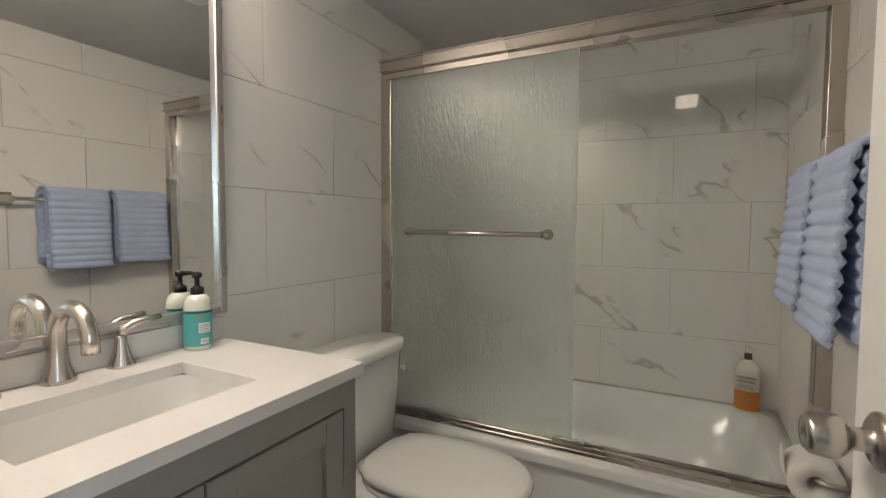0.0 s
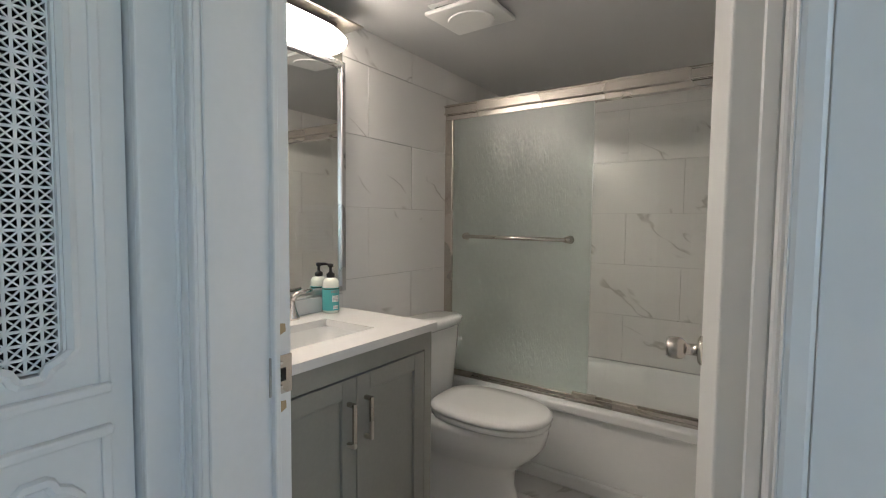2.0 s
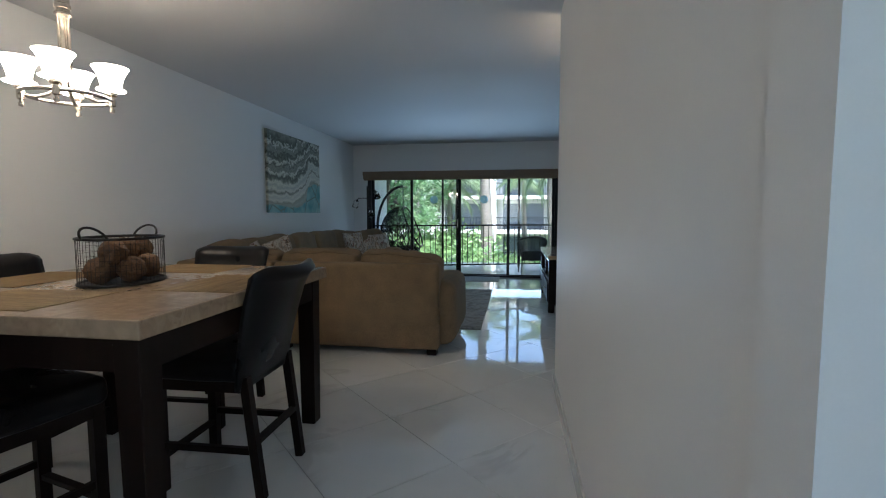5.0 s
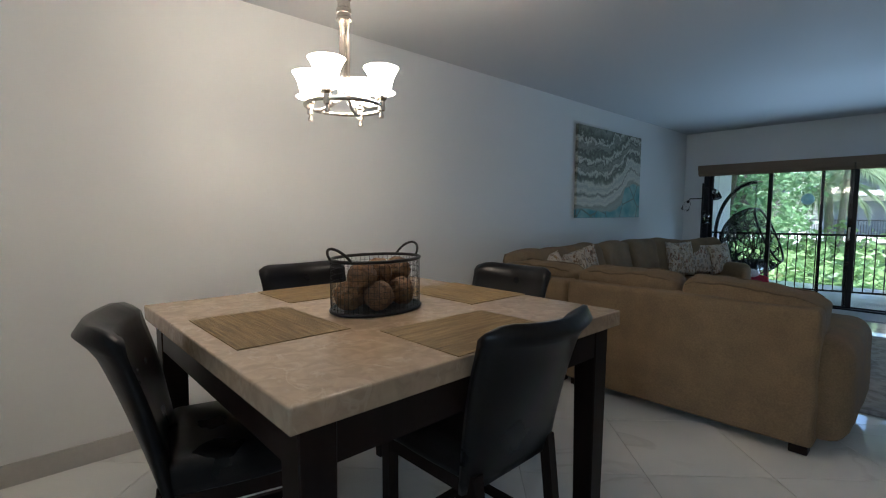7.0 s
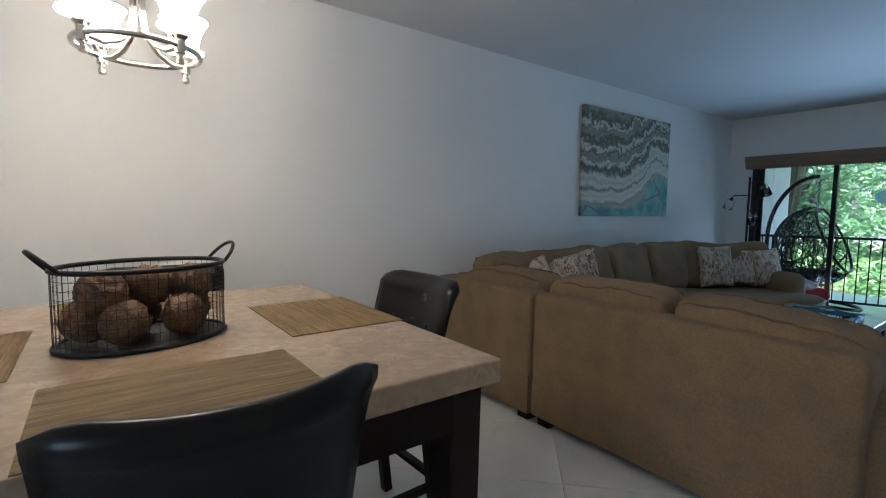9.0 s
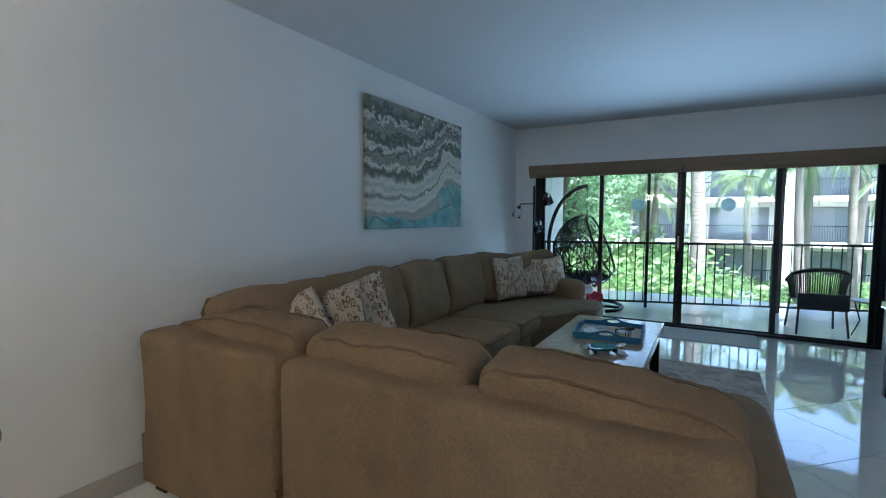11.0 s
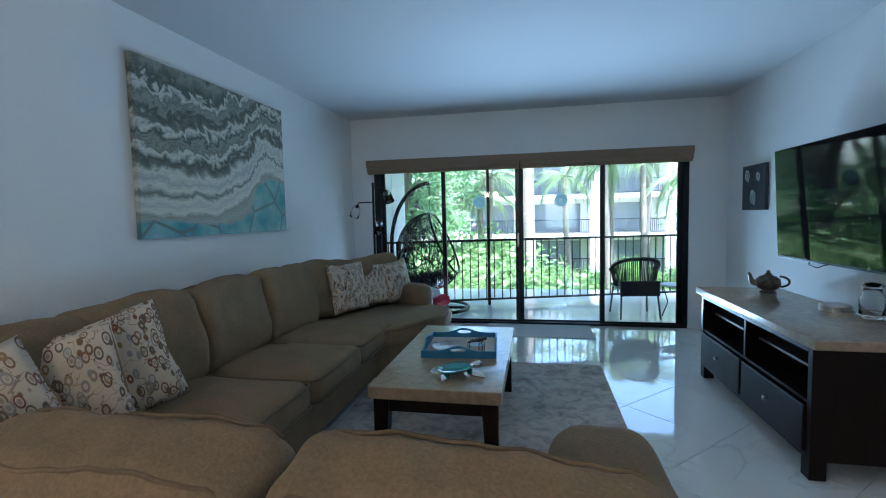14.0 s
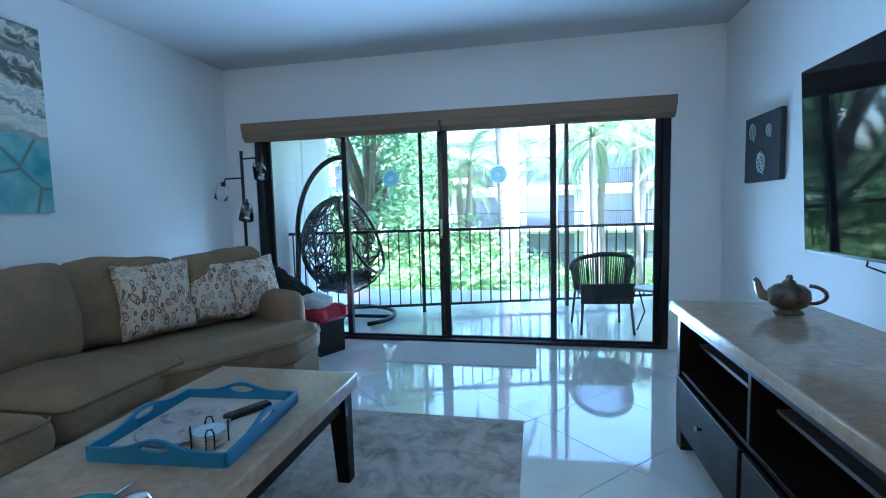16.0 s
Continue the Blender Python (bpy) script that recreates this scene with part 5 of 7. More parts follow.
def dining_chair(place, label):
    c = empty("dining_chair", place, label, "chair", "chairs round the dining table")
    # local: seat faces -y, back at +y
    bm = bmesh.new()
    soft_box(bm, 0.47, 0.46, 0.11, 0.035, 0.02, pose(0, -0.02, 0.535), 0.006, 2, 10)
    part("seat", bm, LEATHER, c, "", True)
    bm = bmesh.new()
    n, k = 14, 16
    grid = {}
    for side_ in (0, 1):
        for i in range(n + 1):
            for j in range(k + 1):
                u, f = 2 * i / n - 1, j / k
                z = 0.50 + 0.545 * f
                wide = 0.237 + 0.028 * f
                y = 0.19 + 0.075 * f + 0.045 * f ** 3 + 0.088 * (1 - u * u) * f
                thick = 0.045 + 0.02 * math.sin(math.pi * f)
                roll = 0.026 * math.exp(-((f - 0.95) / 0.07) ** 2)
                soft = (1 - abs(u) ** 6)
                top = 1 - max(0.0, (f - 0.93) / 0.07) ** 2
                th = (thick / 2 + roll) * (0.35 + 0.65 * soft) * (0.25 + 0.75 * max(0, top) ** 0.5)
                yy = y + (th if side_ else -th)
                grid[side_, i, j] = bm.verts.new((u * wide, yy, z + 0.014 * u * u * f - 0.03 * max(0.0, abs(u) - 0.8) / 0.2 * f ** 8))
    for side_ in (0, 1):
        for i in range(n):
            for j in range(k):
                bm.faces.new([grid[side_, i, j], grid[side_, i + 1, j], grid[side_, i + 1, j + 1], grid[side_, i, j + 1]])
    for j in range(k):
        for i in (0, n):
            bm.faces.new([grid[0, i, j], grid[1, i, j], grid[1, i, j + 1], grid[0, i, j + 1]])
    for i in range(n):
        for j in (0, k):
            bm.faces.new([grid[0, i, j], grid[0, i + 1, j], grid[1, i + 1, j], grid[1, i, j]])
    back = part("backrest", bm, LEATHER, c, "", True)
    for x in (-0.12, 0, 0.12):
        for f in (0.66,):
            bm = bmesh.new()
            lathe(bm, [(0.011, 0), (0.009, 0.005), (0.004, 0.007)], 12, pose(x, 0.19 + 0.075 * f + 0.045 * f ** 3 + 0.088 * f * (1 - (x / 0.25) ** 2) - 0.031, 0.50 + 0.545 * f, 90, 0, 0))
            part("button", bm, LEATHER, back, smooth=True)
    for x in (-0.195, 0.195):
        bm = bmesh.new()
        v = box(bm, x - 0.022, x + 0.022, -0.235, -0.19, 0, 0.55, 0.003)
        part("leg", bm, ESPRESSO, c)
        bm = bmesh.new()
        bar(bm, (x, 0.275, 0.0), (x, 0.21, 0.56), 0.04, 0.045, 0.003)
        part("leg", bm, ESPRESSO, c)
        bm = bmesh.new()
        bar(bm, (x, -0.2, 0.22), (x, 0.25, 0.22), 0.03, 0.022)
        part("stretcher", bm, ESPRESSO, c)
    for y, z in ((-0.212, 0.16), (0.25, 0.26)):
        bm = bmesh.new()
        bar(bm, (-0.18, y, z), (0.18, y, z), 0.022, 0.032)
        part("stretcher", bm, ESPRESSO, c)
    part("seat_rail", boxes((-0.215, 0.215, -0.225, -0.2, 0.49, 0.54), (-0.215, -0.19, -0.2, 0.2, 0.49, 0.54), (0.19, 0.215, -0.2, 0.2, 0.49, 0.54)), ESPRESSO, c)
    return c


first = dining_chair(pose(-2.06, -2.58, 0, 0, 0, 1), "black leather counter-height dining chair with dark wood legs")
copy_thing(first, pose(-2.69, -3.13, 0, 0, 0, 92))
copy_thing(first, pose(-1.40, -3.05, 0, 0, 0, -104))
copy_thing(first, pose(-2.13, -3.72, 0, 0, 0, 179))


def matting():
    """Dry grass: each reed has its own tone, broken along its length."""
    m, nodes, links, bsdf = shader("woven_grass")
    at = coords(nodes, links, 9.0)
    n1 = noise_at(nodes, links, at, 22, 5, 0.4, (0.35, 3, 1))
    n2 = noise_at(nodes, links, at, 140, 3, 0, (0.3, 6, 1))
    info = nodes.new("ShaderNodeObjectInfo")
    tone = ramp(nodes, links, info.outputs["Random"], [(0.0, (0.115, 0.068, 0.022)), (0.5, (0.185, 0.115, 0.04)), (1.0, (0.245, 0.165, 0.066))])
    c = ramp(nodes, links, n1, [(0.32, (0.085, 0.052, 0.018)), (0.5, (0.19, 0.12, 0.043)), (0.68, (0.30, 0.21, 0.09))])
    c = mixed(nodes, links, 0.45, c, tone)
    links.new(mixed(nodes, links, 0.5, c, ramp(nodes, links, n2, [(0.3, (0.55, 0.55, 0.55)), (0.7, (1.25, 1.2, 1.1))]), "MULTIPLY"), bsdf.inputs["Base Color"])
    bsdf.inputs["Roughness"].default_value = 0.7
    bumped(nodes, links, bsdf, n2, 0.5, 0.002)
    return m


WEAVE = matting()
for x, y, a in ((-2.035, -2.54, 0), (-2.545, -3.095, 90), (-1.53, -3.085, 90), (-2.02, -3.60, 0)):
    pm = empty("placemat", pose(x, y, 0.95, 0, 0, a), "woven brown grass placemat on the stone table", "placemat", "placemats on the table")
    bm = bmesh.new()
    box(bm, -0.255, 0.255, -0.00415, 0.00415, 0.0, 0.0026, 0.0007)
    reed = part("reed", bm, WEAVE, pm, place=pose(0, -0.189, 0))
    for i in range(1, 46):
        share(reed, pm, pose(0, -0.189 + 0.0084 * i, 0))

BASKET_X, BASKET_Y = -2.0, -3.07
bk = empty("wire_basket", pose(BASKET_X, BASKET_Y, 0.95, 0, 0, 195), "oval black wire basket holding brown woven balls", "basket")
RX, RY, RH = 0.215, 0.165, 0.215


def oval(f, z, k=1.0):
    return (RX * k * math.cos(f), RY * k * math.sin(f), z)


for nm, z, r in (("top_ring", RH, 0.007), ("bottom_ring", 0.007, 0.007)):
    bm = bmesh.new()
    tube(bm, [oval(i * math.pi / 24, z) for i in range(48)], r, 8, True)
    part(nm, bm, BLACK_METAL, bk, smooth=True)
bm = bmesh.new()
for i in range(56):
    f = i * 2 * math.pi / 56
    tube(bm, [oval(f, 0.005), oval(f, RH)], 0.0008, 4)
for j in range(1, 9):
    tube(bm, [oval(i * math.pi / 20, RH * j / 9) for i in range(40)], 0.0008, 4, True)
part("wire_mesh", bm, BLACK_METAL, bk)
bm = bmesh.new()
vs = lathe(bm, [(0.98, 0.002), (0.98, 0.005)], 40)
bmesh.ops.scale(bm, vec=(RX, RY, 1), verts=vs)
part("floor_plate", bm, BLACK_METAL, bk)
for s in (1, -1):
    bm = bmesh.new()
    tube(bm, [(s * (RX * 0.97 + 0.05 * math.sin(a)), 0.055 * math.cos(a), RH + 0.055 * math.sin(a)) for a in [math.pi * i / 12 for i in range(13)]], 0.0055, 8)
    part("handle", bm, BLACK_METAL, bk, smooth=True)
TWIG = plain("woven_twig", (0.15, 0.078, 0.034), 0.75, vary=0.65, scale=30, fine=140, bump=0.8, depth=0.006)
rng = random.Random(9)


def twig_ball(r):
    """A ball wound from broad bands: one skin whose ridges follow slanting circles."""
    bands = []
    for i in range(11):
        axis = Vector((rng.gauss(0, 1), rng.gauss(0, 1), rng.gauss(0, 1))).normalized()
        bands.append((axis, rng.uniform(-0.55, 0.55)))
    bm = bmesh.new()
    bmesh.ops.create_icosphere(bm, subdivisions=4, radius=r * 0.9)
    for v in bm.verts:
        d = v.co.normalized()
        ridge = max(math.exp(-((d.dot(axis) - off) / 0.085) ** 4) * (1 - 0.05 * i) for i, (axis, off) in enumerate(bands))
        v.co = d * r * (0.80 + 0.17 * ridge + 0.06 * noise.noise(d * 7) + 0.035 * noise.noise(d * 17))
    return mesh_of("twigs", bm, TWIG, True)


BALL = twig_ball(0.066)
for i, (x, y, z) in enumerate(((-0.075, -0.075, 0.068), (0.075, -0.075, 0.068), (-0.135, 0.03, 0.068), (0.0, 0.065, 0.068), (0.135, 0.03, 0.068), (-0.112, -0.02, 0.148), (0.01, 0.0, 0.152), (0.122, -0.015, 0.148))):
    b = new("woven_ball", BALL)
    b.matrix_basis = pose(BASKET_X, BASKET_Y, 0.953, 0, 0, 195) @ pose(x, y, z, i * 47, i * 31, i * 77)
    tagged(b, "brown woven twig ball in the wire basket", "ornament", "woven balls in the basket")

# chandelier
CHX, CHY = -2.03, -3.355
ch = empty("chandelier", pose(CHX, CHY, 0, 0, 0, -11), "brushed nickel chandelier with four glowing white glass shades", "chandelier")
bm = bmesh.new()
lathe(bm, [(0.07, 2.665), (0.07, 2.655), (0.055, 2.63), (0.02, 2.62)], 28)
part("canopy", bm, NICKEL, ch, smooth=True)
bm = bmesh.new()
tube(bm, [(0, 0, 2.63), (0, 0, 2.32)], 0.009, 10)
part("stem", bm, NICKEL, ch, smooth=True)
bm = bmesh.new()
lathe(bm, [(0.012, 2.34), (0.034, 2.335), (0.034, 2.32), (0.029, 2.315), (0.029, 2.285), (0.034, 2.28), (0.034, 2.262), (0.03, 2.26), (0.03, 2.245), (0.036, 2.24), (0.036, 2.232), (0.01, 2.228)], 28)
part("collar", bm, NICKEL, ch, smooth=False)
bm = bmesh.new()
tube(bm, [(0.178 * math.cos(i * math.pi / 24), 0.178 * math.sin(i * math.pi / 24), 1.845) for i in range(48)], 0.0095, 8, True)
part("ring", bm, NICKEL, ch, smooth=True)
OPAL = glowing("lit_opal_glass", (1.0, 0.80, 0.58), 6.5)
for i in range(4):
    a = i * math.pi / 2 + math.pi / 4
    ca, sa = math.cos(a), math.sin(a)
    bm = bmesh.new()
    tube(bm, [(ca * 0.018, sa * 0.018, 2.24), (ca * 0.018, sa * 0.018, 1.95), (ca * 0.03, sa * 0.03, 1.895), (ca * 0.07, sa * 0.07, 1.855), (ca * 0.12, sa * 0.12, 1.835), (ca * 0.175, sa * 0.175, 1.84)], 0.0085, 8)
    arm = part("arm", bm, NICKEL, ch, smooth=True)
    bm = bmesh.new()
    at_ = pose(ca * 0.178, sa * 0.178, 0)
    lathe(bm, [(0.007, 1.785), (0.012, 1.788), (0.012, 1.803), (0.008, 1.806), (0.008, 1.815), (0.016, 1.82), (0.016, 1.862), (0.02, 1.866), (0.026, 1.872), (0.026, 1.892)], 16, at_)
    part("cup", bm, NICKEL, arm, smooth=False)
    bm = bmesh.new()
    lathe(bm, [(0.028, 1.885), (0.038, 1.89), (0.062, 1.895), (0.064, 1.90), (0.044, 1.91), (0.048, 1.935), (0.056, 1.965), (0.07, 1.993), (0.08, 2.008), (0.077, 2.008), (0.066, 1.993), (0.052, 1.965), (0.044, 1.935), (0.036, 1.905)], 24, at_, False)
    part("shade", bm, OPAL, arm, "glowing white glass shade", True)

# hall ceiling light, and an unseen lamp added on the short return wall
hl = empty("ceiling_light", pose(-0.04, -1.15, 0), "small white drum ceiling light in the hall", "ceiling light")
bm = bmesh.new()
lathe(bm, [(0.06, 2.67), (0.06, 2.65), (0.012, 2.64), (0.012, 2.28), (0.085, 2.28), (0.085, 2.275)], 24)
part("canopy", bm, TRIM_PAINT, hl)
bm = bmesh.new()
lathe(bm, [(0.085, 2.275), (0.085, 2.20), (0.08, 2.19), (0.01, 2.188)], 24)
part("shade", bm, glowing("lit_drum", (1.0, 0.84, 0.66), 1.3), hl, "glowing white drum shade", True)
# Made-up sconce that supplies the warm glow on the ceiling nearby.
sc = empty("wall_lamp", pose(-3.60, -0.35, 2.2), "unseen up-light added on the short return wall for a warm ceiling glow", "wall lamp")
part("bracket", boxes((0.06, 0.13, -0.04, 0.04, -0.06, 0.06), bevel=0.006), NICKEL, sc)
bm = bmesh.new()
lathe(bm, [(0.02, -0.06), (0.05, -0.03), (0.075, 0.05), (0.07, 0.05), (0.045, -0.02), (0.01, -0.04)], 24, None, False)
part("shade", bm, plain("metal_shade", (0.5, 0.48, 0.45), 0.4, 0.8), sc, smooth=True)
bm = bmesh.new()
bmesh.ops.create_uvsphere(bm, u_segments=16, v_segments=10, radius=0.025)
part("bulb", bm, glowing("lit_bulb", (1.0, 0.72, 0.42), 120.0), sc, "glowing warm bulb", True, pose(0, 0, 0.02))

# ---- bathroom ----
van = empty("vanity", pose(-1.13, 0.455, 0), "grey painted bathroom vanity with two shaker doors", "vanity")
VX = 0.47
part("body", boxes((0.0, VX - 0.02, -0.375, -0.357, 0.0, 0.865), (0.0, VX - 0.02, 0.357, 0.375, 0.0, 0.865), (0.0, VX - 0.02, -0.357, 0.357, 0.09, 0.108), (0, 0.012, -0.357, 0.357, 0.108, 0.865)), VANITY_PAINT, van)
bm = boxes((VX - 0.02, VX, -0.375, -0.335, 0.0, 0.865), (VX - 0.02, VX, 0.335, 0.375, 0.0, 0.865), (VX - 0.02, VX, -0.335, 0.335, 0.80, 0.865))
prism(bm, [(-0.335, 0.0), (-0.335, 0.12), (0.335, 0.12), (0.335, 0.0), (0.29, 0.0), (0.26, 0.045), (0.22, 0.065), (-0.22, 0.065), (-0.26, 0.045), (-0.29, 0.0)], VX - 0.02, VX, Matrix(((0, 0, 1, 0), (1, 0, 0, 0), (0, 1, 0, 0), (0, 0, 0, 1))))
part("face_frame", bm, VANITY_PAINT, van)
for y0, y1, h in ((-0.331, -0.002, -0.035), (0.002, 0.331, 0.035)):
    dr = part("door", boxes((VX - 0.016, VX + 0.002, y0, y0 + 0.055, 0.125, 0.795), (VX - 0.016, VX + 0.002, y1 - 0.055, y1, 0.125, 0.795), (VX - 0.016, VX + 0.002, y0 + 0.055, y1 - 0.055, 0.125, 0.18), (VX - 0.016, VX + 0.002, y0 + 0.055, y1 - 0.055, 0.74, 0.795), bevel=0.0015, segs=1), VANITY_PAINT, van)
    part("door_panel", boxes((VX - 0.016, VX - 0.009, y0 + 0.053, y1 - 0.053, 0.178, 0.742)), VANITY_PAINT, dr)
    part("pull_handle", boxes((VX + 0.002, VX + 0.032, h - 0.006, h + 0.006, 0.60, 0.612), (VX + 0.002, VX + 0.032, h - 0.006, h + 0.006, 0.718, 0.73), (VX + 0.024, VX + 0.034, h - 0.006, h + 0.006, 0.60, 0.73), bevel=0.002), NICKEL, dr, "brushed nickel bar pull")
# countertop with an undermount sink
top = empty("countertop", pose(-1.13, 0.455, 0.865), "white quartz vanity countertop with an undermount basin", "countertop")
sx0, sx1, sy0, sy1 = 0.128, 0.372, -0.195, 0.188
part("slab", boxes((0.0, sx0, -0.385, 0.385, 0, 0.026), (sx1, 0.488, -0.385, 0.385, 0, 0.026), (sx0, sx1, -0.385, sy0, 0, 0.026), (sx0, sx1, sy1, 0.385, 0, 0.026)), QUARTZ, top)
part("backsplash", boxes((0.0, 0.012, -0.385, 0.385, 0.026, 0.085), bevel=0.002), QUARTZ, top)
bm = bmesh.new()
rim = []
for z, k in ((0.0, 1.0), (-0.03, 0.985), (-0.10, 0.93), (-0.125, 0.8), (-0.135, 0.4)):
    ring = []
    for i in range(48):
        t = i * 2 * math.pi / 48
        c_, s_ = math.cos(t), math.sin(t)
        e = 7.0 if z > -0.11 else 4.0
        r = (abs(c_) ** e + abs(s_) ** e) ** (-1 / e)
        ring.append(bm.verts.new(((sx0 + sx1) / 2 + (sx1 - sx0 + 0.012) / 2 * k * r * c_, (sy1 - sy0 + 0.012) / 2 * k * r * s_, z)))
    rim.append(ring)
for a, b in zip(rim, rim[1:]):
    for i in range(48):
        bm.faces.new((a[i], a[(i + 1) % 48], b[(i + 1) % 48], b[i]))
bm.faces.new(rim[-1])
part("basin", bm, PORCELAIN, top, "white porcelain undermount basin", True)
bm = bmesh.new()
lathe(bm, [(0.025, -0.136), (0.025, -0.130), (0.018, -0.128)], 20, pose((sx0 + sx1) / 2 - 0.04, 0, 0))
part("drain", bm, NICKEL, top)
CT = 0.891
fau = empty("faucet", pose(-1.092, 0.448, CT), "brushed nickel high-arc bathroom faucet spout", "faucet")
bm = bmesh.new()
path, rad = [], []
for z, r in ((0.0, 0.031), (0.008, 0.029), (0.03, 0.021), (0.06, 0.0175), (0.09, 0.016)):
    path.append((0, 0, z))
    rad.append(r)
for i in range(1, 13):
    a = math.pi * i / 12 * 0.96
    path.append((0.062 * (1 - math.cos(a)), 0, 0.09 + 0.062 * math.sin(a)))
    rad.append(0.016 - 0.0008 * i / 12)
path.append((0.125, 0, 0.072))
rad.append(0.0152)
tube(bm, path, rad, 20)
part("spout", bm, NICKEL, fau, smooth=True)
for y, s in ((0.115, 1), (-0.115, -1)):
    hd = empty("lever_tap", pose(-1.09, 0.448 + y, CT), "brushed nickel lever tap beside the spout", "tap", "lever taps")
    bm = bmesh.new()
    lathe(bm, [(0.027, 0), (0.026, 0.006), (0.017, 0.03), (0.0115, 0.055), (0.0115, 0.068), (0.008, 0.07)], 22)
    part("base", bm, NICKEL, hd, smooth=True)
    bm = bmesh.new()
    tube(bm, [(0, 0, 0.066), (0.002, s * 0.006, 0.08), (0.004, s * 0.022, 0.089), (0.006, s * 0.05, 0.094), (0.008, s * 0.083, 0.098)], [0.0105, 0.0115, 0.010, 0.0075, 0.006], 12)
    part("lever", bm, NICKEL, hd, smooth=True)
soap = empty("soap_bottle", pose(-1.08, 0.737, CT, 0, 0, 20) @ Matrix.Diagonal((0.95, 0.95, 0.92, 1)), "clear hand soap bottle with a teal label and black pump", "soap bottle")
bm = bmesh.new()
lathe(bm, [(0.030, 0), (0.034, 0.004), (0.034, 0.118), (0.032, 0.135), (0.022, 0.147), (0.016, 0.149)], 28)
part("bottle", bm, plain("soap_liquid", (0.66, 0.68, 0.60), 0.12, vary=0.03, bump=0, coat=0.5), soap, "milky pale bottle", True)
bm = bmesh.new()
lathe(bm, [(0.0345, 0.012), (0.0345, 0.108)], 28, None, False)
part("label", bm, plain("teal_label", (0.09, 0.40, 0.40), 0.4, vary=0.06), soap, "teal paper label", True)
bm = bmesh.new()
lathe(bm, [(0.0348, 0.100), (0.0348, 0.106)], 28, None, False)
part("label_band", bm, plain("dark_green", (0.02, 0.1, 0.08), 0.5), soap)
WHITE_INK = plain("white_ink", (0.8, 0.8, 0.78), 0.5)
GREY_INK = plain("grey_ink", (0.25, 0.27, 0.27), 0.6)


def wrap(bm, r, a0, a1, z0, z1):
    n = 6
    pts = [(r * math.cos(radians(a0 + (a1 - a0) * i / n)), r * math.sin(radians(a0 + (a1 - a0) * i / n))) for i in range(n + 1)]
    for (xa, ya), (xb, yb) in zip(pts, pts[1:]):
        bm.faces.new([bm.verts.new(p) for p in ((xa, ya, z0), (xb, yb, z0), (xb, yb, z1), (xa, ya, z1))])


bm = bmesh.new()
wrap(bm, 0.0350, -52, 0, 0.048, 0.075)
wrap(bm, 0.0350, -45, -8, 0.018, 0.033)
part("label_panel", bm, WHITE_INK, soap)
bm = bmesh.new()
for i in range(4):
    wrap(bm, 0.0353, -49, -6, 0.052 + i * 0.0055, 0.0535 + i * 0.0055)
for i in range(9):
    wrap(bm, 0.0353, -42 + i * 3.6, -40.5 + i * 3.6, 0.021, 0.030)
part("label_print", bm, GREY_INK, soap)
bm = bmesh.new()
for i, w in enumerate((7, 7, 7, 6, 5)):
    wrap(bm, 0.0352, -58 + i * 10, -58 + i * 10 + w, 0.086, 0.097)
part("label_mark", bm, GREY_INK, soap)
bm = bmesh.new()
lathe(bm, [(0.0165, 0.147), (0.0165, 0.165), (0.012, 0.168), (0.006, 0.172), (0.006, 0.192), (0.012, 0.194), (0.012, 0.206), (0.004, 0.208)], 20)
tube(bm, [(0, 0, 0.2), (-0.012, 0.022, 0.202), (-0.018, 0.036, 0.198)], [0.008, 0.006, 0.004], 8)
part("pump", bm, BLACK_METAL, soap, "black pump head", True)

mir = empty("bathroom_mirror", pose(-1.13, 0.48, 1.421), "tall mirror in a slim silver frame over the vanity", "mirror")
part("frame", boxes((0.0, 0.03, -0.36, -0.338, -0.459, 0.459), (0.0, 0.03, 0.338, 0.36, -0.459, 0.459), (0.0, 0.03, -0.338, 0.338, -0.459, -0.437), (0.0, 0.03, -0.338, 0.338, 0.437, 0.459), bevel=0.004), plain("silver_frame", (0.5, 0.49, 0.48), 0.28, 0.9, vary=0.08), mir, "brushed silver frame")
part("glass", boxes((0.004, 0.016, -0.34, 0.34, -0.44, 0.44)), MIRROR, mir, "silvered mirror glass")
vl = empty("vanity_light", pose(-1.13, 0.45, 1.935), "long rounded glowing vanity light above the mirror", "wall light")
part("backplate", boxes((0.0, 0.02, -0.385, 0.385, -0.055, 0.054), bevel=0.006), NICKEL, vl)
# Shield added on top so the diffuser leaves no bright spot on the ceiling.
part("top_cover", boxes((0.0, 0.135, -0.385, 0.385, 0.054, 0.060), bevel=0.002), NICKEL, vl)


def half_dome(first, last):
    dome = bmesh.new()
    rings = []
    for i in range(21):
        f = i / 20 * 2 - 1
        k = max(0.02, 1 - abs(f) ** 5) ** 0.5
        rings.append([dome.verts.new((0.02 + 0.105 * k * math.sin(a), f * 0.38, -0.054 * math.cos(a) * k)) for a in [math.pi * (first + (last - first) * j / 10) for j in range(11)]])
    for a, b in zip(rings, rings[1:]):
        for j in range(10):
            dome.faces.new((a[j], a[j + 1], b[j + 1], b[j]))
    return dome


part("diffuser", half_dome(0.0, 0.66), glowing("lit_diffuser", (1.0, 0.86, 0.72), 8.2), vl, "glowing white diffuser", True)
# Upper half of the diffuser made opaque to dim the ceiling above.
part("upper_shell", half_dome(0.66, 1.0), DOOR_PAINT, vl, "white unlit upper half, added to keep light off the ceiling", True)

fan = empty("exhaust_fan", pose(-0.655, 1.065, 2.06, 0, 0, 2), "loose white plastic exhaust fan cover on the ceiling", "exhaust fan")
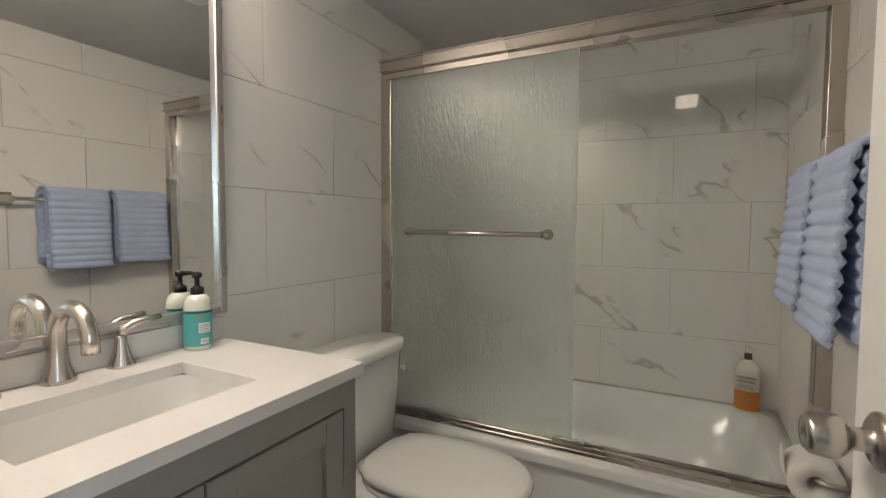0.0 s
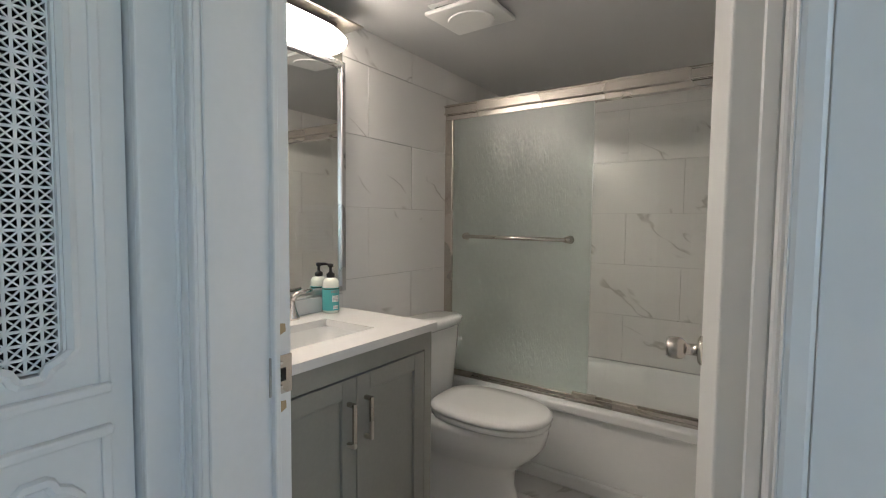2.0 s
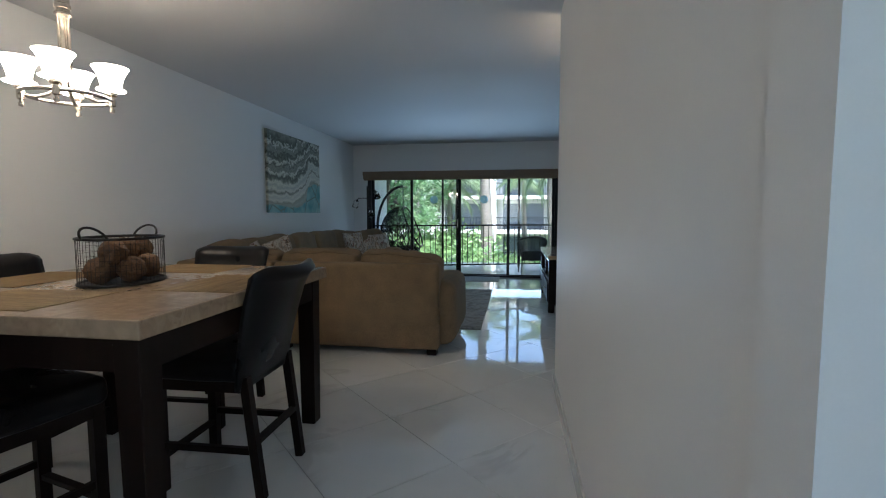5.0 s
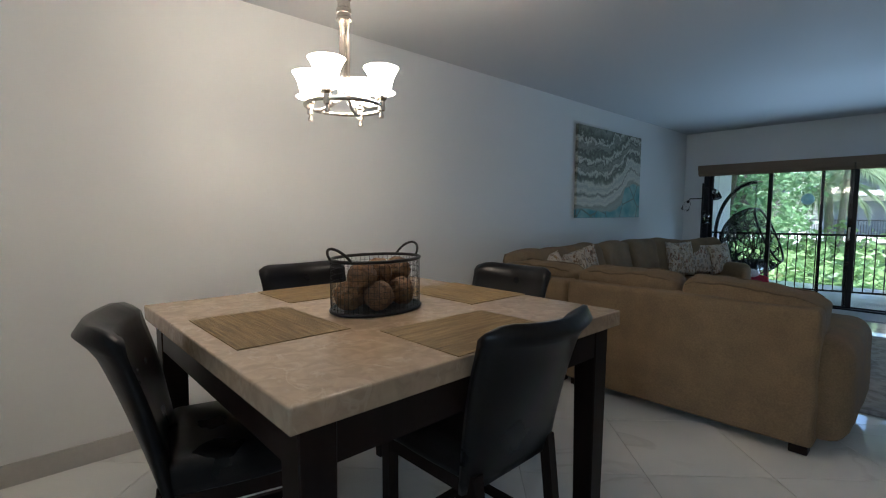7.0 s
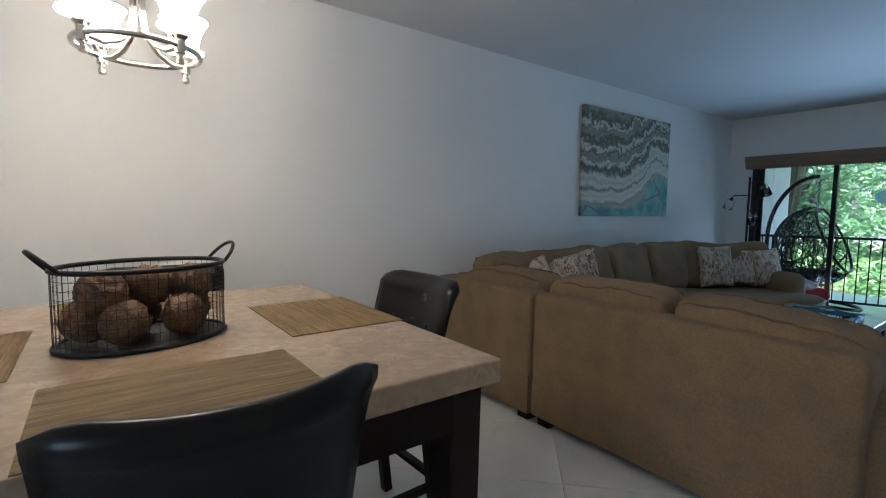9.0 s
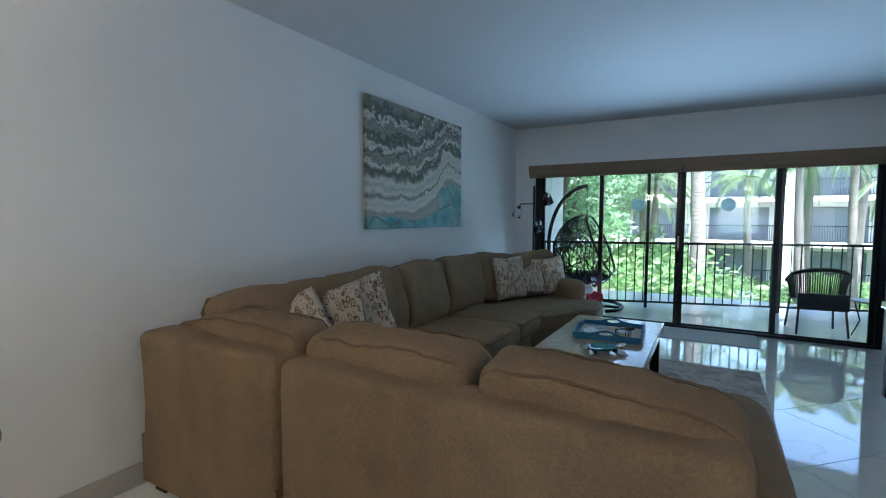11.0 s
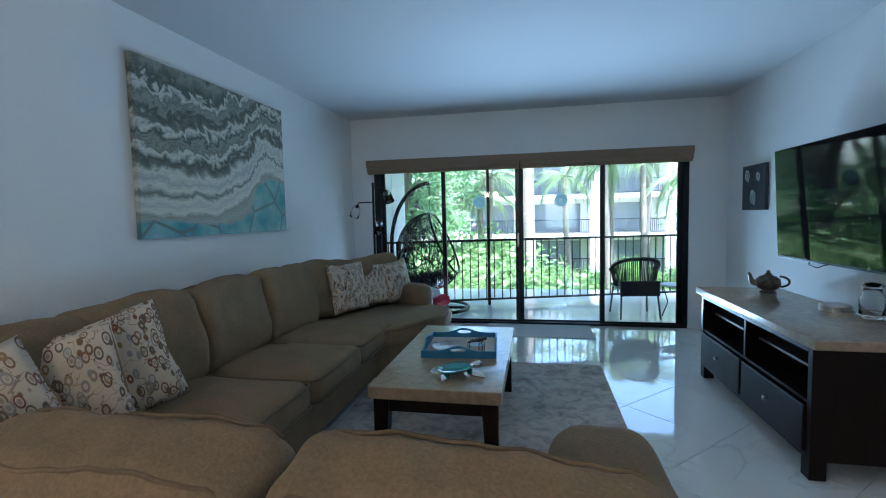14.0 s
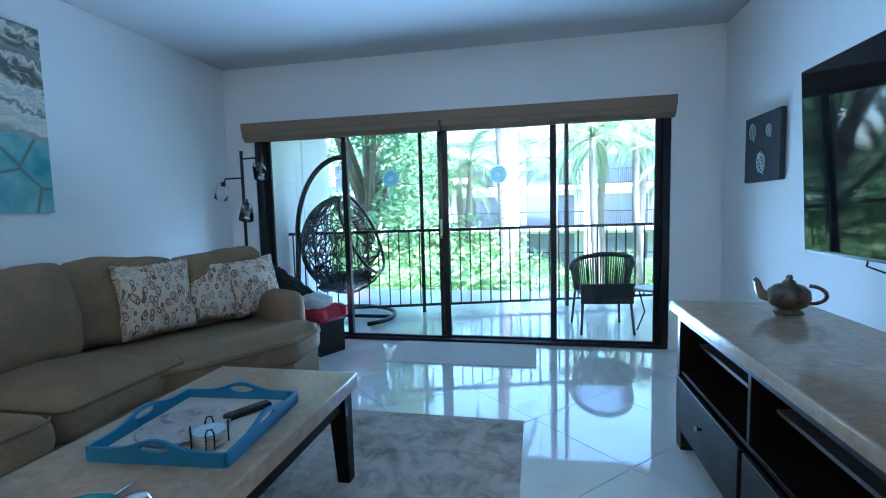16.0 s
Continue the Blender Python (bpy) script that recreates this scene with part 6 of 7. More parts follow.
part("housing", boxes((-0.12, 0.12, -0.12, 0.12, -0.006, 0.0), bevel=0.002), DOOR_PAINT, fan)
bm = bmesh.new()
box(bm, -0.13, 0.13, -0.13, 0.13, -0.03, -0.014, 0.006, 2, pose(0, 0, 0, 3, -2, 0))
part("cover", bm, DOOR_PAINT, fan, "sagging square cover")
bm = bmesh.new()
lathe(bm, [(0.09, -0.036), (0.088, -0.041), (0.02, -0.043)], 24, pose(0, 0, 0, 3, -2, 0))
part("grille_disc", bm, DOOR_PAINT, fan)
# Solid black sheet standing in for the shade between housing and cover.
part("gap", boxes((-0.1, 0.1, -0.1, 0.1, -0.012, -0.007)), BLACK_METAL, fan)

# toilet, facing +x
to = empty("toilet", pose(-1.12, 1.245, 0), "white porcelain two-piece toilet with its lid closed", "toilet")


def ring_at(bm, z, x0, x1, half, n=28, blunt=2.2):
    cx, rx = (x0 + x1) / 2, (x1 - x0) / 2
    out = []
    for i in range(n):
        t = i * 2 * math.pi / n
        c_, s_ = math.cos(t), math.sin(t)
        e = blunt if c_ > 0 else 3.2
        r = (abs(c_) ** e + abs(s_) ** e) ** (-1 / e)
        out.append(bm.verts.new((cx + rx * r * c_, half * r * s_, z)))
    return out


def loft(bm, rings):
    for a, b in zip(rings, rings[1:]):
        for i in range(len(a)):
            bm.faces.new((a[i], a[(i + 1) % len(a)], b[(i + 1) % len(a)], b[i]))
    bm.faces.new(list(reversed(rings[0])))
    bm.faces.new(rings[-1])


bm = bmesh.new()
loft(bm, [ring_at(bm, *q) for q in ((0.0, 0.10, 0.66, 0.125), (0.02, 0.105, 0.65, 0.12), (0.06, 0.115, 0.615, 0.11), (0.13, 0.12, 0.595, 0.106), (0.2, 0.12, 0.60, 0.108), (0.245, 0.105, 0.645, 0.132), (0.285, 0.08, 0.69, 0.160), (0.33, 0.05, 0.725, 0.178), (0.38, 0.03, 0.738, 0.184), (0.405, 0.03, 0.738, 0.184), (0.41, 0.04, 0.728, 0.174))])
part("bowl", bm, PORCELAIN, to, smooth=True)
bm = bmesh.new()
loft(bm, [ring_at(bm, *q) for q in ((0.412, 0.235, 0.74, 0.182), (0.417, 0.23, 0.745, 0.187), (0.43, 0.23, 0.745, 0.187), (0.435, 0.235, 0.74, 0.18))])
part("seat", bm, PORCELAIN, to, smooth=True)
bm = bmesh.new()
loft(bm, [ring_at(bm, *q) for q in ((0.438, 0.225, 0.745, 0.184), (0.443, 0.22, 0.752, 0.19), (0.456, 0.22, 0.75, 0.188), (0.464, 0.235, 0.735, 0.175), (0.468, 0.3, 0.65, 0.11))])
part("lid", bm, PORCELAIN, to, smooth=True)
for y in (-0.08, 0.08):
    bm = bmesh.new()
    lathe(bm, [(0.012, -0.02), (0.012, 0.02)], 12, pose(0.225, y, 0.44, 90, 0, 0))
    part("hinge", bm, PORCELAIN, to)
bm = bmesh.new()
loft(bm, [ring_at(bm, z, 0.02, x1, h, 28, 5.0) for z, x1, h in ((0.40, 0.175, 0.185), (0.42, 0.185, 0.195), (0.6, 0.195, 0.215), (0.745, 0.2, 0.225))])
part("tank", bm, PORCELAIN, to, smooth=True)
bm = bmesh.new()
loft(bm, [ring_at(bm, z, 0.012, x1, h, 28, 4.0) for z, x1, h in ((0.745, 0.21, 0.235), (0.752, 0.218, 0.243), (0.775, 0.218, 0.243), (0.785, 0.205, 0.232))])
part("tank_lid", bm, PORCELAIN, to, smooth=True)
bm = bmesh.new()
tube(bm, [(0.15, 0.21, 0.655), (0.15, 0.245, 0.655), (0.17, 0.25, 0.653)], 0.009, 8)
part("flush_lever", bm, DOOR_PAINT, to, smooth=True)
br = empty("toilet_brush", pose(-0.86, 0.98, 0), "white toilet brush in its holder behind the vanity", "toilet brush")
bm = bmesh.new()
lathe(bm, [(0.05, 0), (0.055, 0.01), (0.05, 0.15), (0.046, 0.2), (0.03, 0.2)], 20)
part("holder", bm, DOOR_PAINT, br, smooth=True)
bm = bmesh.new()
tube(bm, [(0, 0, 0.15), (0, 0, 0.38)], 0.008, 8)
part("handle", bm, DOOR_PAINT, br)
bmat = empty("bath_mat", pose(-0.55, 0.62, 0.0, 0, 0, -12), "shaggy grey bath mat on the tiles", "bath mat")
bm = bmesh.new()
box(bm, -0.3, 0.3, -0.3, 0.3, 0, 0.012, 0.004)
rng = random.Random(2)
for i in range(1500):
    x, y = rng.uniform(-0.29, 0.29), rng.uniform(-0.29, 0.29)
    p = Vector((x, y, 0.012))
    q = p + Vector((rng.uniform(-0.02, 0.02), rng.uniform(-0.02, 0.02), 0.022))
    s = Vector((rng.uniform(-1, 1), rng.uniform(-1, 1), 0)).normalized() * 0.005
    bm.faces.new([bm.verts.new(v) for v in (p - s, p + s, q)])
part("shag", bm, plain("grey_shag", (0.28, 0.27, 0.26), 0.95, vary=0.3, fine=40), bmat)

# bathtub
tub = empty("bathtub", pose(0, 0, 0), "white enamel alcove bathtub behind glass doors", "bathtub")
X0, X1, Y0, Y1, TZ = -1.13, 0.36, 1.565, 2.40, 0.415
bm = bmesh.new()


def rect_ring(x0, x1, y0, y1, z, e, n=64):
    out = []
    for i in range(n):
        t = 2 * math.pi * (i + 0.5) / n
        c_, s_ = math.cos(t), math.sin(t)
        r = (abs(c_) ** e + abs(s_) ** e) ** (-1 / e)
        out.append(bm.verts.new(((x0 + x1) / 2 + (x1 - x0) / 2 * r * c_, (y0 + y1) / 2 + (y1 - y0) / 2 * r * s_, z)))
    return out


rr = [rect_ring(X0, X1, Y0 + 0.012, Y1, TZ - 0.012, 60), rect_ring(X0, X1, Y0 + 0.014, Y1, TZ, 40), rect_ring(X0 + 0.07, X1 - 0.08, Y0 + 0.085, Y1 - 0.05, TZ + 0.002, 9), rect_ring(X0 + 0.085, X1 - 0.095, Y0 + 0.10, Y1 - 0.065, TZ - 0.015, 8), rect_ring(X0 + 0.12, X1 - 0.14, Y0 + 0.13, Y1 - 0.09, TZ - 0.2, 6), rect_ring(X0 + 0.2, X1 - 0.2, Y0 + 0.17, Y1 - 0.13, TZ - 0.31, 5), rect_ring(X0 + 0.4, X1 - 0.4, Y0 + 0.3, Y1 - 0.26, TZ - 0.32, 4)]
for a, b in zip(rr, rr[1:]):
    for i in range(64):
        bm.faces.new((a[i], a[(i + 1) % 64], b[(i + 1) % 64], b[i]))
bm.faces.new(rr[-1])
part("basin", bm, ACRYLIC, tub, smooth=True)
bm = boxes((X0, X1, Y0, Y0 + 0.05, TZ - 0.055, TZ - 0.002), bevel=0.016, segs=4)
box(bm, X0, X1, Y0 + 0.03, Y0 + 0.06, 0.0, TZ - 0.04, 0.004)
box(bm, X0, X1, Y0 + 0.012, Y0 + 0.05, 0.0, 0.07, 0.012)
part("apron", bm, ACRYLIC, tub, smooth=False)

# sliding shower door
sd = empty("shower_door", pose(0, 1.62, 0), "framed sliding shower door with frosted and clear glass panels", "shower door")
bm = boxes((X0, X1, -0.032, 0.032, 1.815, 1.872), bevel=0.008, segs=3)
for z in (1.822, 1.862):
    box(bm, X0, X1, -0.038, 0.03, z - 0.004, z + 0.004, 0.002)
box(bm, X0, X1, -0.022, 0.022, 1.79, 1.815, 0.002)
part("header_rail", bm, NICKEL, sd, "brushed nickel header rail")
part("sill_track", boxes((X0, X1, -0.03, 0.03, TZ + 0.003, TZ + 0.018), (X0, X1, -0.03, -0.024, TZ + 0.018, TZ + 0.036), (X0, X1, 0.024, 0.03, TZ + 0.018, TZ + 0.03), bevel=0.002, segs=1), NICKEL, sd)
part("side_jamb", boxes((X0 + 0.001, X0 + 0.05, -0.026, 0.026, TZ + 0.036, 1.79), bevel=0.003), NICKEL, sd)
part("side_jamb", boxes((X1 - 0.04, X1 - 0.001, -0.026, 0.026, TZ + 0.036, 1.79), bevel=0.003), NICKEL, sd)
FROST = glass("rain_glass", (0.84, 0.93, 0.90), 0.30, 0.7, 80, 1.5, (1.3, 1, 0.35), 0.004)
CLEARPANEL = glass("shower_glass", (0.985, 0.995, 0.985))
p1 = part("frosted_panel", boxes((X0 + 0.052, -0.335, -0.017, -0.010, TZ + 0.03, 1.80)), FROST, sd, "greenish rain-textured glass panel")
p2 = part("clear_panel", boxes((-0.345, X1 - 0.042, 0.010, 0.016, TZ + 0.03, 1.80)), CLEARPANEL, sd, "clear glass panel")
p1.visible_shadow = p2.visible_shadow = False
bm = bmesh.new()
tube(bm, [(-0.98, -0.055, 1.174), (-0.44, -0.055, 1.170)], 0.0095, 10)
tube(bm, [(-0.98, -0.055, 1.174), (-0.99, -0.04, 1.174), (-0.99, -0.017, 1.174)], [0.013, 0.015, 0.02], 12)
tube(bm, [(-0.44, -0.055, 1.170), (-0.43, -0.04, 1.170), (-0.43, -0.017, 1.170)], [0.013, 0.015, 0.02], 12)
part("towel_bar", bm, NICKEL, sd, "brushed nickel towel bar on the glass", True)
part("bumper", boxes((-0.40, -0.29, -0.034, -0.012, TZ + 0.034, TZ + 0.05), bevel=0.002), NICKEL, sd)
part("guide", boxes((-0.42, -0.37, 0.018, 0.028, TZ + 0.075, TZ + 0.087), bevel=0.002), NICKEL, sd)

bot = empty("bath_gel_bottle", pose(0.245, 2.345, TZ + 0.003, 0, 0, -15), "half-full clear bottle of orange bath gel on the tub edge", "bottle")
bm = bmesh.new()
vs = lathe(bm, [(0.040, 0.0), (0.046, 0.006), (0.046, 0.165), (0.04, 0.195), (0.018, 0.215), (0.014, 0.22)], 28)
bmesh.ops.scale(bm, vec=(1, 0.62, 1), verts=vs)
part("bottle", bm, plain("milky_plastic", (0.62, 0.60, 0.54), 0.2, vary=0.03, bump=0, coat=0.4), bot, "milky plastic bottle", True)
bm = bmesh.new()
vs = lathe(bm, [(0.0466, 0.004), (0.0466, 0.085)], 28, None, False)
bmesh.ops.scale(bm, vec=(1, 0.63, 1), verts=vs)
part("gel", bm, plain("orange_gel", (0.62, 0.22, 0.04), 0.2, vary=0.05, bump=0), bot, "orange gel", True)
bm = bmesh.new()
lathe(bm, [(0.015, 0.218), (0.015, 0.24), (0.013, 0.242)], 18)
part("cap", bm, plain("brown_cap", (0.06, 0.03, 0.025), 0.4), bot, "dark brown cap")


def lettering(words, size, parent, place, material):
    cu = bpy.data.curves.new("lettering", "FONT")
    cu.body, cu.size, cu.extrude, cu.align_x = words, size, 0.0004, "CENTER"
    tmp = bpy.data.objects.new("lettering", cu)
    scene.collection.objects.link(tmp)
    data = bpy.data.meshes.new_from_object(tmp.evaluated_get(bpy.context.evaluated_depsgraph_get()))
    bpy.data.objects.remove(tmp)
    data.materials.append(material)
    ob = new("lettering", data)
    ob.parent, ob.matrix_basis = parent, place
    return ob


lettering("mandarin", 0.021, bot, pose(0, -0.0292, 0.138, 90, 0, 0), BLACK_METAL)
lettering("mimosa", 0.021, bot, pose(0, -0.0292, 0.122, 90, 0, 0), BLACK_METAL)
bm = bmesh.new()
for z in (0.108, 0.102, 0.096):
    box(bm, -0.03, 0.03, -0.0296, -0.029, z, z + 0.002)
for z in (0.055, 0.048, 0.041):
    box(bm, -0.03, 0.025, -0.0300, -0.0293, z, z + 0.002)
part("small_print", bm, GREY_INK, bot)

# towels on their bar, and the paper holder
tb = empty("towel_bar", pose(0.36, 0, 1.305), "brushed nickel towel bar on the tiled wall", "towel bar")
bm = bmesh.new()
tube(bm, [(-0.07, 0.89, 0), (-0.07, 1.555, 0)], 0.008, 10)
part("rod", bm, NICKEL, tb, smooth=True)
for y in (0.89, 1.555):
    bm = bmesh.new()
    box(bm, -0.012, 0, y - 0.028, y + 0.028, -0.028, 0.028, 0.004)
    box(bm, -0.08, -0.012, y - 0.014, y + 0.014, -0.014, 0.014, 0.004)
    part("bracket", bm, NICKEL, tb)
TERRY = plain("blue_terry", (0.50, 0.58, 0.80), 0.95, vary=0.1, scale=10, fine=220, bump=0.9, depth=0.004)


def towel(y0, y1, seed, low):
    """A thick ribbed towel folded double over the bar."""
    t = empty("hand_towel", pose(0.29, (y0 + y1) / 2, 1.305), "folded light blue ribbed hand towel on the bar", "towel", "blue towels on the bar")
    w = y1 - y0
    bm = bmesh.new()
    for layer, (r, drop_f, drop_b) in enumerate(((0.030, low, low - 0.04), (0.052, low + 0.01, low - 0.02))):
        prof = []
        nb = 70
        length = drop_f + drop_b + math.pi * r
        for i in range(nb * 2 + 1):
            s = length * i / (nb * 2)
            rib = 0.011 * abs(math.sin(math.pi * s / 0.030)) ** 0.6
            if s < drop_f:
                f = 1 - s / drop_f
                prof.append((-(r + rib + 0.02 * f * layer), -(drop_f - s)))
            elif s < drop_f + math.pi * r:
                a = (s - drop_f) / r
                prof.append((-(r + rib) * math.cos(a), (r + rib) * math.sin(a)))
            else:
                prof.append((min(0.062, r + rib), -(s - drop_f - math.pi * r)))
        cols = 14
        g = []
        for j in range(cols + 1):
            v = j / cols
            yy = (v - 0.5) * w * (1 - 0.015 * layer)
            g.append([bm.verts.new((px + 0.006 * noise.noise(Vector((yy * 9, pz * 7, seed + layer))), yy + 0.006 * noise.noise(Vector((pz * 11, seed, layer))), pz)) for px, pz in prof])
        for a, b in zip(g, g[1:]):
            for i in range(len(a) - 1):
                bm.faces.new((a[i], b[i], b[i + 1], a[i + 1]))
    o = part("terry", bm, TERRY, t, smooth=True)
    so = o.modifiers.new("thick", "SOLIDIFY")
    so.thickness, so.offset = 0.012, -1
    return t


towel(0.995, 1.245, 3, 0.30)
towel(1.27, 1.52, 7, 0.285)
tp = empty("paper_holder", pose(0.36, 1.42, 0.60), "brushed nickel toilet paper holder on the wall", "paper holder")
bm = bmesh.new()
lathe(bm, [(0.026, 0), (0.024, 0.008), (0.01, 0.012)], 20, pose(0, -0.07, 0.0, 0, -90, 0))
tube(bm, [(-0.01, -0.07, 0), (-0.055, -0.07, 0.0), (-0.07, -0.055, 0), (-0.07, 0.06, 0)], 0.0075, 10)
part("arm", bm, NICKEL, tp, smooth=True)
rollp = empty("toilet_roll", pose(0.29, 1.42, 0.588), "white toilet roll with a folded point on its holder", "toilet paper")
bm = bmesh.new()
lathe(bm, [(0.02, -0.05), (0.056, -0.05), (0.058, -0.046), (0.058, 0.046), (0.056, 0.05), (0.02, 0.05), (0.02, -0.05)], 32, pose(0, 0, 0, 90, 0, 0), False)
part("paper", bm, plain("tissue", (0.78, 0.77, 0.74), 0.95, vary=0.03), rollp, smooth=True)
bm = bmesh.new()
bm.faces.new([bm.verts.new(p) for p in ((-0.059, -0.05, 0.0), (-0.059, 0.05, 0.0), (-0.064, 0.02, 0.055), (-0.066, -0.01, 0.075))])
part("sheet", bm, plain("tissue_sheet", (0.78, 0.77, 0.74), 0.95, vary=0.03), rollp)

# ---- garden and the building opposite ----
GZ = -2.9
GRASS = plain("lawn", (0.07, 0.13, 0.03), 0.9, vary=0.35, scale=0.6, fine=14, bump=0.6, depth=0.03)
setting("ground", boxes((-400, 400, -400, 400, GZ - 0.5, GZ)), GRASS, "green lawn around the buildings", "ground")
setting("path", boxes((-30, -27.5, -40, 40, GZ, GZ + 0.04)), CONCRETE, "pale concrete garden path", "path")


def leaf_material(name, c1, c2):
    m, nodes, links, bsdf = shader(name)
    g = nodes.new("ShaderNodeNewGeometry")
    links.new(ramp(nodes, links, g.outputs["Random Per Island"], [(0.0, c1), (1.0, c2)]), bsdf.inputs["Base Color"])
    bsdf.inputs["Roughness"].default_value = 0.5
    tr = nodes.new("ShaderNodeBsdfTranslucent")
    tr.inputs[0].default_value = (c2[0] * 1.3, c2[1] * 1.4, c2[2] * 1.3, 1)
    mx = nodes.new("ShaderNodeMixShader")
    mx.inputs[0].default_value = 0.35
    links.new(bsdf.outputs[0], mx.inputs[1])
    links.new(tr.outputs[0], mx.inputs[2])
    links.new(mx.outputs[0], nodes["Material Output"].inputs["Surface"])
    return m


LEAF = leaf_material("tree_leaf", (0.08, 0.16, 0.07), (0.20, 0.32, 0.16))
HEDGE = leaf_material("shrub_leaf", (0.08, 0.17, 0.06), (0.27, 0.38, 0.16))
PALM = leaf_material("palm_leaf", (0.10, 0.16, 0.09), (0.28, 0.34, 0.20))
BARK = plain("bark", (0.13, 0.11, 0.09), 0.9, vary=0.3, scale=4, fine=20, bump=0.8, depth=0.03, stretch=(1, 1, 0.2))
PALM_BARK = plain("palm_bark", (0.20, 0.18, 0.155), 0.9, vary=0.25, scale=2, fine=9, bump=0.8, depth=0.03, stretch=(0.3, 0.3, 3))


def leaves(bm, centre, spread, count, size, rng, flat=0.7):
    for i in range(count):
        d = Vector((rng.gauss(0, 1), rng.gauss(0, 1), rng.gauss(0, 1) * flat))
        d = d.normalized() * (rng.random() ** 0.4)
        p = Vector(centre) + Vector((d.x * spread[0], d.y * spread[1], d.z * spread[2]))
        a, b = Vector((rng.gauss(0, 1), rng.gauss(0, 1), rng.gauss(0, 0.6))).normalized(), Vector((rng.gauss(0, 1), rng.gauss(0, 1), rng.gauss(0, 1)))
        b = (b - a * b.dot(a)).normalized()
        s = size * rng.uniform(0.6, 1.3)
        bm.faces.new([bm.verts.new(p + q) for q in (a * s, b * s * 0.4, -a * s, -b * s * 0.4)])


def leafy_tree(x, y, h, crown, seed, count=5200):
    rng = random.Random(seed)
    t = empty("leafy_tree", pose(x, y, GZ), "broad leafy green tree beyond the balcony", "tree")
    bm = bmesh.new()
    tube(bm, [(0, 0, 0), (0.1, 0.05, h * 0.25), (-0.05, 0.1, h * 0.5), (0.1, 0.0, h * 0.8)], [0.28, 0.2, 0.15, 0.05], 10)
    clumps = []
    for i in range(16):
        a, r, z = rng.uniform(0, 6.28), rng.uniform(0.3, 1) * crown, h * rng.uniform(0.42, 1.0)
        c = Vector((r * math.cos(a), r * math.sin(a), z))
        clumps.append(c)
        tube(bm, [(0, 0.05, h * rng.uniform(0.3, 0.6)), tuple(c * 0.5 + Vector((0, 0, h * 0.3))), tuple(c)], [0.11, 0.07, 0.02], 6)
    part("trunk", bm, BARK, t, smooth=True)
    bm = bmesh.new()
    for c in clumps:
        s = crown * rng.uniform(0.28, 0.5)
        leaves(bm, c, (s, s, s * 0.7), count // 16, 0.13, rng)
    tagged(part("crown", bm, LEAF, t, "dense green leaves"), kind="stuff")


leafy_tree(-19.5, -6.9, 9.0, 3.4, 11, 12000)
leafy_tree(-26.0, -12.5, 9.5, 4.0, 12, 4000)
leafy_tree(-24.0, 9.0, 8.5, 3.4, 13, 4000)
leafy_tree(-15.5, -9.5, 8.0, 3.0, 15, 4500)
leafy_tree(-32.0, -9.5, 8.0, 3.2, 16, 4000)
leafy_tree(-29.0, 8.5, 9.5, 3.6, 17, 4000)


def frond_mesh(seed, length):
    rng = random.Random(seed)
    bm = bmesh.new()
    mid = []
    for i in range(13):
        f = i / 12
        mid.append(Vector((length * f * (1 - 0.25 * f), 0, length * (0.35 * f - 0.75 * f * f))))
    tube(bm, [tuple(p) for p in mid], [0.03 * (1 - i / 14) for i in range(13)], 4)
    for i in range(2, 13):
        for k in range(3):
            f = i + k / 3
            if f > 12:
                break
            a = mid[int(f)] if int(f) >= 12 else mid[int(f)].lerp(mid[int(f) + 1], f - int(f))
            for s in (1, -1):
                l = length * 0.28 * math.sin(math.pi * min(0.95, 0.15 + f / 14)) * rng.uniform(0.8, 1.1)
                tip = a + Vector((l * 0.5, s * l * 0.7, -l * rng.uniform(0.35, 0.7)))
                bm.faces.new([bm.verts.new(q) for q in (a + Vector((-0.025, 0, 0)), a + Vector((0.025, 0, 0)), tip)])
    return mesh_of("frond", bm, PALM)


FROND = [frond_mesh(s, 2.3) for s in (1, 2, 3)]


def palm(x, y, h, r, seed, n=20, lean=0.3):
    rng = random.Random(seed)
    t = empty("palm_tree", pose(x, y, GZ), "tall slender palm tree with drooping fronds", "palm tree", "palm trees in the garden")
    bm = bmesh.new()
    pts = [(lean * (i / 14) ** 2, 0.12 * math.sin(i * 0.22 + seed), h * i / 14) for i in range(15)]
    tube(bm, pts, [r * (1.25 - 0.5 * i / 14 + 0.06 * (i % 2)) for i in range(15)], 12)
    part("trunk", bm, PALM_BARK, t, smooth=True)
    for i in range(n):
        o = new("frond", FROND[i % 3])
        o.parent = t
        o.matrix_basis = pose(lean, 0.12 * math.sin(3.08 + seed), h) @ pose(0, 0, 0, 0, rng.uniform(-55, 35), i * 360 / n * 3 + rng.uniform(-10, 10))


palm(-19.0, -2.45, 9.5, 0.2, 1)
palm(-27.0, -0.6, 6.0, 0.15, 2)
palm(-25.0, 1.2, 6.6, 0.16, 3)
palm(-28.5, 3.4, 7.2, 0.18, 4)
palm(-22.0, 3.3, 5.6, 0.14, 5)
palm(-24.0, -4.6, 5.2, 0.15, 6)
palm(-30.0, -7.5, 7.0, 0.17, 7)
palm(-21.0, 0.4, 6.3, 0.13, 8)
palm(-20.0, 5.2, 7.0, 0.15, 9)
palm(-22.5, -3.9, 5.8, 0.12, 10)
palm(-26.0, -2.6, 7.6, 0.15, 14)
palm(-23.5, 2.2, 7.4, 0.13, 21)


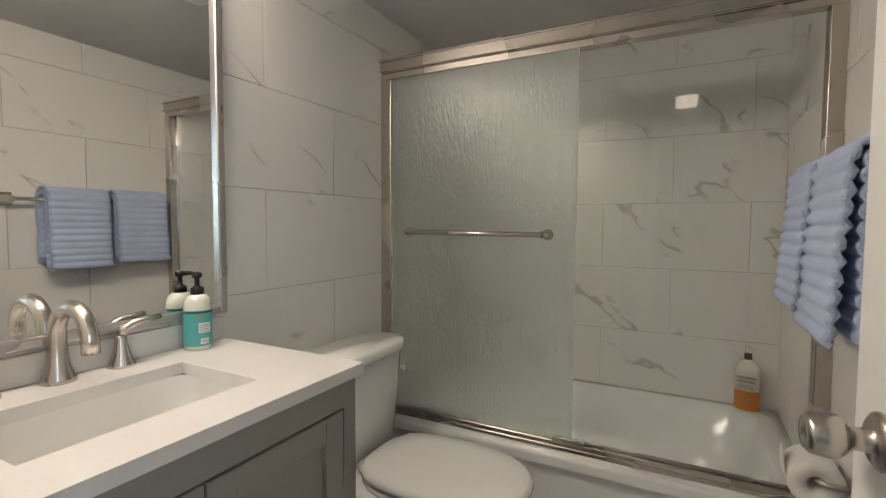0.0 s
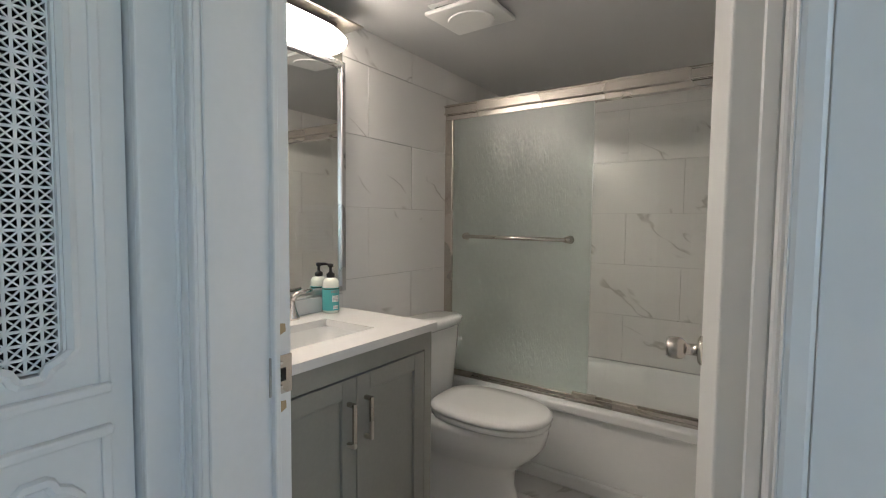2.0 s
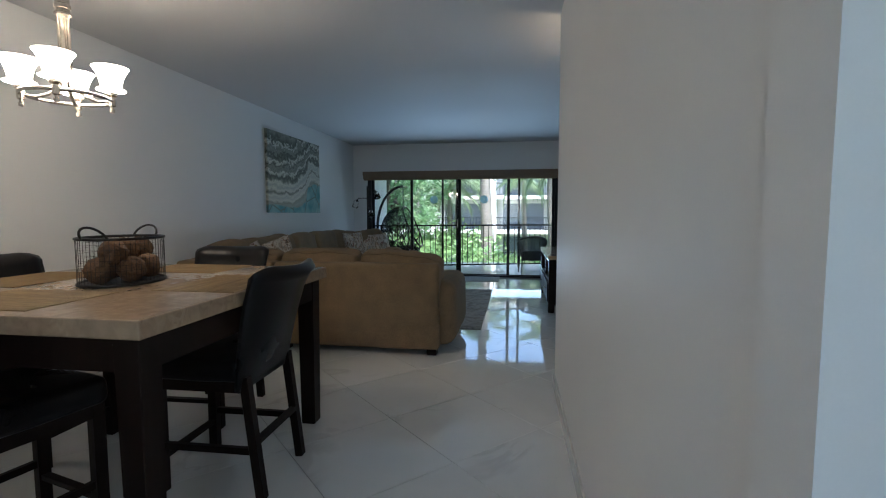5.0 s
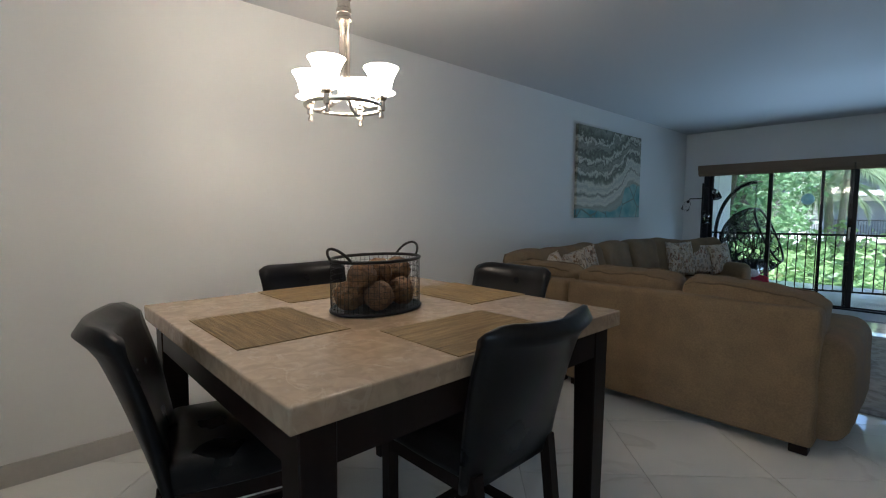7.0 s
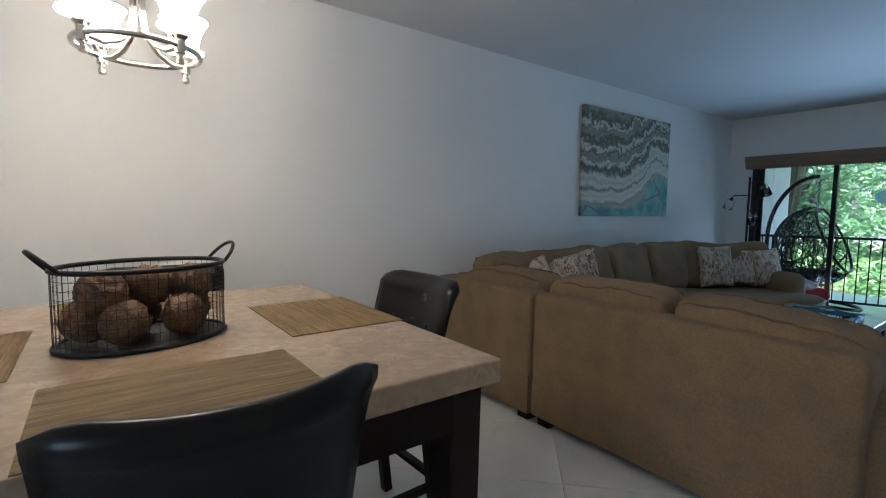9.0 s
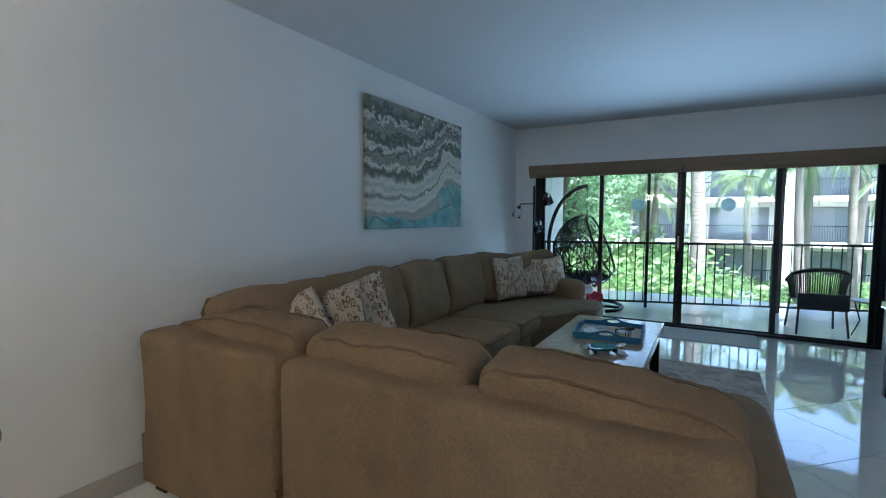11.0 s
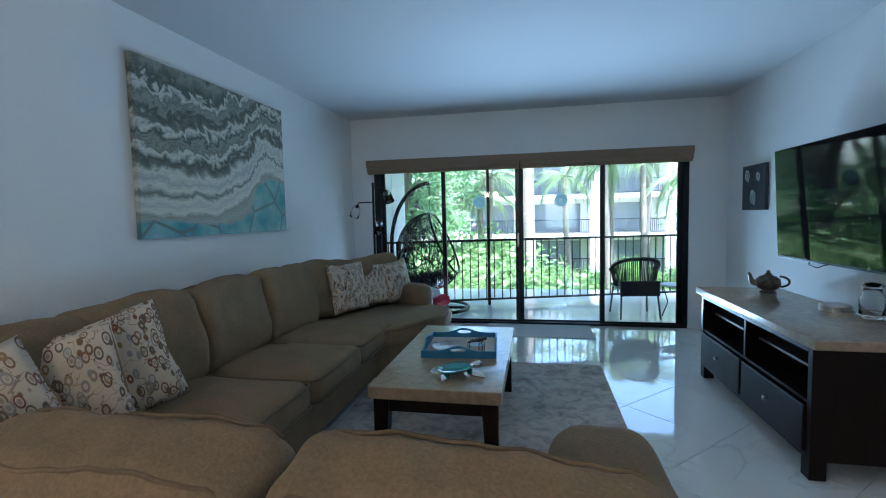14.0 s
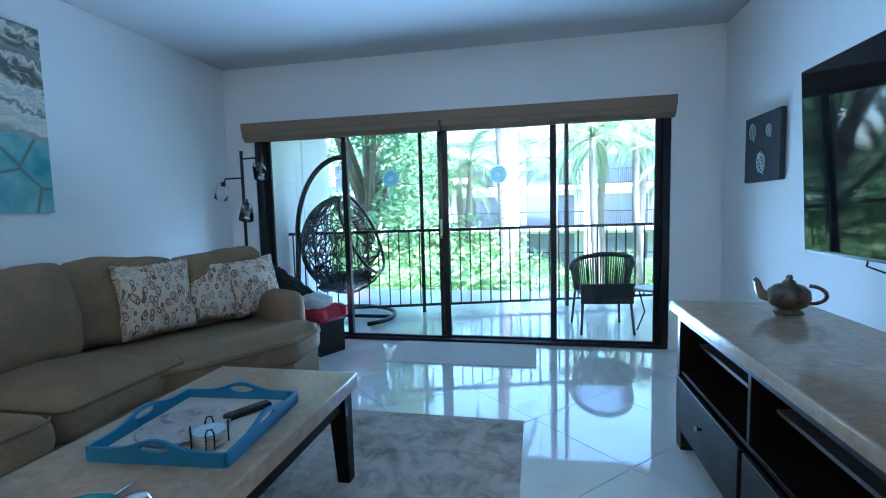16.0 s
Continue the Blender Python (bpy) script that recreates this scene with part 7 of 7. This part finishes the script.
def shrub_mesh(seed, w, h):
    rng = random.Random(seed)
    bm = bmesh.new()
    for i in range(9):
        leaves(bm, (rng.uniform(-w, w) * 0.6, rng.uniform(-w, w) * 0.6, h * rng.uniform(0.3, 0.75)), (w * 0.5, w * 0.5, h * 0.4), 260, 0.06, rng, 0.9)
    return mesh_of("foliage", bm, HEDGE)


SHRUBS = [shrub_mesh(s, 1.1, 1.5) for s in (1, 2, 3)]
rng = random.Random(5)
for i in range(120):
    x, y = -14.5 - rng.random() ** 1.4 * 15, rng.uniform(-14, 10)
    s = empty("shrub", pose(x, y, GZ, 0, 0, rng.uniform(0, 360)), "bushy bright green garden shrub", "shrub", "garden shrubs")
    k = rng.uniform(0.75, 1.5) * (1.65 if y < -1.8 else 1.0)
    o = new("foliage", SHRUBS[i % 3])
    o.parent = s
    o.matrix_basis = Matrix.Diagonal((k, k, k * rng.uniform(0.7, 1.15), 1))

STUCCO = plain("stucco", (0.72, 0.71, 0.68), 0.85, vary=0.04, scale=0.5, fine=12, bump=0.2, depth=0.01)
DIM = plain("balcony_recess", (0.3, 0.31, 0.32), 0.8, vary=0.1)
bld = empty("apartment_building", pose(-38, 2, GZ), "white three-storey apartment building with railed balconies", "building")
ST, WID = 2.8, 40.0
part("wall", boxes((-8, -2.2, -WID / 2, WID / 2, 0, 3 * ST + 0.4)), STUCCO, bld)
part("roof", boxes((-8.3, 0.5, -WID / 2 - 0.3, WID / 2 + 0.3, 3 * ST + 0.4, 3 * ST + 0.8)), CONCRETE, bld)
BAY = 5.0
slab = part("balcony_slab", boxes((-2.2, 0, -BAY * 0.5 + 0.3, BAY * 0.5 - 0.3, -0.28, 0.0)), STUCCO, bld, place=pose(0, -17.5, ST))
bm = boxes((-0.06, 0.0, -2.2, 2.2, 0.98, 1.04), (-0.05, -0.01, -2.2, 2.2, 0.08, 0.12))
for i in range(37):
    box(bm, -0.04, -0.015, -2.19 + i * 0.1217 - 0.012, -2.19 + i * 0.1217 + 0.012, 0.1, 1.0)
railm = part("railing", bm, DARK_METAL, bld, place=pose(0, -17.5, ST))
bm = boxes((-2.25, -2.18, -1.7, 1.7, 0.05, 2.2))
winm = part("glass_door", bm, plain("dark_pane", (0.18, 0.21, 0.25), 0.08, bump=0), bld, place=pose(0, -17.5, ST))
pier = part("pier", boxes((-2.2, 0.1, -0.3, 0.3, 0, 3 * ST + 0.4)), STUCCO, bld, place=pose(0, -20, 0))
for b in range(8):
    y = -17.5 + BAY * b
    share(pier, bld, pose(0, y + 2.5, 0))
    for s in range(3):
        if b or s != 1:
            share(slab, bld, pose(0, y, ST * s))
            share(railm, bld, pose(0, y, ST * s))
            share(winm, bld, pose(0, y, ST * s))

# ---- tiles ----


def clip(poly, axis, limit, keep_above):
    out = []
    for a, b in zip(poly, poly[1:] + poly[:1]):
        ia, ib = (a[axis] >= limit) == keep_above or a[axis] == limit, (b[axis] >= limit) == keep_above or b[axis] == limit
        if ia:
            out.append(a)
        if ia != ib:
            f = (limit - a[axis]) / (b[axis] - a[axis])
            out.append(tuple(a[k] + (b[k] - a[k]) * f for k in (0, 1)))
    return out


def chamfered(bm, poly, thick):
    """A tile: its outline at the back, pulled in a little at the face."""
    cx, cy = sum(p[0] for p in poly) / len(poly), sum(p[1] for p in poly) / len(poly)
    n = len(poly)
    low = [bm.verts.new((x, y, 0)) for x, y in poly]
    mid = [bm.verts.new((x, y, thick - 0.001)) for x, y in poly]
    top_ = [bm.verts.new((x + (cx - x) * 0.004, y + (cy - y) * 0.004, thick)) for x, y in poly]
    for a, b in ((low, mid), (mid, top_)):
        for i in range(n):
            bm.faces.new((a[i], a[(i + 1) % n], b[(i + 1) % n], b[i]))
    bm.faces.new(top_)


def lay(parent, material, frame_m, rect, tw, th, u0, v0, shift=0.0, turn=0.0, gap=0.003, thick=0.008):
    """Tiles tw x th on a plane, cut to rect; u0, v0: a joint crossing; turn: degrees of the pattern."""
    c_, s_ = math.cos(radians(turn)), math.sin(radians(turn))
    a0, a1, b0, b1 = rect
    whole = None
    reach = int((a1 - a0 + b1 - b0) / min(tw, th)) + 6
    cu, cv = (a0 + a1) / 2, (b0 + b1) / 2
    ru, rv = (cu - u0) * c_ + (cv - v0) * s_, -(cu - u0) * s_ + (cv - v0) * c_
    i0, j0 = round(ru / tw), round(rv / th)
    for j in range(j0 - reach, j0 + reach):
        off = shift * tw * (j % 2)
        for i in range(i0 - reach, i0 + reach):
            pts = [(-tw / 2 + gap / 2, -th / 2 + gap / 2), (tw / 2 - gap / 2, -th / 2 + gap / 2), (tw / 2 - gap / 2, th / 2 - gap / 2), (-tw / 2 + gap / 2, th / 2 - gap / 2)]
            pu, pv = (i + 0.5) * tw + off, (j + 0.5) * th
            mu, mv = u0 + pu * c_ - pv * s_, v0 + pu * s_ + pv * c_
            if not (a0 - tw < mu < a1 + tw and b0 - tw < mv < b1 + tw):
                continue
            world_pts = [(mu + x * c_ - y * s_, mv + x * s_ + y * c_) for x, y in pts]
            cut = world_pts
            for axis, limit, above in ((0, a0, True), (0, a1, False), (1, b0, True), (1, b1, False)):
                cut = clip(cut, axis, limit, above)
                if len(cut) < 3:
                    break
            if len(cut) < 3:
                continue
            area = abs(sum(p[0] * q[1] - q[0] * p[1] for p, q in zip(cut, cut[1:] + cut[:1]))) / 2
            if area < 0.002:
                continue
            local = frame_m @ Matrix.Translation((mu, mv, 0)) @ pose(0, 0, 0, 0, 0, turn)
            if len(cut) == 4 and abs(area - (tw - gap) * (th - gap)) < 1e-6:
                if whole is None:
                    bm = bmesh.new()
                    chamfered(bm, pts, thick)
                    whole = mesh_of("tile", bm, material)
                data = whole
            else:
                bm = bmesh.new()
                chamfered(bm, [((x - mu) * c_ + (y - mv) * s_, -(x - mu) * s_ + (y - mv) * c_) for x, y in cut], thick)
                data = mesh_of("tile", bm, material)
            o = new("tile", data)
            o.parent = parent
            o.matrix_basis = local


side_t = 0.92 / math.sqrt(2)
lay(floor, FLOOR_TILE, Matrix.Translation((0, 0, -0.008)), (-9.44, 1.6, -4.5, -0.03), side_t, side_t, -1.84, -1.03, 0, 45, 0.003)
lay(floor, FLOOR_TILE, Matrix.Translation((0, 0, -0.008)), (-9.44, -3.47, -0.027, NY), side_t, side_t, -1.84, -1.03, 0, 45, 0.003)
lay(bath_floor, BATH_FLOOR_TILE, Matrix.Translation((0, 0, -0.008)), (-1.13, 0.36, 0.03, 1.6), 0.61, 0.305, -0.6, 1.12, 0.5, 0)
west_m = Matrix(((0, 0, 1, -1.138), (1, 0, 0, 0), (0, 1, 0, 0), (0, 0, 0, 1)))
east_m = Matrix(((0, 0, -1, 0.368), (1, 0, 0, 0), (0, 1, 0, 0), (0, 0, 0, 1)))
north_m = Matrix(((1, 0, 0, 0), (0, 0, -1, 2.408), (0, 1, 0, 0), (0, 0, 0, 1)))
lay(bath_west, BATH_TILE, west_m, (0.03, 2.4, 0, BZ), 0.61, 0.305, 1.0, 1.612, 0.5, gap=0.0018)
lay(bath_east, BATH_TILE, east_m, (0.03, 2.4, 0, BZ), 0.61, 0.305, 0.9, 1.612, 0.5, gap=0.0018)
lay(bath_north, BATH_TILE, north_m, (-1.13, 0.36, 0.38, BZ), 0.61, 0.305, -0.37, 1.612, 0.5, gap=0.0018)
